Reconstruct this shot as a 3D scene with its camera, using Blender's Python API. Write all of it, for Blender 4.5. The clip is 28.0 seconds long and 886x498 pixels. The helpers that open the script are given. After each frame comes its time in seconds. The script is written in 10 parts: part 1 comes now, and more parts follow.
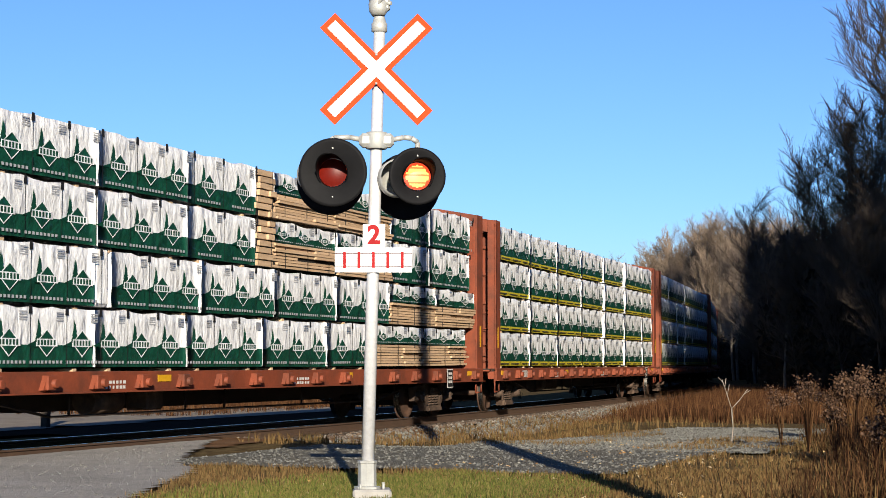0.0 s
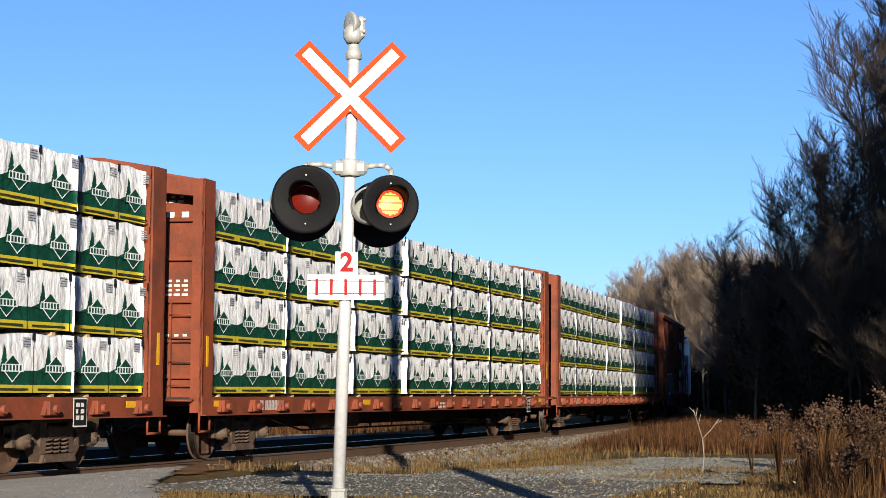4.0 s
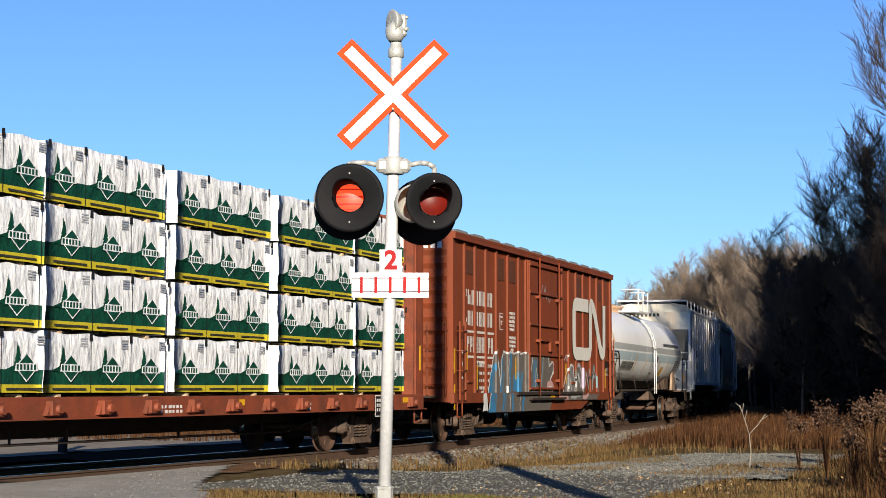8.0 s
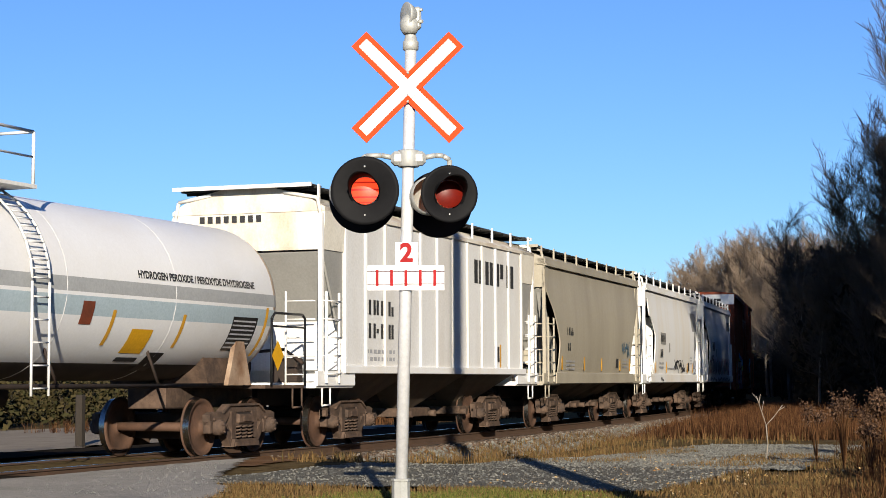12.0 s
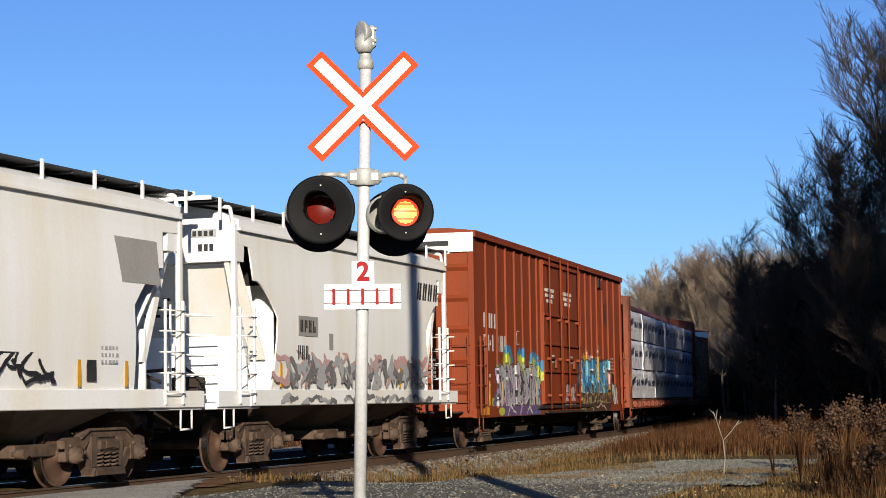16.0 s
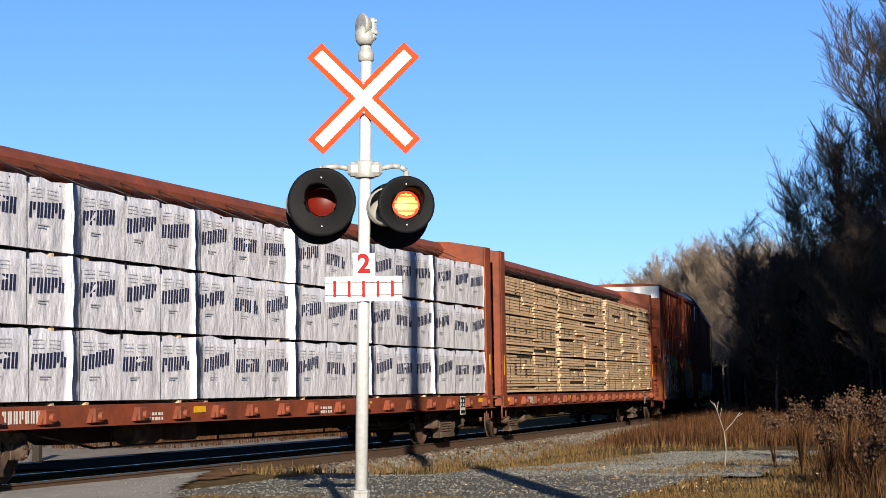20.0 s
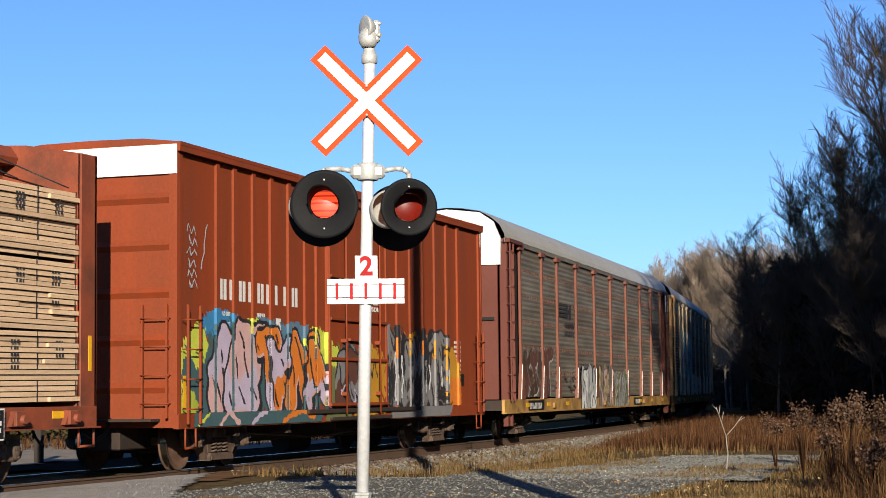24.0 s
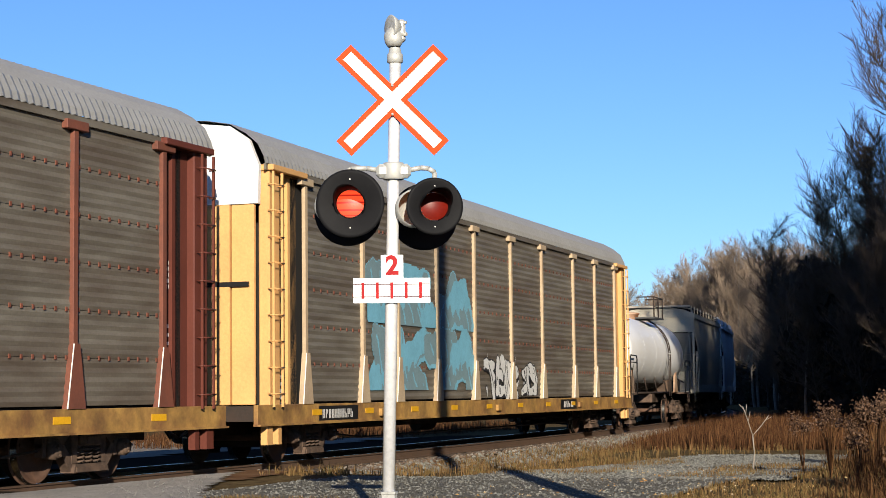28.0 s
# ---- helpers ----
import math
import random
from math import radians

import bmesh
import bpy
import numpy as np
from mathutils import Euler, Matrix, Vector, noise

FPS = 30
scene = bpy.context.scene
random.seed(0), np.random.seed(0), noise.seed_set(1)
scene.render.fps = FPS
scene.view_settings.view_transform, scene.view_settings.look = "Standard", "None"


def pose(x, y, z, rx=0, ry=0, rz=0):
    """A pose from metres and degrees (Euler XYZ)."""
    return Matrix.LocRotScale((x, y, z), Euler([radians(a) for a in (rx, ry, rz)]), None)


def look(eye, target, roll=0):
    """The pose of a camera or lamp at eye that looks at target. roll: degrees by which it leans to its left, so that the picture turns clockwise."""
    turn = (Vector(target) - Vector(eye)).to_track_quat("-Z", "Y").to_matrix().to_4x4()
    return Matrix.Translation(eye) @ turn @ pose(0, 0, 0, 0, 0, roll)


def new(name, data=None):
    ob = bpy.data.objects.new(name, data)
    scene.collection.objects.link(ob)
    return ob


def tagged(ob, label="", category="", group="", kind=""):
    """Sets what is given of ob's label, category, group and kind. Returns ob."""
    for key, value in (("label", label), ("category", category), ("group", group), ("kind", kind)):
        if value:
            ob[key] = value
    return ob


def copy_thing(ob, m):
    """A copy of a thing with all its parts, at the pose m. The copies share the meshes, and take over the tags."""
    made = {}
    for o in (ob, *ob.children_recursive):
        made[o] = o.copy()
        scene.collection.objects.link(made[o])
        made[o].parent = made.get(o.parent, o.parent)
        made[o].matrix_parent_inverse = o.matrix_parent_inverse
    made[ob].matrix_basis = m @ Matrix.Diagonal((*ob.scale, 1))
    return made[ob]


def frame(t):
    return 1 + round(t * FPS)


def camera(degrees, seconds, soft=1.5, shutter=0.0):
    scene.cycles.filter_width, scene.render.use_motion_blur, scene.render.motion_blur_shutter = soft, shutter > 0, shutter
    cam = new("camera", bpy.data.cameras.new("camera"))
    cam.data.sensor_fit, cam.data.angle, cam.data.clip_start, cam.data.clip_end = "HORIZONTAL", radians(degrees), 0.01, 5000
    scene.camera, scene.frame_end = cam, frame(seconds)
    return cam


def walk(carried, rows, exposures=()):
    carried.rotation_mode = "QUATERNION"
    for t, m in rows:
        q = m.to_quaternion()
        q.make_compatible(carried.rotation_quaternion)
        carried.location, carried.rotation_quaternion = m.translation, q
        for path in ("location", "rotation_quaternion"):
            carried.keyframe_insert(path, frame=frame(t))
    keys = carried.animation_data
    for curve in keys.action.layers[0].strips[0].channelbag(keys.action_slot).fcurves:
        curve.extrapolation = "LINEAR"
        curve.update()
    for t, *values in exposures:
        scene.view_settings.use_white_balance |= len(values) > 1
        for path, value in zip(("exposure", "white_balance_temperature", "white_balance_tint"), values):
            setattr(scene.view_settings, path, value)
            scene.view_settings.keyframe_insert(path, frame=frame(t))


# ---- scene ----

EYE = Vector((0.0, 0.0, 1.17))


def aim(heading, pitch, roll):
    """A camera pose at EYE: heading from the rails towards the left, pitch upwards, roll, in degrees."""
    h, p = radians(heading), radians(pitch)
    return look(EYE, EYE + Vector((math.cos(h) * math.cos(p), math.sin(h) * math.cos(p), math.sin(p))), roll)


cam = camera(27.7, 28.0, soft=0.75)
walk(cam, [
    (0, aim(20.462, 3.649, 0.009)),
    (0.5, aim(20.215, 3.759, -0.069)),
    (1, aim(19.780, 3.728, -0.035)),
    (1.5, aim(19.373, 3.744, -0.113)),
    (2, aim(19.091, 3.886, -0.040)),
    (2.5, aim(18.935, 4.138, -0.049)),
    (3, aim(19.010, 4.332, 0.025)),
    (3.5, aim(19.254, 4.485, 0.255)),
    (5.5, aim(20.549, 4.392, 0.516)),
    (6, aim(20.656, 4.314, 0.637)),
    (6.5, aim(20.753, 4.244, 0.474)),
    (7, aim(20.853, 4.199, 0.505)),
    (7.5, aim(21.029, 4.304, 0.110)),
    (8, aim(20.998, 4.451, 0.013)),
    (8.5, aim(20.992, 4.410, -0.025)),
    (9, aim(21.033, 4.275, -0.056)),
    (9.5, aim(21.095, 4.183, 0.290)),
    (10, aim(21.155, 4.123, 0.248)),
    (10.5, aim(21.232, 4.048, 0.126)),
    (11, aim(21.402, 4.011, 0.230)),
    (11.5, aim(21.424, 4.108, -0.060)),
    (12, aim(21.496, 4.212, -0.248)),
    (12.5, aim(21.181, 4.488, -0.069)),
    (14.5, aim(20.741, 4.910, -0.993)),
    (15, aim(20.537, 4.917, -0.888)),
    (15.5, aim(20.238, 4.869, -0.730)),
    (16, aim(20.099, 4.781, -0.824)),
    (16.5, aim(20.040, 4.728, -0.714)),
    (17, aim(20.047, 4.644, -0.755)),
    (17.5, aim(20.023, 4.639, -0.919)),
    (18, aim(20.061, 4.579, -1.055)),
    (18.5, aim(20.169, 4.591, -1.117)),
    (19, aim(20.133, 4.590, -1.185)),
    (19.5, aim(20.111, 4.550, -1.113)),
    (20, aim(20.131, 4.531, -0.923)),
    (20.5, aim(20.140, 4.477, -0.771)),
    (22.5, aim(19.921, 4.511, -0.347)),
    (23, aim(20.047, 4.508, -0.436)),
    (23.5, aim(20.088, 4.542, -0.296)),
    (24, aim(20.208, 4.618, -0.655)),
    (24.5, aim(20.352, 4.651, -0.737)),
    (25, aim(20.512, 4.702, -0.839)),
    (25.5, aim(20.678, 4.752, -0.912)),
    (26, aim(20.820, 4.744, -0.933)),
    (26.5, aim(20.881, 4.698, -0.872)),
    (27, aim(20.963, 4.652, -0.856)),
    (27.5, aim(20.977, 4.624, -0.782)),
    (28, aim(21.034, 4.602, -0.652)),
], exposures=[(0, 0.93), (8, 0.91), (11, 0.86), (12.5, 0.81), (14.5, 0.68), (16, 0.66), (17, 0.90), (20, 0.96), (24, 0.95), (28, 0.93)])

# ---------------------------------------------------------------- light
SUN_AZ, SUN_EL = 26.3, 15.5      # the way the light goes, from the rails towards the left; height of the sun
world = bpy.data.worlds.new("sky")
scene.world = world
world.use_nodes = True
wn = world.node_tree
sky = wn.nodes.new("ShaderNodeTexSky")
sky.sky_type, sky.sun_disc = "NISHITA", False
sky.sun_elevation = radians(SUN_EL)
sky.sun_rotation = radians(270.0 - SUN_AZ)
sky.air_density, sky.dust_density, sky.ozone_density = 1.0, 0.05, 2.0
blue = wn.nodes.new("ShaderNodeMix")          # the clear autumn sky is a deeper blue than the model's
blue.data_type, blue.blend_type = "RGBA", "MULTIPLY"
blue.inputs[0].default_value, blue.inputs[7].default_value = 1.0, (0.62, 0.95, 1.60, 1)
wn.links.new(sky.outputs[0], blue.inputs[6])
wn.links.new(blue.outputs[2], wn.nodes["Background"].inputs[0])
wn.nodes["Background"].inputs[1].default_value = 0.0525
sun_data = bpy.data.lights.new("sun", "SUN")
sun_data.energy, sun_data.angle, sun_data.color = 5.0, radians(0.35), (1.0, 0.90, 0.74)
sun = new("sun", sun_data)
_a, _e = radians(SUN_AZ), radians(SUN_EL)
sun.matrix_world = look((0, 0, 60), Vector((0, 0, 60)) + Vector((math.cos(_a) * math.cos(_e), math.sin(_a) * math.cos(_e), -math.sin(_e))))

# ---------------------------------------------------------------- mesh helpers


def part(name, bm, material, parent=None, label=""):
    """Links a bmesh (or a ready mesh) as one mesh object, under a thing or a part."""
    if isinstance(bm, bmesh.types.BMesh):
        me = bpy.data.meshes.new(name)
        bm.normal_update()
        bm.to_mesh(me)
        bm.free()
    else:
        me = bm
    if material is not None and not me.materials:
        for m in (material if isinstance(material, (list, tuple)) else (material,)):
            me.materials.append(m)
    ob = new(name, me)
    if parent is not None:
        ob.parent = parent
    if label:
        ob["label"] = label
    return ob


def thing(name, label, category, group="", kind="", at=None):
    ob = new(name)
    ob.empty_display_size = 0.2
    if at is not None:
        ob.matrix_basis = at
    return tagged(ob, label, category, group, kind)


def box(bm, x0, x1, y0, y1, z0, z1, bevel=0.0, mi=0):
    v = [bm.verts.new((x, y, z)) for x in (x0, x1) for y in (y0, y1) for z in (z0, z1)]
    fs = [bm.faces.new([v[i] for i in q]) for q in ((0, 1, 3, 2), (4, 6, 7, 5), (0, 4, 5, 1), (2, 3, 7, 6), (0, 2, 6, 4), (1, 5, 7, 3))]
    for f in fs:
        f.material_index = mi
    if bevel:
        es = list({e for f in fs for e in f.edges})
        bmesh.ops.bevel(bm, geom=es, offset=bevel, segments=1, affect="EDGES", material=-1)
    return v


def rod(bm, p, q, r, n=8, r2=None, cap=True, smooth=True, mi=0):
    p, q = Vector(p), Vector(q)
    d = (q - p).normalized()
    a = d.orthogonal().normalized()
    b = d.cross(a)
    r2 = r if r2 is None else r2
    A, B = [], []
    for i in range(n):
        c = math.cos(i * math.tau / n) * a + math.sin(i * math.tau / n) * b
        A.append(bm.verts.new(p + c * r))
        B.append(bm.verts.new(q + c * r2))
    for i in range(n):
        f = bm.faces.new((A[i], A[(i + 1) % n], B[(i + 1) % n], B[i]))
        f.smooth, f.material_index = smooth, mi
    if cap:
        bm.faces.new(A[::-1]).material_index = mi
        bm.faces.new(B).material_index = mi


def pipe(bm, pts, r, n=8, mi=0):
    for p, q in zip(pts[:-1], pts[1:]):
        rod(bm, p, q, r, n, mi=mi)


def extrude_x(bm, prof, x0, x1, smooth=False, cap=True, mi=0):
    """A closed outline of (y, z) drawn out along x."""
    A = [bm.verts.new((x0, y, z)) for y, z in prof]
    B = [bm.verts.new((x1, y, z)) for y, z in prof]
    n = len(prof)
    for i in range(n):
        f = bm.faces.new((A[i], B[i], B[(i + 1) % n], A[(i + 1) % n]))
        f.smooth, f.material_index = smooth, mi
    if cap:
        bm.faces.new(A).material_index = mi
        bm.faces.new(B[::-1]).material_index = mi
    return A, B


def extrude_y(bm, prof, y0, y1, smooth=False, mi=0):
    """A closed outline of (x, z) drawn out along y."""
    A = [bm.verts.new((x, y0, z)) for x, z in prof]
    B = [bm.verts.new((x, y1, z)) for x, z in prof]
    n = len(prof)
    for i in range(n):
        f = bm.faces.new((A[(i + 1) % n], B[(i + 1) % n], B[i], A[i]))
        f.smooth, f.material_index = smooth, mi
    bm.faces.new(A).material_index = mi
    bm.faces.new(B[::-1]).material_index = mi


def lathe(bm, prof, axis, centre, n=24, mi=0, smooth=True):
    """Turns an outline of (radius, way along the axis) round an axis."""
    axis, centre = Vector(axis).normalized(), Vector(centre)
    a = axis.orthogonal().normalized()
    b = axis.cross(a)
    rings = []
    for r, h in prof:
        rings.append([bm.verts.new(centre + axis * h + (math.cos(i * math.tau / n) * a + math.sin(i * math.tau / n) * b) * max(r, 1e-4)) for i in range(n)])
    for p, q in zip(rings[:-1], rings[1:]):
        for i in range(n):
            f = bm.faces.new((p[i], p[(i + 1) % n], q[(i + 1) % n], q[i]))
            f.smooth, f.material_index = smooth, mi


def raw(name, verts, faces, material, parent=None, smooth=False, label=""):
    me = bpy.data.meshes.new(name)
    me.from_pydata(verts, [], faces)
    if smooth:
        me.shade_smooth()
    return part(name, me, material, parent, label)


def B():
    return bmesh.new()


# ---------------------------------------------------------------- materials


BASE_SCALE = 0.735      # every base colour is scaled down by this, so that shaded parts come out darker


def scale_base(c):
    return tuple(BASE_SCALE * v for v in c)


def mat(name, col, rough=0.6, metal=0.0, col2=None, scale=3.0, amount=0.5, bump=0.0, bscale=40.0, grime=None, gscale=0.7, gamount=0.4,
        stretch=(1, 1, 1), random=0.0, spec=0.25, speck=0.13):
    """A surface in two scales: a mottling of col and col2, patches of grime, and a fine relief."""
    m = bpy.data.materials.new(name)
    m.use_nodes = True
    t = m.node_tree
    N, Lk = t.nodes, t.links
    bs = N["Principled BSDF"]
    bs.inputs["Roughness"].default_value, bs.inputs["Metallic"].default_value = rough, metal
    bs.inputs["Specular IOR Level"].default_value = spec
    tc = N.new("ShaderNodeTexCoord")
    mp = N.new("ShaderNodeMapping")
    mp.inputs["Scale"].default_value = stretch
    Lk.new(tc.outputs["Object"], mp.inputs[0])
    oi0 = N.new("ShaderNodeObjectInfo")          # alike pieces take their grain from different places
    sc0 = N.new("ShaderNodeMath")
    sc0.operation = "MULTIPLY"
    sc0.inputs[1].default_value = 37.0
    Lk.new(oi0.outputs["Random"], sc0.inputs[0])
    Lk.new(sc0.outputs[0], mp.inputs["Location"])

    def noise_fac(sc, lo, hi, detail=5):
        n = N.new("ShaderNodeTexNoise")
        n.inputs["Scale"].default_value, n.inputs["Detail"].default_value = sc, detail
        n.inputs["Roughness"].default_value = 0.62
        Lk.new(mp.outputs[0], n.inputs["Vector"])
        r = N.new("ShaderNodeMapRange")
        r.inputs[1].default_value, r.inputs[2].default_value = lo, hi
        Lk.new(n.outputs[0], r.inputs[0])
        return r.outputs[0]

    def mix(fac, a, b, amt):
        x = N.new("ShaderNodeMix")
        x.data_type = "RGBA"
        mu = N.new("ShaderNodeMath")
        mu.operation = "MULTIPLY"
        mu.inputs[1].default_value = amt
        Lk.new(fac, mu.inputs[0])
        Lk.new(mu.outputs[0], x.inputs[0])
        for sock, c in ((x.inputs[6], a), (x.inputs[7], b)):
            if isinstance(c, tuple):
                sock.default_value = (*c, 1)
            else:
                Lk.new(c, sock)
        return x.outputs[2]

    c = scale_base(col)
    c2 = scale_base(col2) if col2 else tuple(0.7 * v for v in c)
    grime = scale_base(grime) if grime else None
    out = mix(noise_fac(scale, 0.35, 0.7), c, c2, amount)
    if grime:
        out = mix(noise_fac(gscale, 0.45, 0.75, 8), out, tuple(grime), gamount)
    fine = N.new("ShaderNodeTexNoise")           # speckle of dirt and chips, a few millimetres to centimetres
    fine.inputs["Scale"].default_value, fine.inputs["Detail"].default_value, fine.inputs["Roughness"].default_value = 22.0, 7, 0.75
    Lk.new(tc.outputs["Object"], fine.inputs["Vector"])
    level = N.new("ShaderNodeMapRange")
    level.inputs[1].default_value, level.inputs[2].default_value, level.inputs[3].default_value, level.inputs[4].default_value = 0.3, 0.7, 1.0 - speck, 1.0 + speck
    Lk.new(fine.outputs[0], level.inputs[0])
    chip = N.new("ShaderNodeHueSaturation")
    Lk.new(level.outputs[0], chip.inputs["Value"])
    Lk.new(out, chip.inputs["Color"])
    out = chip.outputs[0]
    if random:
        oi = N.new("ShaderNodeObjectInfo")
        hs = N.new("ShaderNodeHueSaturation")
        r = N.new("ShaderNodeMapRange")
        r.inputs[3].default_value, r.inputs[4].default_value = 1 - random, 1 + random
        Lk.new(oi.outputs["Random"], r.inputs[0])
        Lk.new(r.outputs[0], hs.inputs["Value"])
        Lk.new(out, hs.inputs["Color"])
        out = hs.outputs[0]
    Lk.new(out, bs.inputs["Base Color"])
    if bump:
        n = N.new("ShaderNodeTexNoise")
        n.inputs["Scale"].default_value, n.inputs["Detail"].default_value = bscale, 6
        Lk.new(mp.outputs[0], n.inputs["Vector"])
        b = N.new("ShaderNodeBump")
        b.inputs["Strength"].default_value, b.inputs["Distance"].default_value = min(1.0, bump * 10), 0.02 * max(1.0, bump * 10)
        Lk.new(n.outputs[0], b.inputs["Height"])
        Lk.new(b.outputs[0], bs.inputs["Normal"])
    return m


def glow(name, col, strength):
    m = bpy.data.materials.new(name)
    m.use_nodes = True
    b = m.node_tree.nodes["Principled BSDF"]
    b.inputs["Base Color"].default_value = (0.2 * col[0], 0.2 * col[1], 0.2 * col[2], 1)
    b.inputs["Emission Color"].default_value = (*col, 1)
    b.inputs["Emission Strength"].default_value = 0.72 * strength
    return m


RUST = (0.10, 0.045, 0.025)
M_boxcar = mat("boxcar_red_paint", (0.245, 0.052, 0.017), 0.62, 0, (0.175, 0.038, 0.014), 1.2, 0.7, 0.01, 30, RUST, 1.3, 0.65, (1.6, 1, 0.16))
M_boxcar_b = mat("boxcar_rust_paint", (0.265, 0.046, 0.011), 0.65, 0, (0.185, 0.035, 0.010), 0.8, 0.6, 0.01, 30, (0.13, 0.038, 0.016), 1.1, 0.6, (1.6, 1, 0.14))
M_flat = mat("flatcar_red_paint", (0.275, 0.064, 0.028), 0.65, 0, (0.17, 0.042, 0.02), 2.5, 0.8, 0.01, 30, (0.075, 0.036, 0.024), 1.6, 0.85)
M_frame = mat("dark_underframe", (0.035, 0.028, 0.024), 0.75, 0.2, (0.07, 0.04, 0.028), 3, 0.6, 0.02, 25)
M_truck = mat("rusty_cast_steel", (0.135, 0.088, 0.062), 0.85, 0.0, (0.055, 0.034, 0.025), 5, 0.95, 0.03, 25, (0.045, 0.036, 0.03), 2.5, 0.7)
M_wheel = mat("wheel_steel", (0.14, 0.075, 0.048), 0.75, 0.1, (0.085, 0.05, 0.035), 5, 0.8, 0.02, 30, (0.04, 0.03, 0.025), 3, 0.6)
M_tread = mat("bright_tread", (0.45, 0.43, 0.40), 0.25, 1.0)
M_tank = mat("white_tank_paint", (0.88, 0.88, 0.88), 0.38, 0, (0.82, 0.81, 0.80), 0.6, 0.6, 0, 10, (0.62, 0.55, 0.45), 0.5, 0.25, speck=0.05)
M_hop_a = mat("off_white_hopper_paint", (0.86, 0.86, 0.85), 0.55, 0, (0.77, 0.76, 0.74), 0.9, 0.6, 0.004, 20, (0.55, 0.46, 0.34), 0.7, 0.4, (1, 1, 0.3))
M_hop_cream = mat("cream_hopper_paint", (0.87, 0.83, 0.73), 0.55, 0, (0.78, 0.71, 0.58), 1.1, 0.7, 0.004, 20, (0.36, 0.19, 0.08), 1.2, 0.8, (1, 1, 0.4))
M_hop_b = mat("beige_hopper_paint", (0.48, 0.435, 0.345), 0.5, 0, (0.40, 0.36, 0.285), 0.8, 0.7, 0.004, 20, (0.23, 0.2, 0.15), 0.6, 0.5, (1, 1, 0.2))
M_hop_c = mat("white_hopper_paint", (0.93, 0.93, 0.925), 0.5, 0, (0.89, 0.89, 0.875), 0.8, 0.6, 0.004, 20, (0.82, 0.66, 0.40), 0.8, 0.5, (1, 1, 0.07), speck=0.05)
# grey second tone paints in the shading of the creases
M_wrap = mat("white_lumber_wrap", (0.90, 0.90, 0.90), 0.42, 0, (0.70, 0.71, 0.72), 7.0, 0.8, 0.26, 5.0, None, 1, 0, (1.3, 1, 0.55), random=0.05)
M_green = mat("green_wrap_print", (0.008, 0.075, 0.045), 0.4, 0, (0.004, 0.035, 0.024), 5, 0.8, 0.22, 5)
M_yellow = mat("yellow_wrap_print", (0.62, 0.50, 0.03), 0.45, 0, (0.55, 0.46, 0.04), 3, 0.8, 0.04, 6)
M_wood = mat("sawn_spruce", (0.70, 0.49, 0.31), 0.7, 0, (0.56, 0.37, 0.22), 6, 0.8, 0.03, 40, (0.3, 0.2, 0.11), 2, 0.4, (0.3, 1, 4), random=0.12)
M_rack = mat("grey_rack_panel", (0.205, 0.185, 0.15), 0.6, 0.1, (0.105, 0.088, 0.068), 1.6, 0.95, 0.01, 20, (0.085, 0.055, 0.038), 0.7, 0.8, (0.35, 1, 2.2))
M_rack_end = mat("brown_rack_paint", (0.13, 0.036, 0.024), 0.55, 0, (0.10, 0.028, 0.018), 1.2, 0.7, 0.01, 20)
M_rack_tan = mat("yellow_tan_rack_paint", (0.72, 0.40, 0.15), 0.55, 0, (0.62, 0.34, 0.13), 1.2, 0.7, 0.01, 20, (0.3, 0.16, 0.07), 0.8, 0.3)
M_sill_y = mat("yellow_sill_paint", (0.50, 0.29, 0.08), 0.65, 0, (0.20, 0.095, 0.04), 1.8, 0.95, 0.01, 20, (0.05, 0.03, 0.02), 1.3, 0.9)
M_roof = mat("galvanised_roof", (0.46, 0.45, 0.42), 0.45, 0.5, (0.38, 0.37, 0.34), 1, 0.7)
M_white = mat("white_paint", (0.78, 0.78, 0.76), 0.5, 0, (0.7, 0.7, 0.68), 2, 0.5)
M_black = mat("black_paint", (0.012, 0.012, 0.013), 0.45, 0, (0.02, 0.02, 0.02), 3, 0.5)
M_steel = mat("aluminium_mast", (0.92, 0.92, 0.92), 0.32, 0.35, (0.82, 0.82, 0.82), 2, 0.6, 0.002, 60)
M_rail = mat("rail_steel", (0.16, 0.10, 0.07), 0.6, 0.4, (0.10, 0.07, 0.05), 3, 0.6)
M_railtop = mat("polished_rail_head", (0.6, 0.58, 0.55), 0.22, 1.0)
M_tie = mat("creosoted_tie", (0.05, 0.038, 0.03), 0.85, 0, (0.085, 0.06, 0.045), 4, 0.8, 0.03, 30, random=0.2)

# ---------------------------------------------------------------- the line
D, XK, IK = 14.92, 20.6, 0.00236      # distance of the track, where it begins to curve, its curvature


def on_track(s, lat=0.0):
    """A point at s metres along the track and lat to its far side, and the track's heading there."""
    a = max(0.0, s - XK) * IK
    if a > 0:
        return XK + math.sin(a) / IK - lat * math.sin(a), D + (1 - math.cos(a)) / IK + lat * math.cos(a), a
    return s, D + lat, 0.0


def run(t):
    """How far the train has come at t seconds."""
    return 9.66363 * t + 0.0277736 * t * t - 5.02379e-5 * t ** 3


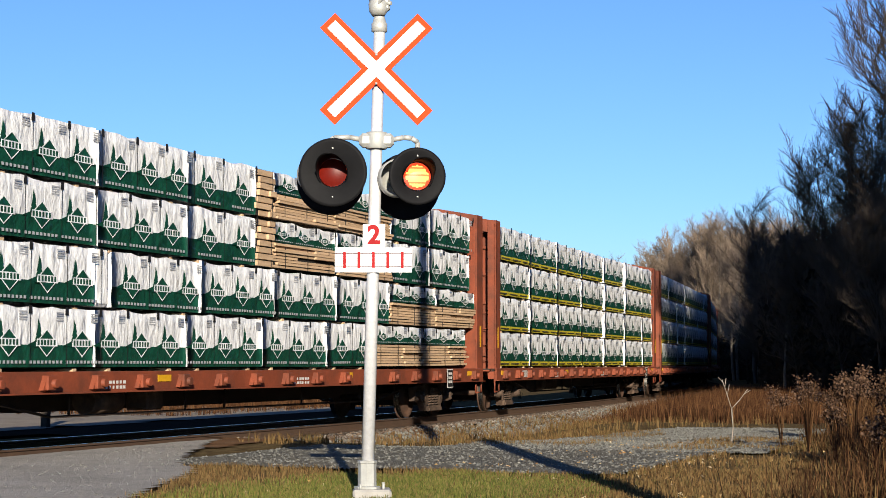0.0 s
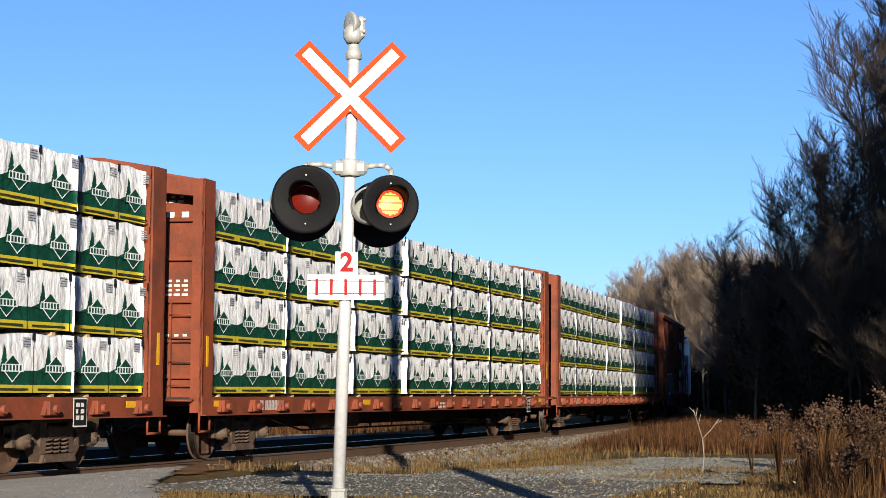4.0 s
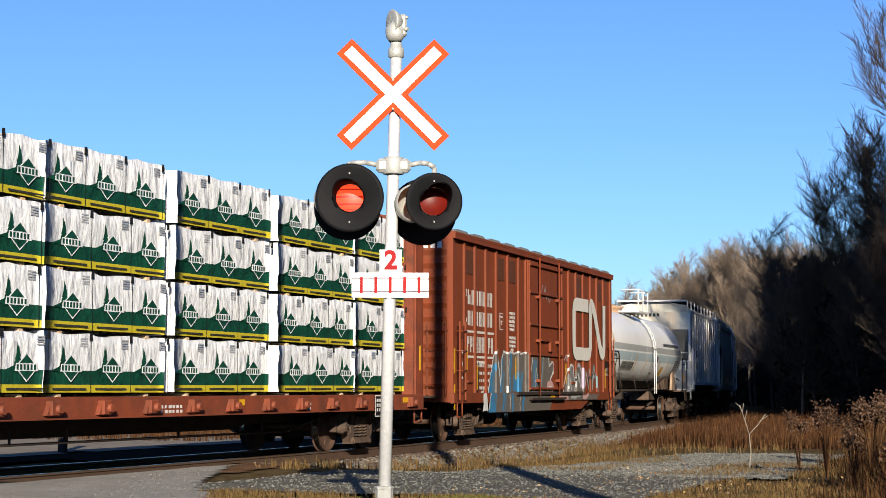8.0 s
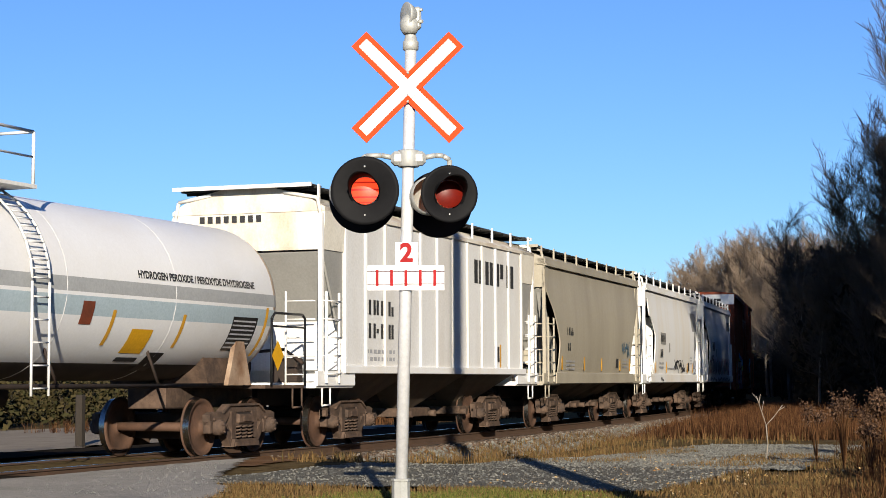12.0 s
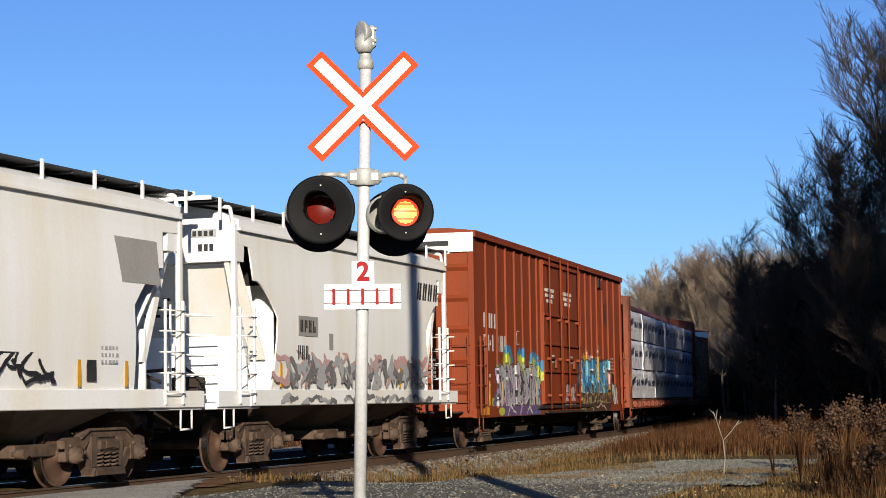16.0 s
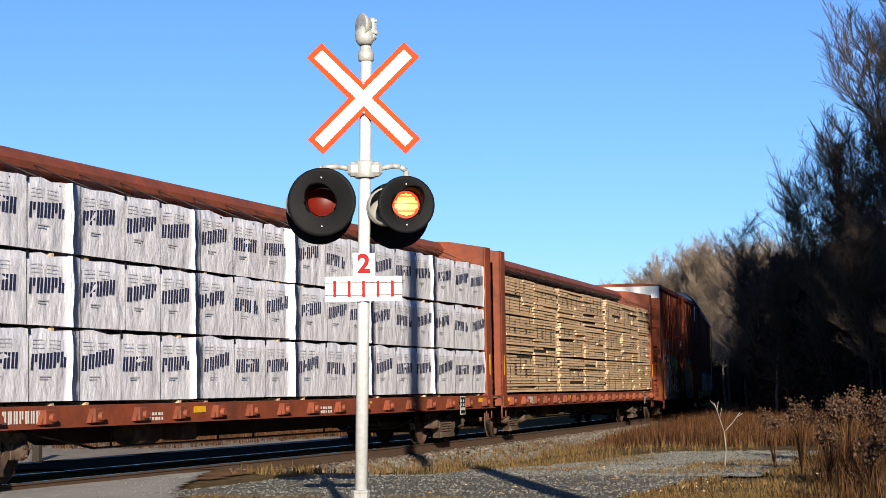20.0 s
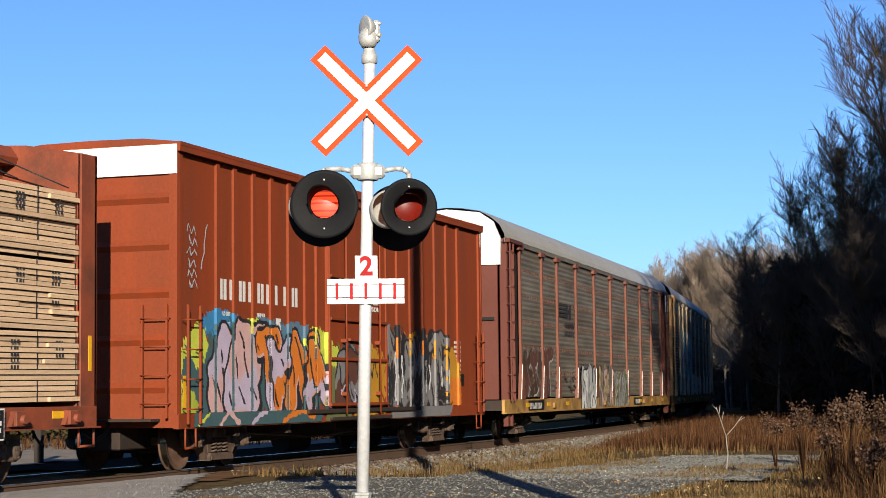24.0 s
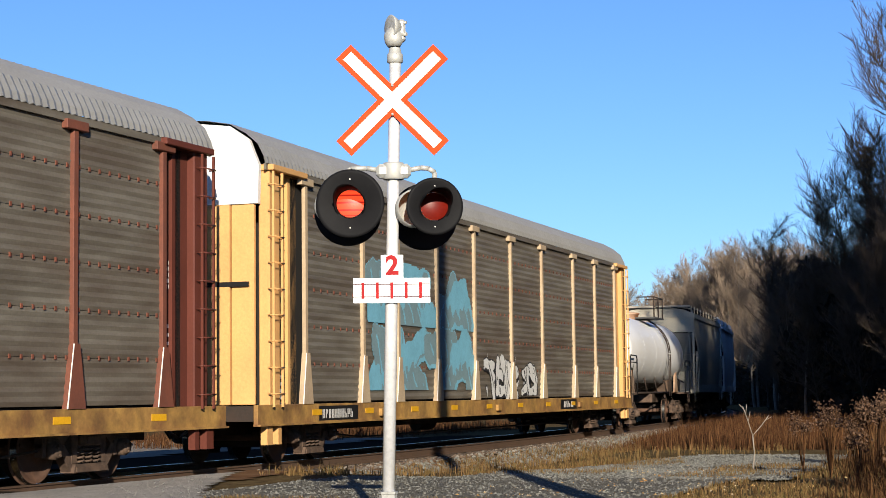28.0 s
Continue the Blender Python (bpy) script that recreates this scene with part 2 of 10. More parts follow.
def ground_z(x, y):
    """Height of the soil: flat by the road, a shallow ditch and the ballast bank along the rails."""
    s = x if x < XK else XK + math.atan((x - XK) * IK) / IK
    a = max(0.0, s - XK) * IK
    lat = (y - on_track(s)[1]) * math.cos(a)
    road = min(1.0, max(0.0, (28.6 - x) / 2.5))
    near = 1 if lat < 0 else 0
    l = abs(lat)
    if l < 1.7:
        z = -0.2
    elif l < 3.4:
        z = -0.2 - (l - 1.7) / 1.7 * 0.42
    elif l < 5.0:
        z = -0.62 + (l - 3.4) / 1.6 * (0.52 if near else 0.3)
    else:
        z = -0.10 if near else -0.36
    return z * (1 - road) - 0.035 * road


# ---------------------------------------------------------------- ground, road and line
def island_mat(name, cols, rough=0.85, spec=0.06):
    """For stuff of many pieces: every piece takes its own tone from a row of colours."""
    m = bpy.data.materials.new(name)
    m.use_nodes = True
    t = m.node_tree
    b = t.nodes["Principled BSDF"]
    b.inputs["Roughness"].default_value, b.inputs["Specular IOR Level"].default_value = rough, spec
    g = t.nodes.new("ShaderNodeNewGeometry")
    r = t.nodes.new("ShaderNodeValToRGB")
    el = r.color_ramp.elements
    while len(el) < len(cols):
        el.new(0.5)
    for i, c in enumerate(cols):
        el[i].position, el[i].color = i / (len(cols) - 1), (*scale_base(c), 1)
    t.links.new(g.outputs["Random Per Island"], r.inputs[0])
    t.links.new(r.outputs[0], b.inputs["Base Color"])
    return m


def soil_mat():
    """Soil under dry grass: brown, with paler thatch, green patches and scattered grit."""
    m = mat("dry_grass_soil", (0.135, 0.092, 0.046), 0.95, 0, (0.07, 0.05, 0.027), 2.2, 0.9, 0.08, 18, (0.22, 0.17, 0.08), 6.0, 0.7, spec=0.0)
    return m


M_soil = soil_mat()
M_yard = mat("grey_yard_gravel", (0.34, 0.29, 0.225), 0.95, 0, (0.25, 0.21, 0.165), 1.5, 0.8, 0.05, 60, spec=0.0)
M_asphalt = mat("weathered_asphalt", (0.42, 0.385, 0.335), 0.9, 0, (0.27, 0.25, 0.215), 0.9, 0.9, 0.05, 90, (0.48, 0.445, 0.39), 14.0, 0.6, spec=0.0)
M_lane = mat("grey_gravel", (0.19, 0.178, 0.148), 0.95, 0, (0.11, 0.104, 0.086), 9.0, 0.8, 0.09, 60, (0.20, 0.17, 0.12), 1.1, 0.5, spec=0.0)
# darker than stone: the shade under the train is in this colour
M_ballast = mat("shaded_dark_ballast", (0.05, 0.036, 0.026), 0.95, 0, (0.028, 0.021, 0.016), 6, 0.9, 0.09, 30, (0.08, 0.05, 0.03), 1.2, 0.5, spec=0.0)
M_stone = island_mat("stone_tones", [(0.10, 0.10, 0.09), (0.19, 0.19, 0.17), (0.15, 0.14, 0.115), (0.26, 0.255, 0.225)])
M_bstone = island_mat("ballast_tones", [(0.09, 0.065, 0.05), (0.17, 0.12, 0.085), (0.12, 0.10, 0.085), (0.28, 0.25, 0.21)])
M_grass_g = island_mat("green_grass_tones", [(0.05, 0.065, 0.015), (0.10, 0.115, 0.025), (0.15, 0.15, 0.035), (0.20, 0.15, 0.06)])
M_grass_d = island_mat("dry_grass_tones", [(0.06, 0.034, 0.014), (0.12, 0.070, 0.027), (0.20, 0.125, 0.052), (0.085, 0.070, 0.024)])
M_grass_r = island_mat("russet_weed_tones", [(0.016, 0.007, 0.004), (0.065, 0.026, 0.011), (0.15, 0.075, 0.032), (0.033, 0.015, 0.007), (0.09, 0.040, 0.017)])
M_weed = island_mat("brown_weed_tones", [(0.011, 0.006, 0.003), (0.045, 0.019, 0.008), (0.14, 0.072, 0.030), (0.018, 0.008, 0.004), (0.06, 0.03, 0.013)])
M_leaf = island_mat("fallen_leaf_tones", [(0.25, 0.12, 0.04), (0.42, 0.27, 0.10), (0.5, 0.42, 0.28), (0.18, 0.10, 0.05)])
M_seed = island_mat("seed_head_tones", [(0.035, 0.02, 0.013), (0.08, 0.044, 0.026), (0.16, 0.098, 0.062), (0.06, 0.033, 0.02)])


def build_ground():
    xs = [-1500, -400, -150, -60, -30, -10] + [i * 0.8 for i in range(0, 150)] + [125, 135, 150, 175, 200, 250, 300, 400, 600, 1000, 2500]
    ys = [-2500, -900, -300, -100, -40, -20, -10] + [i * 0.35 for i in range(-12, 120)] + [45, 50, 60, 70, 100, 200, 500, 1200, 2500]
    vs = []
    for x in xs:
        for y in ys:
            bump_h = 0.03 * noise.noise((x * 0.5, y * 0.5, 0)) + 0.012 * noise.noise((x * 2.1, y * 2.1, 3)) if 0 < x < 119 and -4 < y < 41 else 0
            z = ground_z(x, y)
            vs.append((x, y, z + (bump_h - 0.012 if not (in_road(x, y, 0.2) or in_lane(x, y)) else -0.06)))
    n = len(ys)
    fs = [(i * n + j, (i + 1) * n + j, (i + 1) * n + j + 1, i * n + j + 1) for i in range(len(xs) - 1) for j in range(n - 1)]
    tagged(raw("ground", vs, fs, M_soil, smooth=True), "dry brown grass and soil beside the railway line", "ground", kind="structure")


def in_road(x, y, slack=0.0):
    """The paved road that crosses the line, between its two slanting edges."""
    return x < road_edge(y) + slack


def road_edge(y):
    """The right edge of the paving: it flares out towards the line and runs straight over it."""
    wave = 0.22 * math.sin(y * 0.9) + 0.12 * math.sin(y * 2.7 + 1)
    if y < 9.7:
        return max(6.0, 14.5 + 2.54 * (y - 8.4)) + wave
    if y < 11.45:
        return 17.8 + 1.9 * (y - 9.7) + wave
    return min(26.2, 21.1 + 2.5 * (y - 11.45)) + wave if y < D else 21.0


def in_lane(x, y):
    """The gravel lane between the grass verge and the line, and the stony turning place beside it."""
    k = 0.5 * noise.noise((x * 0.7, y * 0.7, 7)) + 0.2 * noise.noise((x * 2.1, y * 2.1, 2))
    if 18.9 + k < x < 24.3 + k and 5.0 < y < 11.0 + 0.4 * k:
        return True
    return 24.0 < x < 35.0 + 1.5 * k and 4.4 + 0.06 * (x - 24) + 0.7 * k < y < 8.6 + 0.9 * k + 0.1 * (30 - x)


def build_sheet(name, inside, x0, x1, y0, y1, step, lift, material, label, category):
    """A thin sheet over the soil, in cells, wherever inside() holds."""
    nx, ny = int((x1 - x0) / step) + 1, int((y1 - y0) / step) + 1
    ids, vs, fs = {}, [], []

    def vert(i, j):
        if (i, j) not in ids:
            x, y = x0 + i * step, y0 + j * step
            ids[i, j] = len(vs)
            vs.append((x, y, ground_z(x, y) + lift + 0.008 * noise.noise((x * 1.3, y * 1.3, 5))))
        return ids[i, j]

    for i in range(nx):
        for j in range(ny):
            if inside(x0 + (i + 0.5) * step, y0 + (j + 0.5) * step):
                fs.append((vert(i, j), vert(i + 1, j), vert(i + 1, j + 1), vert(i, j + 1)))
    return tagged(raw(name, vs, fs, material, smooth=True), label, category, kind="structure")


build_ground()
build_sheet("road", lambda x, y: in_road(x, y) and abs(y - D) > 1.62 and y < 34, -30, 28, -8, 34, 0.15, 0.022, M_asphalt, "weathered grey asphalt road over the level crossing", "road")
build_sheet("gravel_lane", lambda x, y: in_lane(x, y) and not in_road(x, y), 14, 38, 3, 11.9, 0.16, 0.016, M_lane, "grey gravel lane beside the railway line", "gravel lane")
# the train's shadow, put into the ground colour as far as the yard
M_shadow_ground = mat("shadowed_ground", (0.026, 0.021, 0.016), 0.95, 0, (0.045, 0.036, 0.028), 5, 0.8, 0.08, 30, spec=0.0)
build_sheet("cinder_strip", lambda x, y: y < 23.4 and y > D + 1.9 + max(0, x - XK) ** 2 * IK / 2, 20, 60, 16, 24, 0.4, 0.03, M_shadow_ground, "ground along the far side of the line, coloured dark for the shadow of the train", "cinder ground")
build_sheet("far_yard", lambda x, y: y > 23.2 + 0.3 * noise.noise((x * 0.4, 0, 0)) and y < 31 + 0.05 * x and not in_road(x, y) and x < 62 - 0.2 * y, 18, 62, 18, 36, 0.5, 0.05, M_yard,
            "grey gravel yard beyond the railway line", "yard")


def strip(name, lat0, lat1, s0, s1, z, step, material, parent=None, z2=None):
    """A strip that follows the track between two offsets."""
    vs, fs = [], []
    n = int((s1 - s0) / step)
    for i in range(n + 1):
        s = s0 + (s1 - s0) * i / n
        for lat, zz in ((lat0, z), (lat1, z if z2 is None else z2)):
            x, y, _ = on_track(s, lat)
            vs.append((x, y, zz))
    fs = [(2 * i, 2 * i + 2, 2 * i + 3, 2 * i + 1) for i in range(n)]
    return raw(name, vs, fs, material, parent, smooth=True)


def rail_mesh(lat, material, prof):
    vs, fs = [], []
    s, k, m = -40.0, 0, len(prof)
    while s <= 200:
        for dy, z in prof:
            x, y, _ = on_track(s, lat + dy)
            vs.append((x, y, z))
        if k:
            o = (k - 1) * m
            fs += [(o + i, o + m + i, o + m + (i + 1) % m, o + (i + 1) % m) for i in range(m)]
        s, k = s + 2.0, k + 1
    return vs, fs


track = thing("track", "single railway track of worn rails on ballast", "railway track", kind="structure")
for side in (-1, 1):
    prof = [(-0.07, -0.18), (0.07, -0.18), (0.07, -0.165), (0.012, -0.14), (0.012, -0.04), (0.036, -0.03), (0.036, -0.004), (-0.036, -0.004), (-0.036, -0.03), (-0.012, -0.04), (-0.012, -0.14), (-0.07, -0.165)]
    vs, fs = rail_mesh(0.753 * side, M_rail, prof)
    rail = raw("rail", vs, fs, M_rail, track)
    vs, fs = rail_mesh(0.753 * side, M_railtop, [(-0.028, -0.004), (0.028, -0.004), (0.022, 0.0), (-0.022, 0.0)])
    raw("rail_head", vs, fs, M_railtop, rail, label="polished running surface")
b = strip("ballast", -1.75, 1.75, -40, 200, -0.205, 2.0, M_ballast, track, z2=-0.205)
# crossing surface: timber planks and asphalt between the rails, coloured dark for the train's shade
for lat0, lat1 in ((-1.60, -0.84), (-0.62, 0.62), (0.84, 1.60)):
    bm = B()
    box(bm, 2.0, 19.6, D + lat0, D + lat1, -0.16, -0.012, 0.01)
    part("crossing_panel", bm, M_shadow_ground, track, "worn filling at the crossing, coloured dark for the shade of the train")


def pebbles(name, n, place, size, material, label, category, seed):
    """Many small broken stones in one mesh."""
    rnd = random.Random(seed)
    vs, fs = [], []
    while len(vs) < n * 6:
        q = place(rnd)
        if q is None:
            continue
        x, y, z = q
        r = rnd.uniform(*size)
        a = rnd.uniform(0, math.tau)
        o = len(vs)
        for k in range(4):
            w = a + k * math.tau / 4 + rnd.uniform(-0.4, 0.4)
            vs.append((x + r * math.cos(w) * rnd.uniform(0.7, 1.3), y + r * math.sin(w) * rnd.uniform(0.7, 1.3), z + r * rnd.uniform(-0.1, 0.35)))
        vs.append((x, y, z + r * rnd.uniform(0.5, 1.0)))
        vs.append((x, y, z - r * 0.6))
        fs += [(o + k, o + (k + 1) % 4, o + 4) for k in range(4)] + [(o + (k + 1) % 4, o + k, o + 5) for k in range(4)]
    return tagged(raw(name, vs, fs, material), label, category, kind="stuff")


def on_bank(rnd, s0, s1, l0, l1, p=1.0):
    s = s0 + (s1 - s0) * rnd.random() ** p
    x, y, _ = on_track(s, rnd.uniform(l0, l1))
    return None if in_road(x, y, 0.6) else (x, y, ground_z(x, y))


pebbles("ballast_stones", 9000, lambda r: on_bank(r, 27, 75, -3.5, -0.95, 1.2), (0.025, 0.06), M_bstone, "rust-stained crushed stone on the track bank", "ballast", 3)
pebbles("bank_stones", 3000, lambda r: on_bank(r, 28, 60, -3.7, -1.7, 1.1), (0.03, 0.075), M_stone, "pale grey crushed stone low on the track bank", "stones", 5)


M_dirt = mat("rust_stained_dirt", (0.20, 0.105, 0.05), 0.95, 0, (0.12, 0.066, 0.036), 3, 0.8, 0.05, 40, (0.26, 0.17, 0.10), 1.0, 0.6, spec=0.03)
build_sheet("rust_dirt", lambda x, y: D - 3.1 - 0.25 * noise.noise((x, 0, 3)) + 0.09 * (x - 20) < y < D - 0.9 and not in_road(x, y), 22, 36, 11, 14.4, 0.2, 0.012, M_dirt,
            "orange-brown rust-stained dirt beside the rail", "dirt")


def on_lane(rnd):
    x, y = rnd.uniform(16, 36), rnd.uniform(4, 11)
    return (x, y, ground_z(x, y) + 0.012) if in_lane(x, y) and not in_road(x, y) and rnd.random() < (0.3 if x < 24 else 1.0) else None


pebbles("lane_stones", 20000, on_lane, (0.008, 0.026), M_stone, "loose grey stones on the gravel lane", "gravel", 8)


def on_roadside(rnd):
    y = rnd.uniform(3, 13.2)
    x = road_edge(y) - abs(rnd.gauss(0, 2.5))
    return (x, y, ground_z(x, y) + 0.018)


pebbles("road_grit", 900, on_roadside, (0.006, 0.02), M_stone, "pale grit scattered on the road", "grit", 9)


# ---------------------------------------------------------------- grasses and weeds
def blades(name, n, place, height, width, lean, material, label, category, seed, bent=True, tuft=1, spread=0.05):
    """Many grass blades, two bent pieces each, in one mesh."""
    rnd = random.Random(seed)
    vs, fs = [], []
    count = 0
    while count < n:
        q = place(rnd)
        if q is None:
            continue
        for _ in range(tuft):
            x, y, z = q[0] + rnd.gauss(0, spread), q[1] + rnd.gauss(0, spread), q[2]
            h = rnd.uniform(*height) * (q[3] if len(q) > 3 else 1)
            a, b = rnd.uniform(0, math.tau), rnd.gauss(-1.6, 0.7)
            w = rnd.uniform(0.6, 1.3) * width
            l = abs(rnd.gauss(0, lean)) * h
            dx, dy = math.cos(a) * l, math.sin(a) * l
            ex, ey = math.cos(b) * w / 2, math.sin(b) * w / 2
            o = len(vs)
            vs += [(x - ex, y - ey, z - 0.02), (x + ex, y + ey, z - 0.02), (x + dx * 0.4 + ex * 0.7, y + dy * 0.4 + ey * 0.7, z + h * 0.6),
                   (x + dx * 0.4 - ex * 0.7, y + dy * 0.4 - ey * 0.7, z + h * 0.6), (x + dx, y + dy, z + h * rnd.uniform(0.85, 1.0))]
            fs += [(o, o + 1, o + 2, o + 3), (o + 3, o + 2, o + 4)]
            count += 1
    return tagged(raw(name, vs, fs, material), label, category, kind="stuff")


def verge(rnd, greenish):
    x, y = rnd.uniform(11.0, 20), rnd.uniform(1.5, 10.4)
    if in_road(x, y, -0.05) or in_lane(x, y):
        return None
    near_mast = math.hypot(x - 15.6, (y - 6.4) * 1.6)
    p = 1.0 if near_mast < 1.6 else max(0.0, 1.0 - (near_mast - 1.6) / 1.8)
    if not greenish:
        p = 1.0 - 0.75 * p
    patch = 0.75 + 1.1 * noise.noise((x * 0.9, y * 1.3, 12))
    return (x, y, ground_z(x, y), 0.6 + 0.5 * patch) if rnd.random() < p * patch else None


blades("green_grass", 30000, lambda r: verge(r, True), (0.02, 0.075), 0.009, 0.5, M_grass_g, "short green grass round the signal base", "grass", 11)
blades("dry_grass", 30000, lambda r: verge(r, False), (0.02, 0.08), 0.009, 0.6, M_grass_d, "short dry brown grass on the verge", "grass", 12)


def bank_grass(rnd):
    q = on_bank(rnd, 24.5, 62, -5.2 if rnd.random() < 0.6 else -8.5, -1.9, 1.1)
    if q is None or in_lane(q[0], q[1]):
        return None
    patch = noise.noise((q[0] * 0.45, q[1] * 0.9, 2))
    return q if rnd.random() < 0.25 + 0.9 * patch + 0.35 * (q[0] > 32) else None


blades("bank_grass", 17000, bank_grass, (0.05, 0.20), 0.012, 0.4, M_grass_d, "dry yellow-brown grass on the track bank", "grass", 13, tuft=4)


def patch_place(rnd):
    x, y = rnd.uniform(19, 33), rnd.uniform(2.5, 9.5)
    if x < 24.5 and y > 5 or in_road(x, y, 0.1):
        return None
    return (x, y, ground_z(x, y)) if noise.noise((x * 0.6, y * 0.8, 6)) > (0.12 if in_lane(x, y) else -0.25) else None


blades("lane_grass", 11000, patch_place, (0.03, 0.10), 0.010, 0.5, M_grass_d, "sparse straw-brown tufts in the gravel", "grass", 14, tuft=3)


def russet(rnd):
    x = rnd.uniform(38.5, 64)
    y0 = 7.1 + 0.06 * (x - 31)
    y = rnd.uniform(y0 - 1.8, on_track(x)[1] - 3.4)
    h = 0.55 + 0.45 * min(1, (x - 38) / 6) + 0.35 * noise.noise((x * 0.6, y * 0.6, 1))
    return (x, y, ground_z(x, y), h)


blades("russet_weeds", 34000, russet, (0.25, 0.62), 0.013, 0.18, M_grass_r, "tall russet dead grass along the line", "weeds", 15, tuft=5, spread=0.12)


def right_weeds(rnd):
    x = rnd.uniform(15.5, 42)
    e = 0.085 * x + 0.6 + 1.1 * noise.noise((x * 0.8, 0, 8)) + (0.7 if x > 26 else 0)
    y = rnd.uniform(-1.0, e + 0.6)
    if y > e and rnd.random() < 0.7:
        return None
    if math.hypot(x - 9.4, y - 0.75) < 1.0:
        return None
    h = 0.42 + 0.75 * noise.noise((x * 0.7, y * 1.0, 4)) + 0.020 * (x - 15)
    return (x, y, ground_z(x, y), max(0.25, h))


blades("verge_weeds", 40000, right_weeds, (0.25, 0.95), 0.010, 0.5, M_weed, "tall brown dead weeds on the verge", "weeds", 16, tuft=5, spread=0.10)
blades("straw_grass", 3500, right_weeds, (0.3, 0.8), 0.010, 0.45, M_grass_d, "straw-coloured grass between the weeds", "grass", 17, tuft=5, spread=0.12)


def leaves(name, n, place, size, material, label, category, seed, up=0.0):
    """Many small curled leaves or seed tufts in one mesh."""
    rnd = random.Random(seed)
    vs, fs = [], []
    k = 0
    while k < n:
        q = place(rnd)
        if q is None:
            continue
        k += 1
        c = Vector(q) + Vector((0, 0, rnd.uniform(0, up) if up else 0.012))
        a = Vector((rnd.gauss(0, 1), rnd.gauss(0, 1), rnd.gauss(0, 0.5))).normalized()
        b = a.orthogonal().normalized()
        r = rnd.uniform(*size)
        o = len(vs)
        vs += [c - a * r, c + b * r * 0.6 + Vector((0, 0, r * 0.3)), c + a * r, c - b * r * 0.6 + Vector((0, 0, r * 0.3))]
        fs += [(o, o + 1, o + 2), (o, o + 2, o + 3)]
    return tagged(raw(name, vs, fs, material), label, category, kind="stuff")


def litter(rnd):
    x, y = rnd.uniform(15, 30), rnd.uniform(2.5, 7.8)
    return (x, y, ground_z(x, y)) if noise.noise((x * 0.5, y * 0.5, 9)) > -0.1 else None


leaves("fallen_leaves", 700, litter, (0.012, 0.032), M_leaf, "pale fallen leaves scattered over the gravel", "leaves", 18)


# ---------------------------------------------------------------- plants and trees
M_bark = mat("grey_brown_bark", (0.045, 0.036, 0.028), 0.9, 0, (0.03, 0.024, 0.018), 6, 0.8, 0.04, 30, None, 1, 0, (1, 1, 0.3), random=0.25)
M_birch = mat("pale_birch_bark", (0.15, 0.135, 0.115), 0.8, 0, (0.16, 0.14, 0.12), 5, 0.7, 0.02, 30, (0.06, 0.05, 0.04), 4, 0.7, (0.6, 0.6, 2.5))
# one twig colour twice: lit far trees, and near ones with shade painted in
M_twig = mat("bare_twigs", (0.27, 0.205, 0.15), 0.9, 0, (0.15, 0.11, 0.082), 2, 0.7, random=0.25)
M_twig_shade = mat("shaded_twigs", (0.075, 0.056, 0.042), 0.9, 0, (0.038, 0.029, 0.022), 2, 0.7, random=0.25)
M_twig_pale = mat("bleached_twigs", (0.27, 0.235, 0.19), 0.85, 0, (0.3, 0.25, 0.2), 3, 0.7)
M_needles = island_mat("spruce_needle_tones", [(0.008, 0.014, 0.008), (0.014, 0.022, 0.011), (0.022, 0.032, 0.016)])


def tube(vs, fs, p, q, r0, r1, n):
    d = (q - p).normalized()
    a = d.orthogonal().normalized()
    b = d.cross(a)
    o = len(vs)
    for c, r in ((p, r0), (q, r1)):
        for i in range(n):
            w = i * math.tau / n
            vs.append(c + (a * math.cos(w) + b * math.sin(w)) * r)
    fs += [(o + i, o + (i + 1) % n, o + n + (i + 1) % n, o + n + i) for i in range(n)]


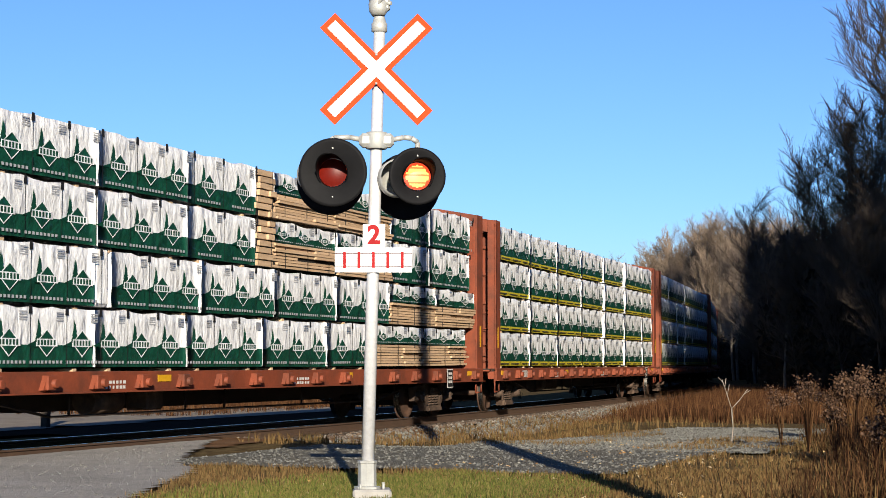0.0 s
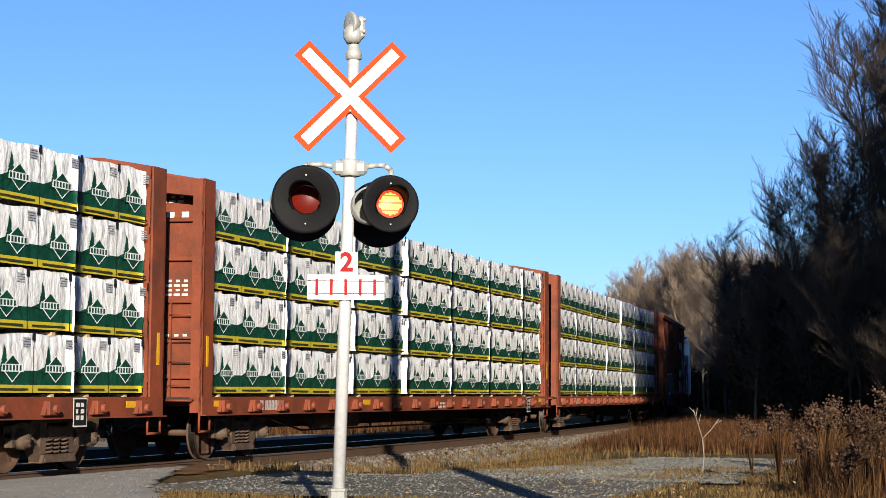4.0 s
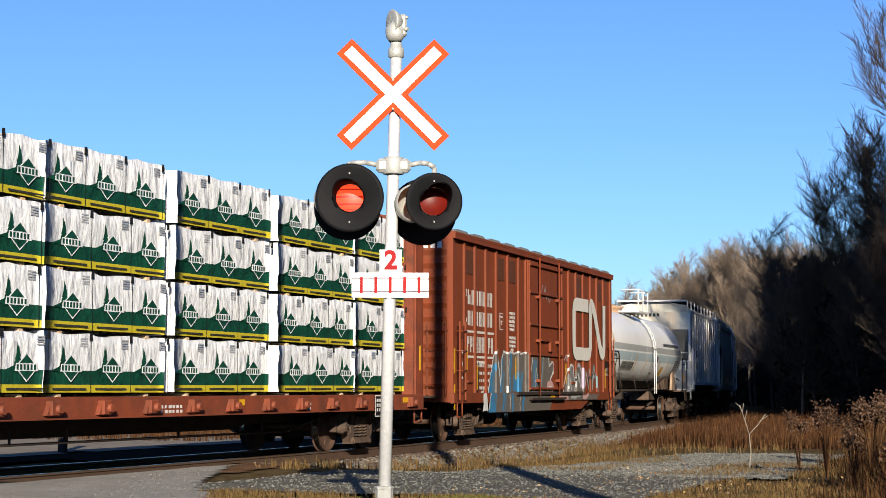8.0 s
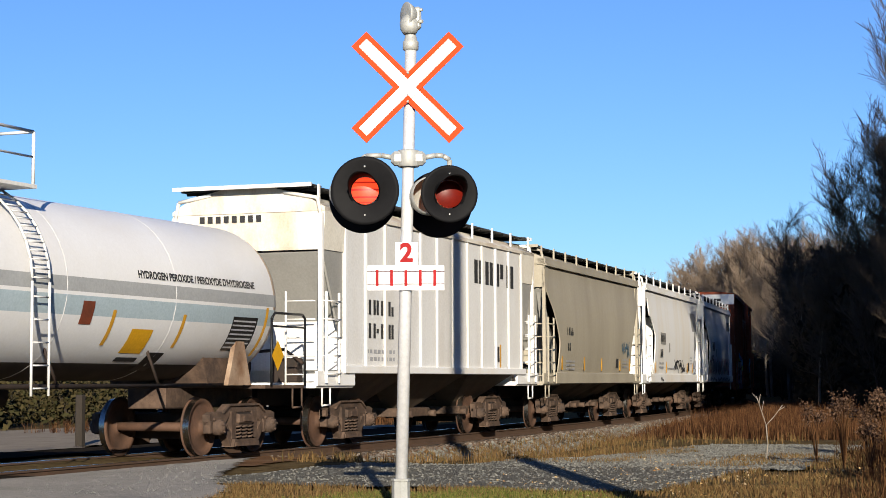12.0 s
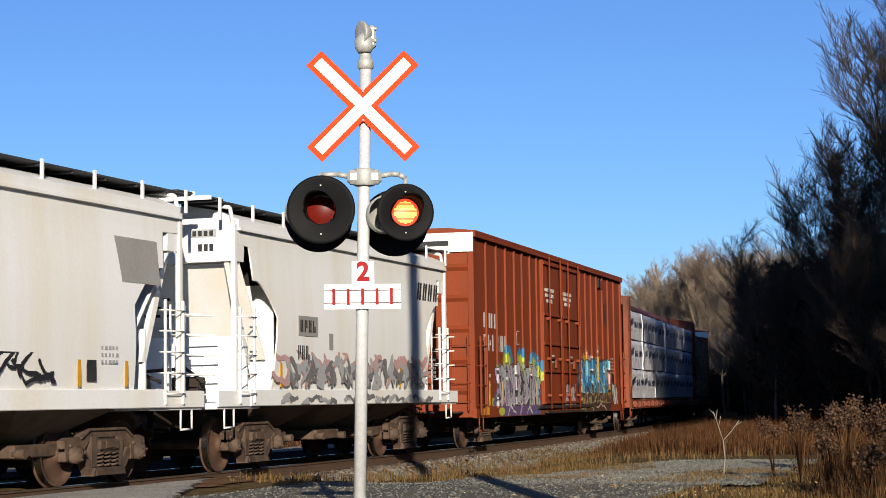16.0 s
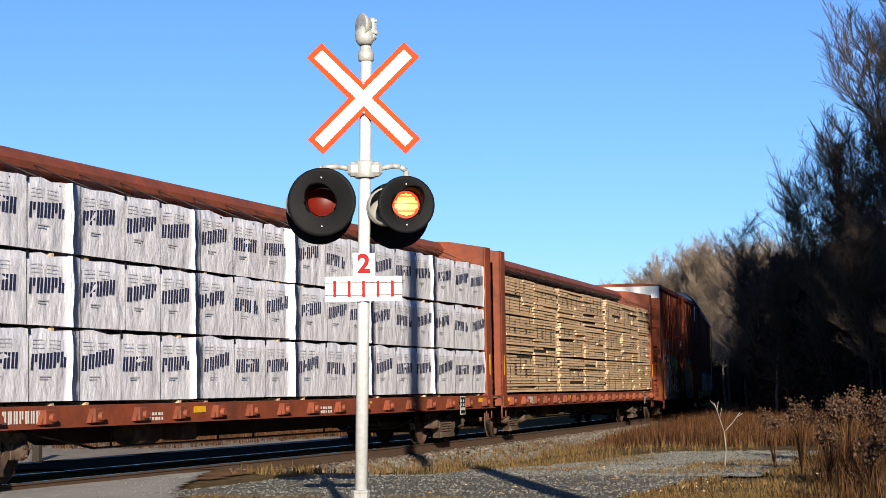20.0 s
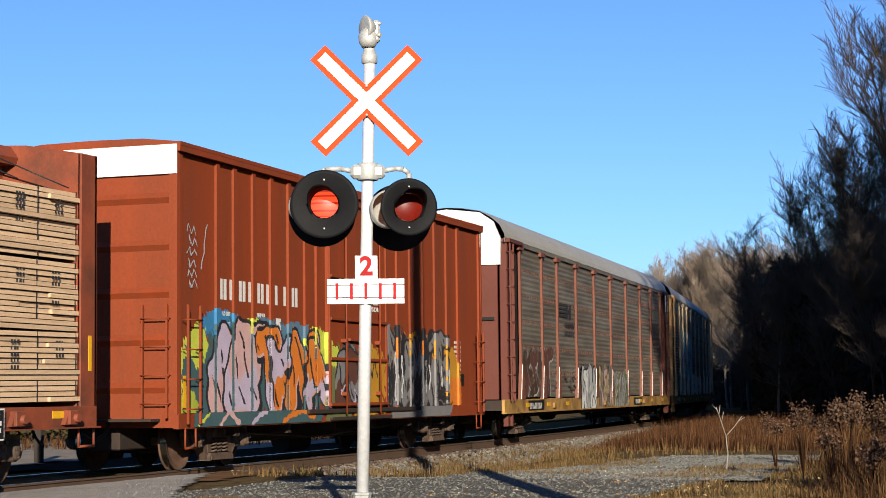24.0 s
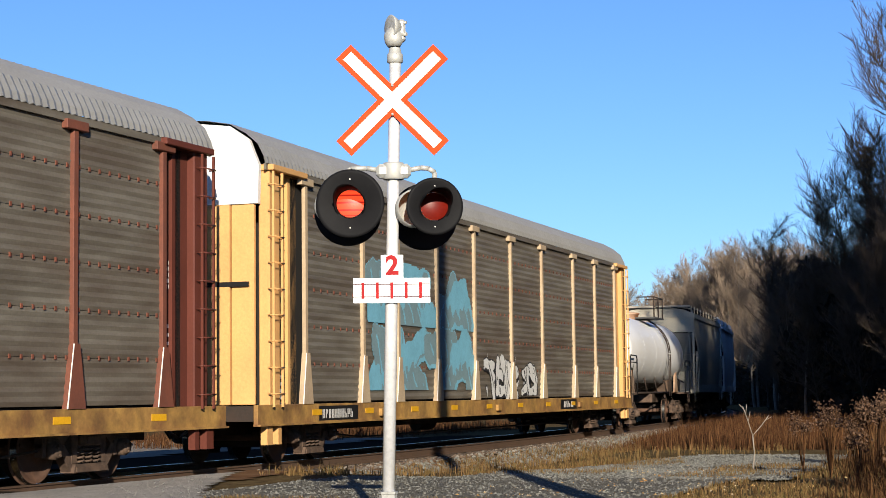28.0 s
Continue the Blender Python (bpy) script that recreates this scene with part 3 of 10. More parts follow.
def grow(rnd, h, base_r, first, spread, twigs, upright):
    """A bare broadleaf tree: a tapered trunk (mesh one) and its limbs and twigs (mesh two)."""
    tv, tf, cv, cf = [], [], [], []
    pts = [Vector((0, 0, -0.1))]
    d = Vector((rnd.gauss(0, 0.04), rnd.gauss(0, 0.04), 1)).normalized()
    k = 9
    for i in range(k):
        d = (d + Vector((rnd.gauss(0, 0.05), rnd.gauss(0, 0.05), 0.06))).normalized()
        pts.append(pts[-1] + d * h * 0.9 / k)
    rad = [base_r * (1 - 0.93 * (i / k) ** 0.9) for i in range(k + 1)]
    for i in range(k):
        tube(tv, tf, pts[i], pts[i + 1], rad[i], rad[i + 1], 6)

    def limb(p, d, length, r, level):
        n = 4 if level < 2 else 3
        q = p
        for i in range(n):
            d = (d + Vector((rnd.gauss(0, 0.16), rnd.gauss(0, 0.16), rnd.gauss(0.07, 0.08) * upright))).normalized()
            e = q + d * length / n
            ra, rb = r * (1 - 0.75 * i / n), r * (1 - 0.75 * (i + 1) / n)
            tube(cv, cf, q, e, max(ra, 0.006), max(rb, 0.005), 3)
            if level < 2:
                for _ in range(2 if level == 0 else twigs):
                    s = (d + Vector((rnd.gauss(0, spread), rnd.gauss(0, spread), rnd.gauss(0.25, 0.3)))).normalized()
                    limb(q.lerp(e, rnd.random()), s, length * rnd.uniform(0.35, 0.6), r * 0.45, level + 1)
            q = e

    for i in range(int(first * 1.0)):
        f = rnd.uniform(0.28, 0.99)
        j = min(k - 1, int(f * k))
        p = pts[j].lerp(pts[j + 1], f * k - j)
        a = rnd.uniform(0, math.tau)
        s = Vector((math.cos(a) * spread, math.sin(a) * spread, rnd.uniform(0.4, 1.1))).normalized()
        limb(p, s, h * rnd.uniform(0.16, 0.30) * (1.25 - 0.75 * f), base_r * 0.33 * (1.1 - 0.7 * f), 0)
    return tv, tf, cv, cf


def bare_tree(seed, h, base_r, first, spread, twigs, upright, bark, twig):
    tv, tf, cv, cf = grow(random.Random(seed), h, base_r, first, spread, twigs, upright)
    t = thing("bare_tree", "bare leafless broadleaf tree at the wood's edge", "tree", "trees of the wood")
    raw("trunk", tv, tf, bark, t, smooth=True)
    raw("crown", cv, cf, twig, t)
    return t


def spruce(seed, h, r):
    rnd = random.Random(seed)
    t = thing("spruce", "dark green dense spruce tree in the wood", "tree", "spruces of the wood")
    tv, tf = [], []
    tube(tv, tf, Vector((0, 0, -0.1)), Vector((0, 0, h * 0.96)), 0.016 * h, 0.01, 7)
    raw("trunk", tv, tf, M_bark, t, smooth=True)
    vs, fs = [], []
    for i in range(620):
        f = rnd.random() ** 0.8
        z = h * (0.06 + 0.93 * f)
        l = r * (1 - f) ** 0.85 * rnd.uniform(0.65, 1.1) + 0.12
        a = rnd.uniform(0, math.tau)
        d = Vector((math.cos(a), math.sin(a), -0.28 + 0.3 * f))
        s = Vector((-math.sin(a), math.cos(a), 0))
        p = Vector((0, 0, z))
        for m in range(3):
            w = l * (0.30, 0.26, 0.16)[m]
            c = p + d * l * (0.25, 0.55, 0.85)[m] + Vector((0, 0, rnd.gauss(0, 0.05)))
            o = len(vs)
            vs += [c - d * l * 0.2, c + s * w + Vector((0, 0, -0.12 * w)), c + d * l * 0.24 + Vector((0, 0, -0.05)), c - s * w + Vector((0, 0, -0.12 * w)), c + Vector((0, 0, 0.06 * l))]
            fs += [(o, o + 1, o + 4), (o + 1, o + 2, o + 4), (o + 2, o + 3, o + 4), (o + 3, o, o + 4)]
    raw("crown", vs, fs, M_needles, t)
    return t


def wood():
    """The wood at the right of the line, its far end beyond the curve, and the grove beside the camera."""
    rnd = random.Random(21)
    tops = {}
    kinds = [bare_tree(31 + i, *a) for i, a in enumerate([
        (10.5, 0.12, 22, 0.8, 4, 1.0, M_bark, M_twig_shade), (9.5, 0.10, 22, 0.7, 4, 1.3, M_birch, M_twig_shade), (11.0, 0.13, 24, 0.9, 4, 0.9, M_bark, M_twig_shade),
        (9.0, 0.09, 20, 0.6, 4, 1.5, M_bark, M_twig_shade), (8.0, 0.08, 20, 0.8, 4, 1.1, M_bark, M_twig_shade), (10.0, 0.11, 24, 0.75, 4, 1.2, M_bark, M_twig_shade)])]
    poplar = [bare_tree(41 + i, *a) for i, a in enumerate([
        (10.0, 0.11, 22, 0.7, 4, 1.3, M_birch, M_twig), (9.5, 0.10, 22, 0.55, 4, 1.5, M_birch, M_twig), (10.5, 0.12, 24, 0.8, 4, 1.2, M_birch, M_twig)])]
    dark = [spruce(51 + i, h, r) for i, (h, r) in enumerate([(8.5, 1.9), (6.5, 1.8), (12.5, 2.6)])]
    for o in kinds:
        tops[o] = max(v.co.z for v in o.children[1].data.vertices)
    used = set()

    def put(o, x, y, sc=1.0, tall=1.0):
        m = Matrix.Translation((x, y, ground_z(x, y) - 0.03)) @ Matrix.Rotation(rnd.uniform(0, math.tau), 4, "Z")
        if o not in used:
            used.add(o)
            c = o
            c.matrix_basis = m
        else:
            c = copy_thing(o, m)
        c.scale = (sc * rnd.uniform(0.9, 1.1), sc * rnd.uniform(0.9, 1.1), sc * tall)

    def edge(x):
        return (4.9 + 0.40 * (x - 47)) if x < 65 else on_track(x)[1] - 4.9 + 0.006 * (x - 65)

    # front rows, the nearer the denser
    for i in range(52):
        x = 47 + 95 * (i / 52) ** 1.25 + rnd.uniform(-1, 1)
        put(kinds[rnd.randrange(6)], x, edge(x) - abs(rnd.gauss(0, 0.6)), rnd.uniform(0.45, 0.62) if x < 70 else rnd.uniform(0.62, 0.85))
    for i in range(60):
        x = 50 + 95 * rnd.random() ** 1.2
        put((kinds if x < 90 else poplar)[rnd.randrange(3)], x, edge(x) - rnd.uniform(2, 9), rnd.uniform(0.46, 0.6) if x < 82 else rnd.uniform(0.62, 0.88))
    # the tallest stand at the near corner
    for x, hd, top in ((58, 4, 14.2), (65, 3.75, 14.7), (59, 4.6, 13.8), (63, 4.35, 13.7), (60, 5.2, 12.9), (65, 4.95, 13), (58, 5.8, 11.1), (63, 5.55, 11.2), (59, 6.5, 9.8),
                       (65, 6.25, 10), (60, 7.2, 8.9), (63, 6.95, 8.8), (58, 8.35, 8.7), (65, 8.1, 9), (59, 7.8, 7.9), (63, 7.55, 7.8), (60, 9, 7.1), (65, 8.75, 7.2)):
        o = kinds[rnd.randrange(6)]
        put(o, x, x * math.tan(radians(hd)), 0.80 * top / tops[o], 1.25)
    # dark understorey of spruces behind the front rows, added to block light
    for i in range(110):
        x = 49 + 105 * rnd.random() ** 1.2
        put(dark[rnd.randrange(2)], x, edge(x) - rnd.uniform(0.9, 12), rnd.uniform(0.34, 0.52))
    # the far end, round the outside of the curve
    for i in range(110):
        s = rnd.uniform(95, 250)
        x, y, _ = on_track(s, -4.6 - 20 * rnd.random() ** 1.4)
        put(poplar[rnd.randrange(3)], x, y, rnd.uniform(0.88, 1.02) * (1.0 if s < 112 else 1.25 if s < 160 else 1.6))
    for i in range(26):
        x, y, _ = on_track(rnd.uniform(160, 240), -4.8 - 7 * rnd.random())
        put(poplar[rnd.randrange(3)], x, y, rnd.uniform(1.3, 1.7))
    for i in range(70):
        x, y, _ = on_track(rnd.uniform(85, 235), -5.4 - 16 * rnd.random())
        put(dark[rnd.randrange(2)], x, y, rnd.uniform(0.45, 0.85))
    # the grove beside the verge: dark spruces, and bare trees at its near end, through which the sun breaks
    for i in range(150):
        x = rnd.uniform(26.5, 70)
        y = 0.085 * x - 6.0 - 18 * rnd.random() ** 1.3
        if y - 0.494 * x < -23.0:
            put(dark[2], x, y, rnd.uniform(1.0, 1.25), rnd.uniform(1.5, 1.8))
    for i in range(15):
        x = rnd.uniform(24, 44)
        y = min(0.494 * x - rnd.uniform(18.0, 23.0), 0.085 * x - 6.5)
        put(kinds[rnd.randrange(6)], x, y, rnd.uniform(1.45, 1.75), 1.1)


wood()


def thicket(name, n, place, size, material, label, seed):
    """Undergrowth too dense to count: small twigs and leaves in one mesh."""
    rnd = random.Random(seed)
    vs, fs = [], []
    for i in range(n):
        c = Vector(place(rnd))
        u = Vector((rnd.gauss(0, 1), rnd.gauss(0, 1), rnd.gauss(0, 1.3))).normalized()
        w = u.orthogonal().normalized()
        q = rnd.uniform(*size)
        o = len(vs)
        vs += [c - u * q, c + w * q * 0.6, c + u * q, c - w * q * 0.6]
        fs += [(o, o + 1, o + 2), (o, o + 2, o + 3)]
    tagged(raw(name, vs, fs, material), label, "undergrowth", kind="stuff")


# near-black tones paint the wood's inner shade; the mass also blocks skylight
M_under = island_mat("shade_undergrowth_tones", [(0.010, 0.008, 0.006), (0.016, 0.013, 0.009), (0.026, 0.020, 0.014), (0.012, 0.012, 0.008)])


def wood_floor(rnd):
    x = 48 + 60 * rnd.random() ** 1.1
    e = (4.9 + 0.40 * (x - 47)) if x < 65 else on_track(x)[1] - 4.9 + 0.006 * (x - 65)
    y = e - 0.3 - 4.0 * rnd.random()
    return x, y, ground_z(x, y) + x * (0.068 + 0.024 * noise.noise((x * 0.3, y * 0.3, 3))) * rnd.random() ** 1.1


thicket("wood_undergrowth", 130000, wood_floor, (0.12, 0.30), M_under, "dense undergrowth, near-black for the shade inside the wood", 77)


def far_floor(rnd):
    x, y, _ = on_track(rnd.uniform(92, 175), -5.2 - 3.0 * rnd.random())
    return x, y, ground_z(x, y) + (4.0 + 1.5 * noise.noise((x * 0.3, y * 0.3, 3))) * rnd.random()


thicket("far_undergrowth", 26000, far_floor, (0.18, 0.38), M_under, "undergrowth, near-black for shade, at the far end of the wood", 78)


def sapling():
    t = thing("bare_sapling", "bleached bare forked sapling above the russet weeds", "sapling", at=pose(27.3, 5.5, ground_z(27.3, 5.5) - 0.03, 0, 0, -70))
    bm = B()
    pipe(bm, [(0, 0, 0), (0.03, 0, 0.3), (0.01, 0, 0.58)], 0.010, 6)
    part("stem", bm, M_twig_pale, t)
    bm = B()
    pipe(bm, [(0.01, 0, 0.58), (-0.07, 0.02, 0.85), (-0.13, 0, 1.02)], 0.007, 5)
    pipe(bm, [(-0.09, 0, 0.9), (-0.07, 0, 1.05)], 0.006, 4)
    pipe(bm, [(-0.12, 0, 0.98), (-0.19, 0, 1.06)], 0.005, 4)
    pipe(bm, [(-0.05, 0, 0.8), (-0.02, 0, 0.95)], 0.005, 4)
    part("branch", bm, M_twig_pale, t)
    bm = B()
    pipe(bm, [(0.01, 0, 0.58), (0.14, 0, 0.72), (0.26, 0, 0.88)], 0.007, 5)
    pipe(bm, [(0.2, 0, 0.8), (0.3, 0, 0.86)], 0.005, 4)
    part("branch", bm, M_twig_pale, t)


sapling()


def weed_plant(name, x, y, h, seed, label, heads=9, lean=0.2):
    """A dead weed with a woody stem, side stems and fluffy seed heads."""
    rnd = random.Random(seed)
    t = thing(name, label, "weed", "seed-head weeds on the verge", at=pose(x, y, ground_z(x, y) - 0.02, 0, 0, rnd.uniform(0, 360)))
    vs, fs, tips = [], [], []
    for i in range(heads):
        a = rnd.uniform(0, math.tau)
        l = rnd.uniform(0.4, 1.0) * lean * h
        p, mid = Vector((0, 0, 0)), Vector((math.cos(a) * l * 0.4, math.sin(a) * l * 0.4, h * rnd.uniform(0.45, 0.6)))
        tip = Vector((math.cos(a) * l, math.sin(a) * l, h * rnd.uniform(0.72, 1.0)))
        tube(vs, fs, p, mid, 0.008, 0.006, 4)
        tube(vs, fs, mid, tip, 0.006, 0.004, 4)
        tips.append((mid, tip))
    tagged(raw("stem", vs, fs, M_weed, t), kind="stuff")
    for mid, tip in tips:
        v2, f2 = [], []
        for k in range(60):
            c = mid.lerp(tip, rnd.uniform(0.62, 1.04)) + Vector((rnd.gauss(0, 0.045), rnd.gauss(0, 0.045), rnd.gauss(0, 0.035)))
            r = rnd.uniform(0.008, 0.021)
            u = Vector((rnd.gauss(0, 1), rnd.gauss(0, 1), rnd.gauss(0, 1))).normalized()
            w = u.orthogonal().normalized()
            o = len(v2)
            v2 += [c - u * r, c + w * r, c + u * r, c - w * r]
            f2 += [(o, o + 1, o + 2), (o, o + 2, o + 3)]
        tagged(raw("seed_head", v2, f2, M_seed, t), kind="stuff")


for i, (x, y, h, n) in enumerate([(24.6, 3.9, 1.05, 10), (25.4, 3.6, 1.0, 9), (23.4, 2.6, 0.95, 8), (20.2, 2.25, 1.15, 10), (19.4, 1.95, 1.32, 9), (21.6, 2.5, 1.0, 8), (18.6, 1.55, 1.2, 9),
                                   (20.6, 1.6, 1.2, 8), (26.5, 4.6, 0.9, 8), (22.2, 3.2, 0.8, 8), (29.5, 4.2, 1.1, 9), (31.0, 4.9, 1.0, 8), (18.0, 2.2, 0.75, 7),
                                   (17.4, 1.85, 1.0, 12), (20.0, 1.9, 1.35, 13), (23.8, 3.2, 1.15, 12), (25.0, 3.3, 1.2, 12)]):
    weed_plant("seed_head_weed", x, y, h, 70 + i, "dead goldenrod weed with fluffy brown seed heads", n)


# ---------------------------------------------------------------- the crossing signal
M_signred = mat("orange_red_reflective", (0.80, 0.075, 0.02), 0.85, 0, (0.74, 0.07, 0.02), 4, 0.4, spec=0.08)
M_signwhite = mat("white_reflective", (0.82, 0.82, 0.82), 0.45, 0, (0.78, 0.78, 0.78), 4, 0.4)
M_ink = mat("crimson_sign_ink", (0.40, 0.022, 0.024), 0.7, spec=0.1)
M_line = mat("thin_dark_sign_line", (0.10, 0.04, 0.05), 0.5)
M_lampblack = mat("matt_black_lamp_paint", (0.008, 0.008, 0.009), 0.6, 0, (0.013, 0.013, 0.014), 6, 0.6, spec=0.07)
M_casting = mat("weathered_grey_casting", (0.52, 0.52, 0.49), 0.6, 0.3, (0.42, 0.42, 0.38), 6, 0.7, 0.01, 40)
M_lens_off = mat("dark_red_lens", (0.15, 0.008, 0.003), 0.4, 0, (0.10, 0.006, 0.003), 8, 0.6, spec=0.15)
M_concrete = mat("pale_concrete", (0.42, 0.40, 0.36), 0.9, 0, (0.32, 0.30, 0.27), 5, 0.7, 0.03, 40)
M_lit_red = glow("lit_red_lens", (1.0, 0.075, 0.022), 1.0)
M_lit_amber = glow("lit_amber_lens", (1.0, 0.36, 0.085), 2.2)
M_lit_orange = glow("lit_orange_lens_flute", (1.0, 0.17, 0.04), 1.5)
M_lit_deep = glow("lit_deep_red_lens_flute", (1.0, 0.03, 0.015), 0.42)
lenses = []


def flat_text(body, size, material, parent, at, name="lettering", thick=0.002):
    cu = bpy.data.curves.new(name, "FONT")
    cu.body, cu.size, cu.align_x, cu.align_y, cu.extrude = body, size, "CENTER", "CENTER", thick
    cu.offset = 0.008 if body == "2" else 0.005
    tmp = bpy.data.objects.new(name, cu)
    me = bpy.data.meshes.new_from_object(tmp)
    bpy.data.objects.remove(tmp)
    me.materials.clear()
    ob = part(name, me, material, parent)
    ob.matrix_basis = at
    return ob


def lamp(parent, x, z, turn, right, R):
    """One flashing lamp: round black screen, housing, visor, and the lens that swings its lit face round."""
    m = pose(x, -0.16, z, 0, 0, turn)
    k = R / 0.318
    bm = B()
    lathe(bm, [(0.13, 0.03), (0.13, -0.0), (0.135, -0.002), (0.20 * k, -0.016), (0.285 * k, -0.034), (0.312 * k, -0.036), (0.318 * k, -0.022), (0.312 * k, -0.012), (0.28 * k, -0.012), (0.14, 0.03), (0.13, 0.03)],
          (0, 1, 0), (0, 0, 0), 48)
    scr = part("lamp", bm, M_lampblack, parent, "round black lamp screen")
    scr.matrix_basis = m
    bm = B()
    lathe(bm, [(0.155, 0.035), (0.17, 0.05), (0.17, 0.15), (0.13, 0.24), (0.05, 0.28), (0.0, 0.285)], (0, 1, 0), (-0.16, 0, -0.01), 28)
    part("lamp_housing", bm, M_casting, scr, "rounded grey lamp housing")
    # visor: a long hood round the upper part, swept back at its sides
    bm = B()
    n, prev = 32, None
    for i in range(n + 1):
        a = radians(-38 + 256 * i / n)
        up = math.sin(a)
        ln = 0.07 + 0.29 * max(0.0, up) ** 0.8 if up > 0 else 0.07 + 0.07 * up
        cur = [bm.verts.new((r * math.cos(a), y, r * up)) for r, y in ((0.134, 0.0), (0.140, -ln), (0.135, -ln), (0.129, 0.0))]
        if prev:
            for q in range(3):
                f = bm.faces.new((prev[q], prev[q + 1], cur[q + 1], cur[q]))
                f.smooth = True
        prev = cur
    part("visor", bm, M_lampblack, scr)
    for a in (-1, 1):
        bm = B()
        zz = 0.225 * k * a
        box(bm, -0.006, 0.006, -0.034, -0.020, zz - 0.006, zz + 0.006)
        part("screen_screw", bm, M_casting, scr)
    # lens: a domed disc in horizontal flutes, lit on one face and dark on the other
    bm = B()
    r0, rows, cols = 0.122, 22, 14
    for front in (True, False):
        prev = None
        for i in range(rows + 1):
            zz = r0 * math.sin((i / rows - 0.5) * math.pi)
            w = math.sqrt(max(0.0, r0 * r0 - zz * zz))
            cur = []
            for c in range(cols + 1):
                xx = w * (2 * c / cols - 1)
                y = 0.024 * (1 - (xx * xx + zz * zz) / r0 ** 2) + 0.001 + (0.003 if i % 2 else 0.0)
                cur.append(bm.verts.new((xx, -y if front else y, zz)))
            if prev:
                for c in range(cols):
                    mid = math.hypot((prev[c].co.x + cur[c + 1].co.x) / 2, (prev[c].co.z + cur[c].co.z) / 2)
                    f = bm.faces.new((prev[c], prev[c + 1], cur[c + 1], cur[c]) if front else (prev[c], cur[c], cur[c + 1], prev[c + 1]))
                    f.smooth = True
                    f.material_index = (2 if mid > 0.098 or not right else 0) if front else 1
                    if front and i % 4 == 0 and f.material_index == 0:
                        f.material_index = 3
                    if front and not right and i % 4 == 0:
                        f.material_index = 4
            prev = cur
    lens = part("lens", bm, [M_lit_amber, M_lens_off, M_lit_red, M_lit_orange, M_lit_deep], scr, "ribbed red signal lens")
    lens.location = (0, -0.004, 0)
    lenses.append((lens, right))


def rear_lamp(parent, x, y, z, R):
    """The lamp that faces the other way: the plain back of its screen and its housing."""
    bm = B()
    lathe(bm, [(0.12, -0.03), (0.14, -0.03), (0.28 * R / 0.318, 0.0), (0.96 * R, -0.004), (R, 0.006), (R, 0.03), (0.97 * R, 0.034), (0.14, 0.01), (0.0, 0.01)], (0, 1, 0), (0, 0, 0), 44)
    scr = part("rear_lamp", bm, M_lampblack, parent, "black back of the lamp facing away")
    scr.matrix_basis = pose(x, y, z)
    bm = B()
    lathe(bm, [(0.128, -0.03), (0.13, -0.12), (0.10, -0.18), (0.0, -0.2)], (0, 1, 0), (0, 0, 0), 24)
    part("lamp_housing", bm, M_casting, scr)
    bm = B()
    lathe(bm, [(0.145, 0.03), (0.15, 0.28), (0.144, 0.28), (0.138, 0.03)], (0, 1, 0), (0, 0, 0), 24)
    part("visor", bm, M_lampblack, scr)


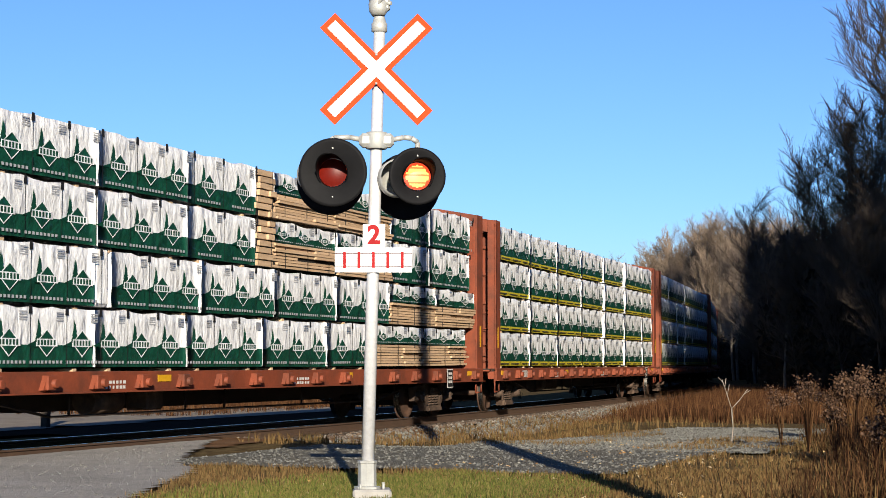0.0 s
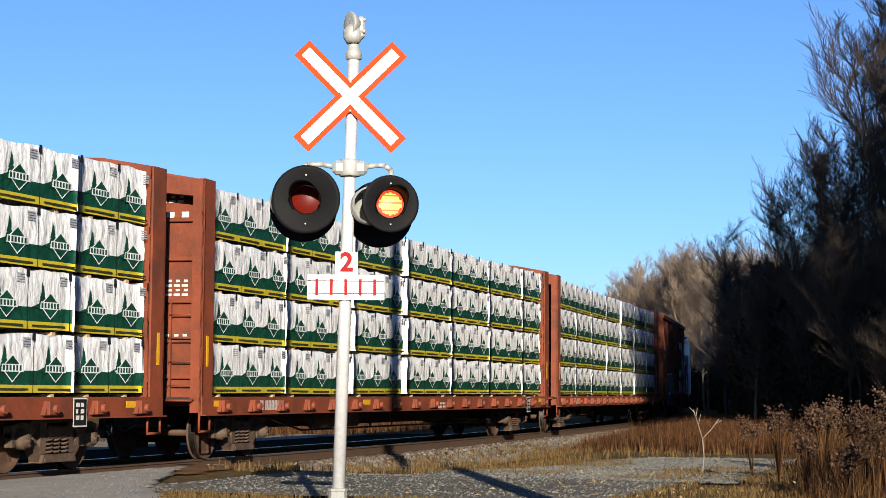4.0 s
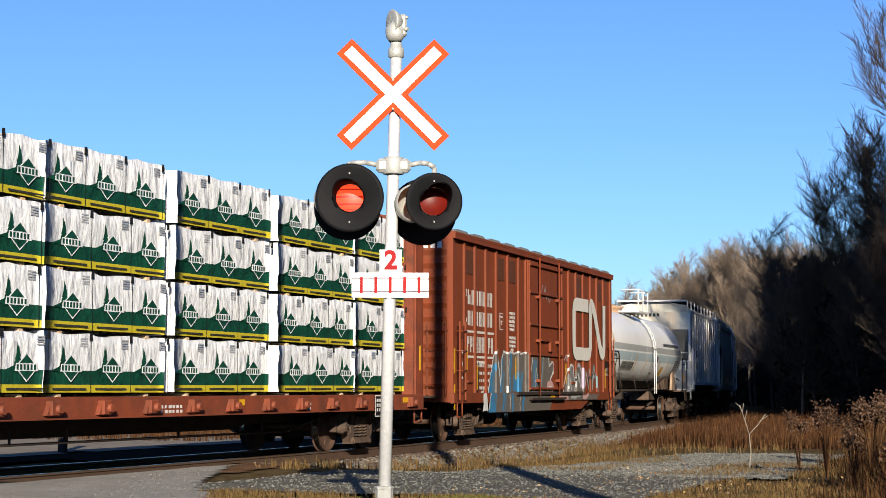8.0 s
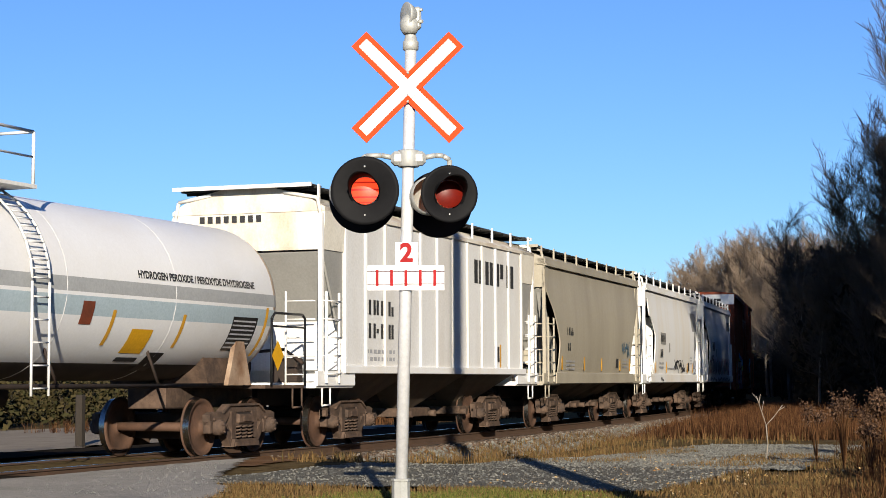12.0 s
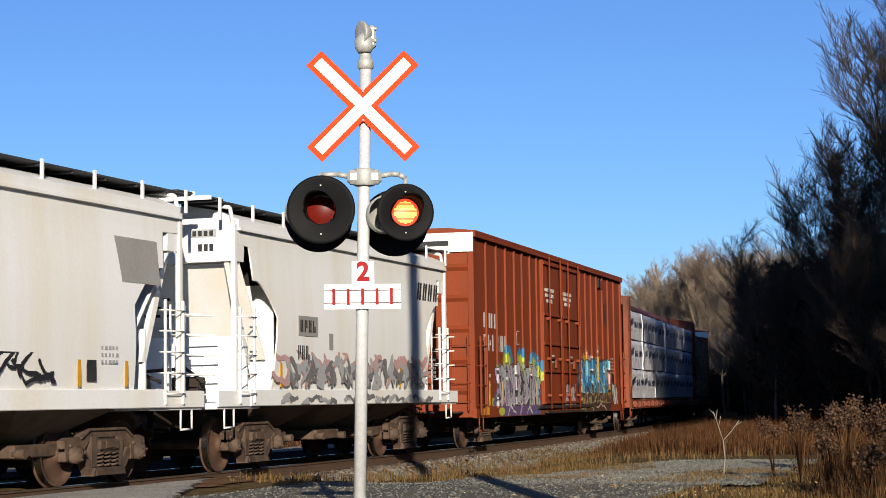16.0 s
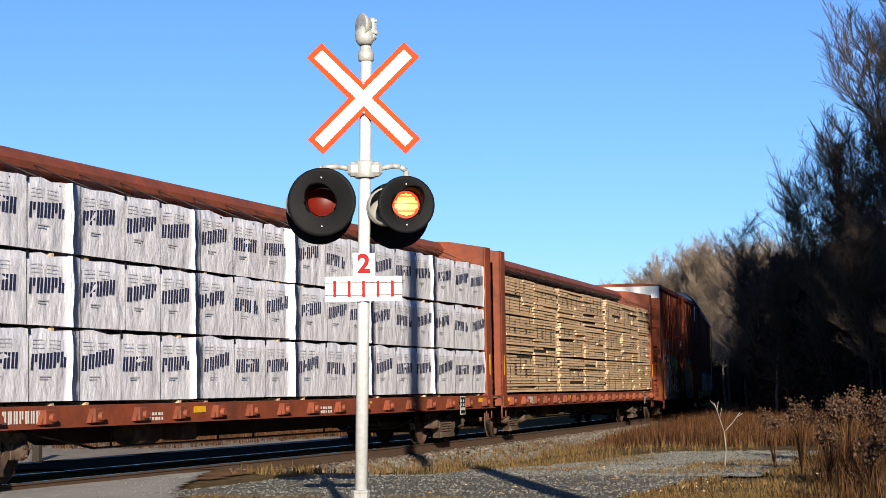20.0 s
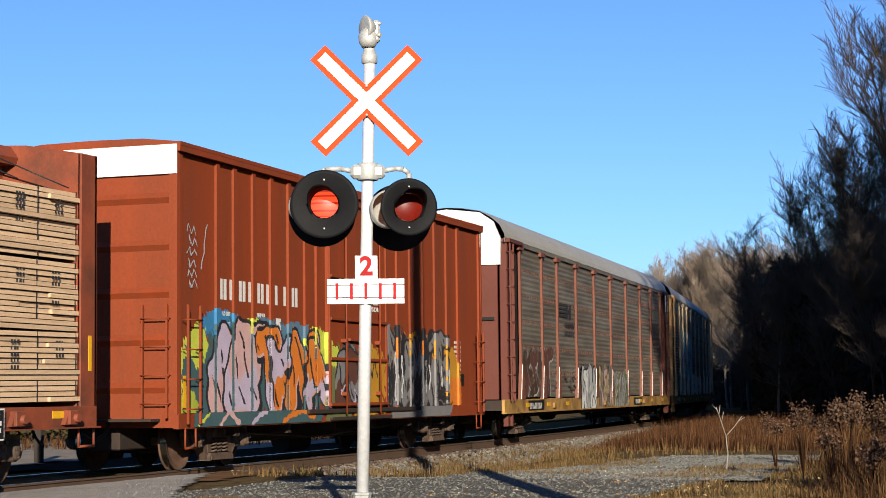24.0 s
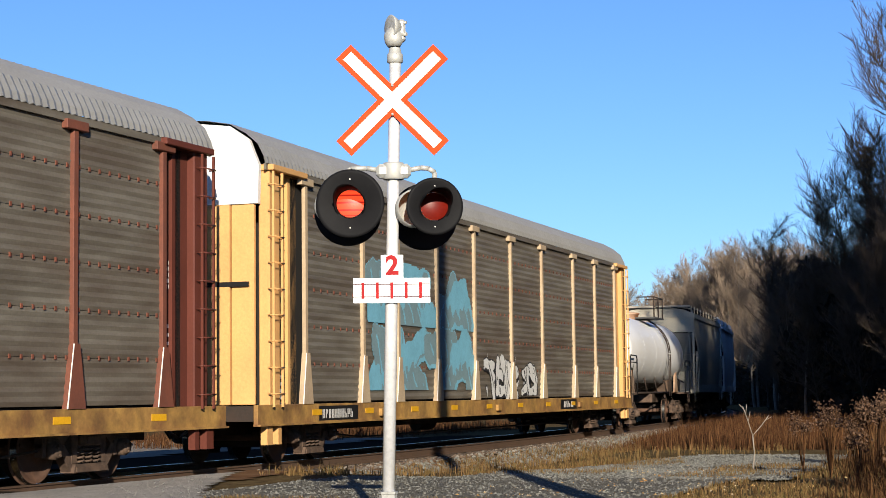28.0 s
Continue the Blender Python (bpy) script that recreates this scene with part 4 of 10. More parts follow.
def signal():
    t = thing("crossing_signal", "silver railway crossing mast with crossbuck, twin red lamps and track sign", "crossing signal", at=pose(14.72, 6.16, 0.0, 0, 0, -67))
    lean = 0.095 / 3.9

    def at(z):
        return -0.045 + lean * z

    bm = B()
    box(bm, -0.17, 0.17, -0.17, 0.17, -0.08, 0.07, 0.02)
    part("concrete_foot", bm, M_concrete, t)
    bm = B()
    lathe(bm, [(0.115, 0.07), (0.115, 0.09), (0.082, 0.095), (0.08, 0.29), (0.086, 0.295), (0.086, 0.315), (0.06, 0.318)], (0, 0, 1), (at(0.1), 0, 0), 8, smooth=False)
    part("base_casting", bm, M_casting, t, "ribbed pale base casting")
    for dx, dy in ((-0.1, -0.1), (0.1, -0.1), (-0.1, 0.1), (0.1, 0.1)):
        bm = B()
        rod(bm, (dx, dy, 0.06), (dx, dy, 0.12), 0.014, 6)
        part("anchor_bolt", bm, M_casting, t)
    bm = B()
    pipe(bm, [(-0.105, -0.02, 0.06), (-0.095, -0.02, 0.3)], 0.012, 6)
    part("conduit", bm, M_casting, t)
    bm = B()
    rod(bm, (at(0.1), 0, 0.1), (at(4.2), 0, 4.2), 0.057, 24, 0.052)
    part("mast", bm, M_steel, t, "smooth silver tube")
    bm = B()
    lathe(bm, [(0.055, 4.13), (0.072, 4.14), (0.072, 4.21), (0.06, 4.22), (0.05, 4.27)], (0, 0, 1), (at(4.1), 0, 0), 20)
    part("mast_collar", bm, M_casting, t)
    bm = B()
    x = at(4.35)
    lathe(bm, [(0.0, -0.09), (0.06, -0.085), (0.085, -0.04), (0.09, 0.02), (0.07, 0.07), (0.0, 0.09)], (0, 0.3, 1), (x - 0.015, 0, 4.365), 18)
    lathe(bm, [(0.0, -0.06), (0.07, -0.05), (0.10, 0.0), (0.115, 0.03), (0.11, 0.035), (0.05, 0.02), (0.0, 0.03)], (-1, -0.5, 0), (x - 0.02, -0.01, 4.455), 22)
    box(bm, x + 0.02, x + 0.09, -0.05, 0.05, 4.325, 4.525, 0.02)
    rod(bm, (x + 0.05, -0.03, 4.385), (x + 0.10, -0.06, 4.385), 0.018, 8)
    rod(bm, (x + 0.05, -0.03, 4.485), (x + 0.10, -0.05, 4.495), 0.014, 8)
    part("bell", bm, M_casting, t, "weathered warning bell at the mast top")
    # crossbuck
    cz = 3.787
    for k, ang in enumerate((45, -45)):
        m = pose(at(cz) - 0.02, -0.075 - 0.006 * k, cz, 0, ang, 0)
        bm = B()
        box(bm, -0.615, 0.615, -0.003, 0.003, -0.095, 0.095)
        bl = part("crossbuck_blade", bm, M_signred, t, "white blade edged in orange red")
        bl.matrix_basis = m
        bm = B()
        box(bm, -0.567, 0.567, -0.0065, -0.003, -0.050, 0.050)
        part("white_face", bm, M_signwhite, bl)
    bm = B()
    box(bm, -0.095, 0.095, -0.0, 0.002, -0.049, 0.049)
    o = part("crossing_face", bm, M_signwhite, t, "white middle of the crossbuck")
    o.matrix_basis = pose(at(cz) - 0.02, -0.0905, cz, 0, 45, 0)
    for dz in (-0.13, 0.13):
        bm = B()
        lathe(bm, [(0.012, 0), (0.012, -0.01), (0, -0.012)], (0, 1, 0), (at(cz) - 0.02, -0.083, cz + dz), 8)
        part("bolt", bm, M_casting, t)
    # lamp bracket
    bm = B()
    z = 3.155
    lathe(bm, [(0.09, -0.075), (0.10, -0.06), (0.10, 0.06), (0.09, 0.075), (0.06, 0.078)], (0, 0, 1), (at(z), 0, z), 16)
    box(bm, at(z) - 0.155, at(z) + 0.155, -0.075, 0.06, z - 0.062, z + 0.062, 0.03)
    part("lamp_bracket", bm, M_casting, t, "grey cast crossarm hub")
    for s, xe, ze in ((-1, -0.40, 2.85), (1, 0.40, 2.80)):
        bm = B()
        pipe(bm, [(at(z) + s * 0.14, 0, z + 0.01), (at(z) + s * 0.24, 0, z + 0.03), (xe * 0.86, 0.0, z + 0.025), (xe, 0.02, z - 0.01), (xe, 0.03, ze + 0.1)], 0.024, 10)
        part("lamp_arm", bm, M_casting, t)
    lamp(t, -0.375 + at(2.8), 2.85, -6, False, 0.305)
    lamp(t, 0.365 + at(2.8), 2.82, 9, True, 0.256)
    rear_lamp(t, -0.405 + at(2.8), 0.30, 2.82, 0.305)
    rear_lamp(t, 0.285 + at(2.8), 0.30, 2.775, 0.305)
    # signs
    bm = B()
    box(bm, -0.099, 0.099, -0.075, -0.071, -0.11, 0.10)
    p2 = part("number_plate_two", bm, M_signwhite, t, "white plate with a red figure")
    p2.location = (at(2.3) - 0.0, 0, 2.30)
    flat_text("2", 0.23, M_ink, p2, pose(0, -0.0765, 0.0, 90))
    bm = B()
    box(bm, -0.34, 0.34, -0.078, -0.074, -0.11, 0.11)
    pt = part("track_plate", bm, M_signwhite, t, "white plate with red bars on two lines")
    pt.location = (at(2.1) - 0.0, 0, 2.085)
    for dz in (-0.055, 0.055):
        bm = B()
        box(bm, -0.34, 0.34, -0.0805, -0.078, dz - 0.004, dz + 0.004)
        part("printed_line", bm, M_line, pt)
    for i in range(5):
        bm = B()
        xx = -0.255 + i * 0.1275
        box(bm, xx - 0.013, xx + 0.013, -0.082, -0.0805, -0.072, 0.072)
        part("printed_bar", bm, M_ink, pt)
    # steel straps that hold the plates
    for zz in (2.0, 2.17, 2.35):
        bm = B()
        lathe(bm, [(0.056, -0.012), (0.064, -0.012), (0.064, 0.012), (0.056, 0.012)], (0, 0, 1), (at(zz), 0, zz), 18)
        part("strap", bm, M_casting, t)


signal()


def utility_pole():
    t = thing("utility_pole", "tall weathered grey wooden utility pole on the verge", "utility pole", at=pose(9.4, 0.75, ground_z(9.4, 0.75) - 0.05))
    m = mat("weathered_pole_wood", (0.34, 0.31, 0.26), 0.9, 0, (0.22, 0.19, 0.15), 5, 0.8, 0.05, 25, (0.10, 0.085, 0.065), 3, 0.6, (3, 3, 0.25))
    bm = B()
    rod(bm, (0, 0, 0), (0, 0, 13.0), 0.168, 20, 0.14)
    part("shaft", bm, m, t)
    bm = B()
    lathe(bm, [(0.164, 1.75), (0.170, 1.75), (0.170, 1.79), (0.164, 1.79)], (0, 0, 1), (0, 0, 0), 20)
    part("steel_band", bm, M_casting, t)


utility_pole()


# ---------------------------------------------------------------- beyond the line
def house(x, y, rz, w, d, h, wall, roofm, label, porch=False):
    t = thing("house", label, "house", "houses beyond the line", at=pose(x, y, ground_z(x, y) - 0.1, 0, 0, rz))
    bm = B()
    box(bm, -w / 2, w / 2, -d / 2, d / 2, 0, h)
    part("wall", bm, wall, t)
    bm = B()
    extrude_x(bm, [(-d / 2 - 0.4, h - 0.1), (0, h + d * 0.33), (d / 2 + 0.4, h - 0.1), (d / 2 + 0.4, h - 0.25), (0, h + d * 0.33 - 0.15), (-d / 2 - 0.4, h - 0.25)], -w / 2 - 0.3, w / 2 + 0.3)
    part("roof", bm, roofm, t)
    for i in range(3):
        xx = -w / 3 + i * w / 3
        bm = B()
        if i == 1:
            box(bm, xx - 0.45, xx + 0.45, -d / 2 - 0.05, -d / 2 + 0.02, 0.1, 2.15)
            part("door", bm, M_frame, t)
            continue
        box(bm, xx - 0.6, xx + 0.6, -d / 2 - 0.06, -d / 2 + 0.02, 0.95, 2.1)
        wdw = part("window", bm, M_white, t)
        bm = B()
        box(bm, xx - 0.5, xx + 0.5, -d / 2 - 0.075, -d / 2 - 0.06, 1.05, 2.0)
        part("pane", bm, M_pane, wdw)


M_pane = mat("dark_window_glass", (0.03, 0.035, 0.04), 0.08)
M_siding = mat("white_siding", (0.56, 0.56, 0.54), 0.6, 0, (0.48, 0.48, 0.46), 2, 0.5, 0.02, 8, None, 1, 0, (0.1, 0.1, 12))
M_shingle = mat("grey_shingles", (0.16, 0.16, 0.17), 0.9, 0, (0.10, 0.10, 0.11), 4, 0.7, 0.04, 20)
house(108, 52.6, -48, 7, 6, 2.8, M_siding, M_shingle, "small white clapboard house with grey roof beyond the line")
bm = B()
box(bm, -0.09, 0.09, -0.09, 0.09, -0.1, 1.25, 0.02)
post = thing("marker_post", "weathered brown wooden marker post beyond the line", "post", at=pose(36.5, 23.6, ground_z(36.5, 23.6)))
part("shaft", bm, M_bark, post)


def shrubs(name, n, place, label, seed, r=(0.5, 1.2), mats=None):
    """Dense twiggy bushes of small leaves, each one a thing."""
    rnd = random.Random(seed)
    base = None
    for i in range(n):
        x, y = place(rnd)
        m = Matrix.Translation((x, y, ground_z(x, y))) @ Matrix.Rotation(rnd.uniform(0, 6.3), 4, "Z")
        if base is None:
            base = thing(name, label, "shrub", label, at=m)
            vs, fs = [], []
            for k in range(900):
                c = Vector((rnd.gauss(0, 0.55), rnd.gauss(0, 0.55), abs(rnd.gauss(0.75, 0.45))))
                u = Vector((rnd.gauss(0, 1), rnd.gauss(0, 1), rnd.gauss(0, 1))).normalized()
                w = u.orthogonal().normalized()
                q = rnd.uniform(0.05, 0.12)
                o = len(vs)
                vs += [c - u * q, c + w * q * 0.7, c + u * q, c - w * q * 0.7]
                fs += [(o, o + 1, o + 2), (o, o + 2, o + 3)]
            raw("foliage", vs, fs, mats, base)
            vs, fs = [], []
            for k in range(24):
                a = rnd.uniform(0, 6.3)
                tube(vs, fs, Vector((0, 0, -0.05)), Vector((math.cos(a) * 0.7, math.sin(a) * 0.7, rnd.uniform(0.8, 1.6))), 0.02, 0.006, 4)
            raw("stem", vs, fs, M_bark, base)
            c = base
        else:
            c = copy_thing(base, m)
        q = rnd.uniform(*r)
        c.scale = (q, q, q)


M_thicket = island_mat("dark_thicket_tones", [(0.03, 0.024, 0.014), (0.05, 0.04, 0.024), (0.075, 0.058, 0.036), (0.04, 0.034, 0.02)])
M_shrub = island_mat("olive_shrub_tones", [(0.025, 0.025, 0.01), (0.05, 0.045, 0.018), (0.085, 0.065, 0.028), (0.035, 0.03, 0.015)])
shrubs("hedge_shrub", 44, lambda r: (lambda x: (x, 33.5 + 0.12 * (x - 30) + r.uniform(0, 5)))(r.uniform(22, 66)), "olive-brown hedge shrub beyond the yard", 91, (0.8, 1.5), M_shrub)
blades("yard_weeds", 9000, lambda r: (lambda x, y: (x, y, ground_z(x, y)))(r.uniform(45, 76), 24.5 + 7 * r.random()), (0.15, 0.55), 0.02, 0.3, M_grass_r, "russet weeds along the back of the yard", "weeds", 19, tuft=5)
shrubs("far_thicket", 70, lambda r: (lambda x: (x, 50 + 0.10 * x + r.uniform(0, 8)))(r.uniform(20, 190)), "dark brown leafless thicket behind the houses", 92, (1.8, 3.0), M_thicket)


# ---------------------------------------------------------------- the train
M_mark = mat("white_stencil", (0.74, 0.72, 0.68), 0.6, 0, (0.62, 0.58, 0.53), 6, 0.6)
M_mark_dark = mat("black_stencil", (0.03, 0.03, 0.032), 0.6, 0, (0.06, 0.06, 0.06), 6, 0.6)
M_mark_blue = mat("navy_wrap_print", (0.02, 0.025, 0.07), 0.5, 0, (0.03, 0.035, 0.09), 5, 0.6)
M_mark_grey = mat("faint_grey_print", (0.40, 0.41, 0.43), 0.55, 0, (0.5, 0.5, 0.52), 8, 0.6)
M_reflect = mat("yellow_reflector", (0.80, 0.42, 0.02), 0.4)
M_amber_strip = mat("amber_strip", (0.70, 0.36, 0.03), 0.5)
M_strap = mat("black_strap", (0.02, 0.02, 0.022), 0.5)
# near-black in place of the shade between boards and inside racks and hoppers
M_gap = mat("recess_shade", (0.02, 0.018, 0.016), 0.9)
M_mesh = mat("grey_walkway_grating", (0.09, 0.09, 0.09), 0.7, 0.4, (0.05, 0.05, 0.05), 20, 0.7)
M_faint = mat("faint_wrap_print", (0.50, 0.50, 0.54), 0.5, 0, (0.60, 0.60, 0.64), 9, 0.7)
M_patch = mat("brown_patch_paint", (0.10, 0.038, 0.024), 0.7, 0, (0.065, 0.028, 0.02), 5, 0.7, 0.05, 8)
M_lilac = mat("pale_lumber_wrap", (0.76, 0.75, 0.80), 0.42, 0, (0.58, 0.57, 0.62), 5.0, 0.9, 0.28, 4, None, 1, 0, (1, 1, 0.5), random=0.04)
M_grey_band = mat("grey_tank_band", (0.42, 0.43, 0.43), 0.4, 0, (0.36, 0.37, 0.37), 2, 0.6)
M_blue_band = mat("pale_blue_tank_band", (0.45, 0.55, 0.60), 0.4, 0, (0.40, 0.49, 0.53), 2, 0.6)
M_tank_low = mat("dark_tank_bottom", (0.05, 0.042, 0.036), 0.7, 0, (0.09, 0.07, 0.055), 2, 0.7)
M_tank_end = mat("rust_stained_tank_paint", (0.76, 0.68, 0.58), 0.45, 0, (0.60, 0.38, 0.20), 0.8, 1.0, 0, 10, (0.26, 0.10, 0.035), 0.9, 0.95)
M_bracket = mat("rusty_white_bracket", (0.46, 0.34, 0.24), 0.6, 0, (0.22, 0.115, 0.06), 2.2, 1.0, 0.01, 20, (0.10, 0.05, 0.03), 1.6, 0.8)
M_hop_grey = mat("grey_slope_sheet", (0.36, 0.355, 0.33), 0.55, 0, (0.30, 0.29, 0.27), 1.2, 0.7)
M_hop_dirt = mat("dusty_hopper_bay", (0.20, 0.155, 0.11), 0.8, 0, (0.12, 0.085, 0.06), 2, 0.8)
M_rack_post = mat("brown_rack_post", (0.20, 0.068, 0.042), 0.6, 0, (0.12, 0.05, 0.036), 2, 0.8)
M_rack_post_tan = mat("pale_tan_rack_post", (0.52, 0.40, 0.26), 0.6, 0, (0.36, 0.26, 0.17), 2, 0.8)
PAINTS = {
    "e": mat("brown_grey_spray", (0.16, 0.14, 0.125), 0.6, 0, (0.11, 0.095, 0.085), 5, 0.8), "m": mat("lime_spray", (0.55, 0.60, 0.08), 0.5), "z": mat("dark_brown_spray", (0.075, 0.04, 0.026), 0.6),
    "h": mat("lilac_spray", (0.52, 0.43, 0.54), 0.5), "a": mat("dark_teal_spray", (0.06, 0.115, 0.125), 0.6),
    "k": mat("black_spray", (0.025, 0.025, 0.03), 0.55), "w": mat("white_spray", (0.72, 0.72, 0.70), 0.5), "g": mat("grey_spray", (0.22, 0.21, 0.21), 0.5),
    "l": mat("pale_grey_spray", (0.45, 0.46, 0.47), 0.5), "b": mat("blue_spray", (0.05, 0.22, 0.42), 0.5), "c": mat("sky_blue_spray", (0.20, 0.48, 0.62), 0.5),
    "y": mat("yellow_green_spray", (0.42, 0.46, 0.06), 0.5), "o": mat("orange_spray", (0.70, 0.20, 0.03), 0.5), "p": mat("pale_pink_spray", (0.62, 0.38, 0.36), 0.5),
    "v": mat("violet_spray", (0.16, 0.10, 0.22), 0.5), "t": mat("tan_spray", (0.48, 0.36, 0.18), 0.5), "s": mat("slate_blue_spray", (0.10, 0.19, 0.27), 0.5),
    "u": mat("amber_spray", (0.52, 0.26, 0.03), 0.5), "n": mat("olive_spray", (0.16, 0.17, 0.07), 0.5), "r": mat("red_brown_spray", (0.12, 0.05, 0.035), 0.6), "d": mat("dull_teal_spray", (0.20, 0.30, 0.33), 0.6)}
M_boxcar_dark = mat("dark_bolted_plate", (0.10, 0.035, 0.018), 0.7, 0, (0.14, 0.045, 0.022), 8, 0.8)
cars, wheelsets = [], []
CACHE = {}
LAYERS = {}


def shared(key, build):
    """A mesh that alike pieces share."""
    if key not in CACHE:
        bm, mats = build()
        me = bpy.data.meshes.new(key if isinstance(key, str) else key[0])
        bm.normal_update()
        bm.to_mesh(me)
        bm.free()
        for m in mats:
            me.materials.append(m)
        CACHE[key] = me
    return CACHE[key]


def sub(name, me, parent, at=None, label=""):
    ob = part(name, me, None, parent, label)
    if at is not None:
        ob.matrix_basis = at
    return ob


def boxpart(name, parent, material, x0, x1, y0, y1, z0, z1, bevel=0.0, label=""):
    bm = B()
    box(bm, min(x0, x1), max(x0, x1), min(y0, y1), max(y0, y1), min(z0, z1), max(z0, z1), bevel)
    return part(name, bm, material, parent, label)


def wheelset_mesh():
    bm = B()
    rod(bm, (0, -1.0, 0), (0, 1.0, 0), 0.075, 12)
    for s in (-1, 1):
        # plate with hub, dish and flange; the bright tread is its own material
        lathe(bm, [(0.0, 0.87), (0.11, 0.87), (0.12, 0.83), (0.16, 0.81), (0.32, 0.775), (0.385, 0.79), (0.40, 0.815), (0.455, 0.818)], (0, s, 0), (0, 0, 0), 32, 0)
        lathe(bm, [(0.455, 0.818), (0.458, 0.71)], (0, s, 0), (0, 0, 0), 32, 1)
        lathe(bm, [(0.458, 0.71), (0.485, 0.70), (0.478, 0.68), (0.40, 0.682), (0.36, 0.72), (0.14, 0.74), (0.09, 0.70)], (0, s, 0), (0, 0, 0), 32, 0)
        # a chalked weld seam that shows the turning
        box(bm, -0.02, 0.02, s * 0.79 - 0.012, s * 0.79 + 0.012, 0.16, 0.34, mi=0)
    return bm, [M_wheel, M_tread]


def sideframe_mesh():
    """A cast side frame: arched top member, two pedestals, bolster window, bowed tension member, with raised lips."""
    bm = B()
    top = [(-1.13, 0.50), (-1.13, 0.66), (-0.98, 0.70), (-0.70, 0.70), (-0.48, 0.82), (0.48, 0.82), (0.70, 0.70), (0.98, 0.70), (1.13, 0.66), (1.13, 0.50), (1.04, 0.50), (1.01, 0.585),
           (0.77, 0.585), (0.74, 0.50), (0.62, 0.50), (0.42, 0.69), (-0.42, 0.69), (-0.62, 0.50), (-0.74, 0.50), (-0.77, 0.585), (-1.01, 0.585), (-1.04, 0.50)]
    extrude_y(bm, top, -0.06, 0.07)
    for s in (-1, 1):
        # column beside the spring window, diagonal tension member, pedestal leg and journal stop
        extrude_y(bm, [(s * 0.30, 0.26), (s * 0.43, 0.26), (s * 0.45, 0.70), (s * 0.28, 0.70)][::s], -0.085, 0.06)
        extrude_y(bm, [(s * 0.36, 0.15), (s * 0.46, 0.15), (s * 0.76, 0.50), (s * 0.60, 0.52), (s * 0.36, 0.27)][::s], -0.075, 0.07)
        box(bm, s * 0.72 - 0.045, s * 0.72 + 0.045, -0.085, 0.06, 0.34, 0.56, 0.01)
        box(bm, s * 1.085 - 0.045, s * 1.085 + 0.045, -0.07, 0.06, 0.36, 0.56, 0.01)
        box(bm, s * 0.89 - 0.13, s * 0.89 + 0.13, -0.09, 0.06, 0.56, 0.61, 0.01)
        extrude_y(bm, [(s * 0.50, 0.79), (s * 0.72, 0.675), (s * 0.72, 0.705), (s * 0.50, 0.825)][::s], -0.10, -0.06)
    box(bm, -0.50, 0.50, -0.10, -0.06, 0.79, 0.825)
    extrude_y(bm, [(-0.46, 0.13), (0.46, 0.13), (0.40, 0.25), (-0.40, 0.25)], -0.13, 0.09)
    box(bm, -0.40, 0.40, -0.15, -0.12, 0.14, 0.21)
    # end of the bolster in its window
    box(bm, -0.27, 0.27, -0.13, 0.06, 0.50, 0.655, 0.02)
    box(bm, -0.13, 0.13, -0.15, -0.13, 0.53, 0.63, 0.005)
    return bm, [M_truck]



def spring_mesh():
    """One helical coil spring, a single bent rod."""
    bm = B()
    turns, n, m, prev = 4.5, 40, 5, None
    for k in range(n + 1):
        a = k * turns * math.tau / n
        out, z = Vector((math.cos(a), math.sin(a), 0)), 0.25 + 0.25 * k / n
        cur = [bm.verts.new(out * (0.068 + 0.016 * math.cos(q * math.tau / m)) + Vector((0, 0, z + 0.016 * math.sin(q * math.tau / m)))) for q in range(m)]
        if prev:
            for q in range(m):
                bm.faces.new((prev[q], prev[(q + 1) % m], cur[(q + 1) % m], cur[q])).smooth = True
        prev = cur
    return bm, [M_truck]



def cap_mesh():
    """A roller bearing: its cup, and an end cap with three bolt heads."""
    bm = B()
    lathe(bm, [(0.0, -0.205), (0.05, -0.205), (0.055, -0.19), (0.098, -0.185), (0.105, -0.165), (0.105, -0.14), (0.128, -0.135), (0.13, -0.03), (0.12, 0.0), (0.12, 0.1)], (0, 1, 0), (0, 0, 0), 18)
    for k in range(3):
        a = k * math.tau / 3 + 0.4
        rod(bm, (0.068 * math.cos(a), -0.215, 0.068 * math.sin(a)), (0.068 * math.cos(a), -0.185, 0.068 * math.sin(a)), 0.02, 6)
    return bm, [M_truck]



def bolster_mesh():
    bm = B()
    box(bm, -0.26, 0.26, -1.12, 1.12, 0.44, 0.68, 0.03)
    box(bm, -0.95, 0.95, -0.30, 0.30, 0.40, 0.50, 0.02)
    for s in (-1, 1):
        box(bm, s * 0.33 - 0.03, s * 0.33 + 0.03, -0.9, 0.9, 0.25, 0.38)
    rod(bm, (0, 0, 0.66), (0, 0, 0.82), 0.28, 16)
    return bm, [M_frame]


def truck(car, x):
    t = sub("truck", shared("truck", bolster_mesh), car, pose(x, 0, 0))
    for s in (-1, 1):
        sub("side_frame", shared("side_frame", sideframe_mesh), t, pose(0, s * 1.02, 0, 0, 0, 0 if s < 0 else 180))
        for dx in (-0.2, 0.0, 0.2):
            sub("spring", shared("spring", spring_mesh), t, pose(dx, s * 1.075, 0))
        for dx in (-0.89, 0.89):
            sub("bearing_cap", shared("bearing_cap", cap_mesh), t, pose(dx, s * 1.02, 0.457, 0, 0, 0 if s < 0 else 180))
    for dx in (-0.89, 0.89):
        w = sub("wheelset", shared("wheelset", wheelset_mesh), t, pose(dx, 0, 0.458))
        wheelsets.append((w, car, x + dx))


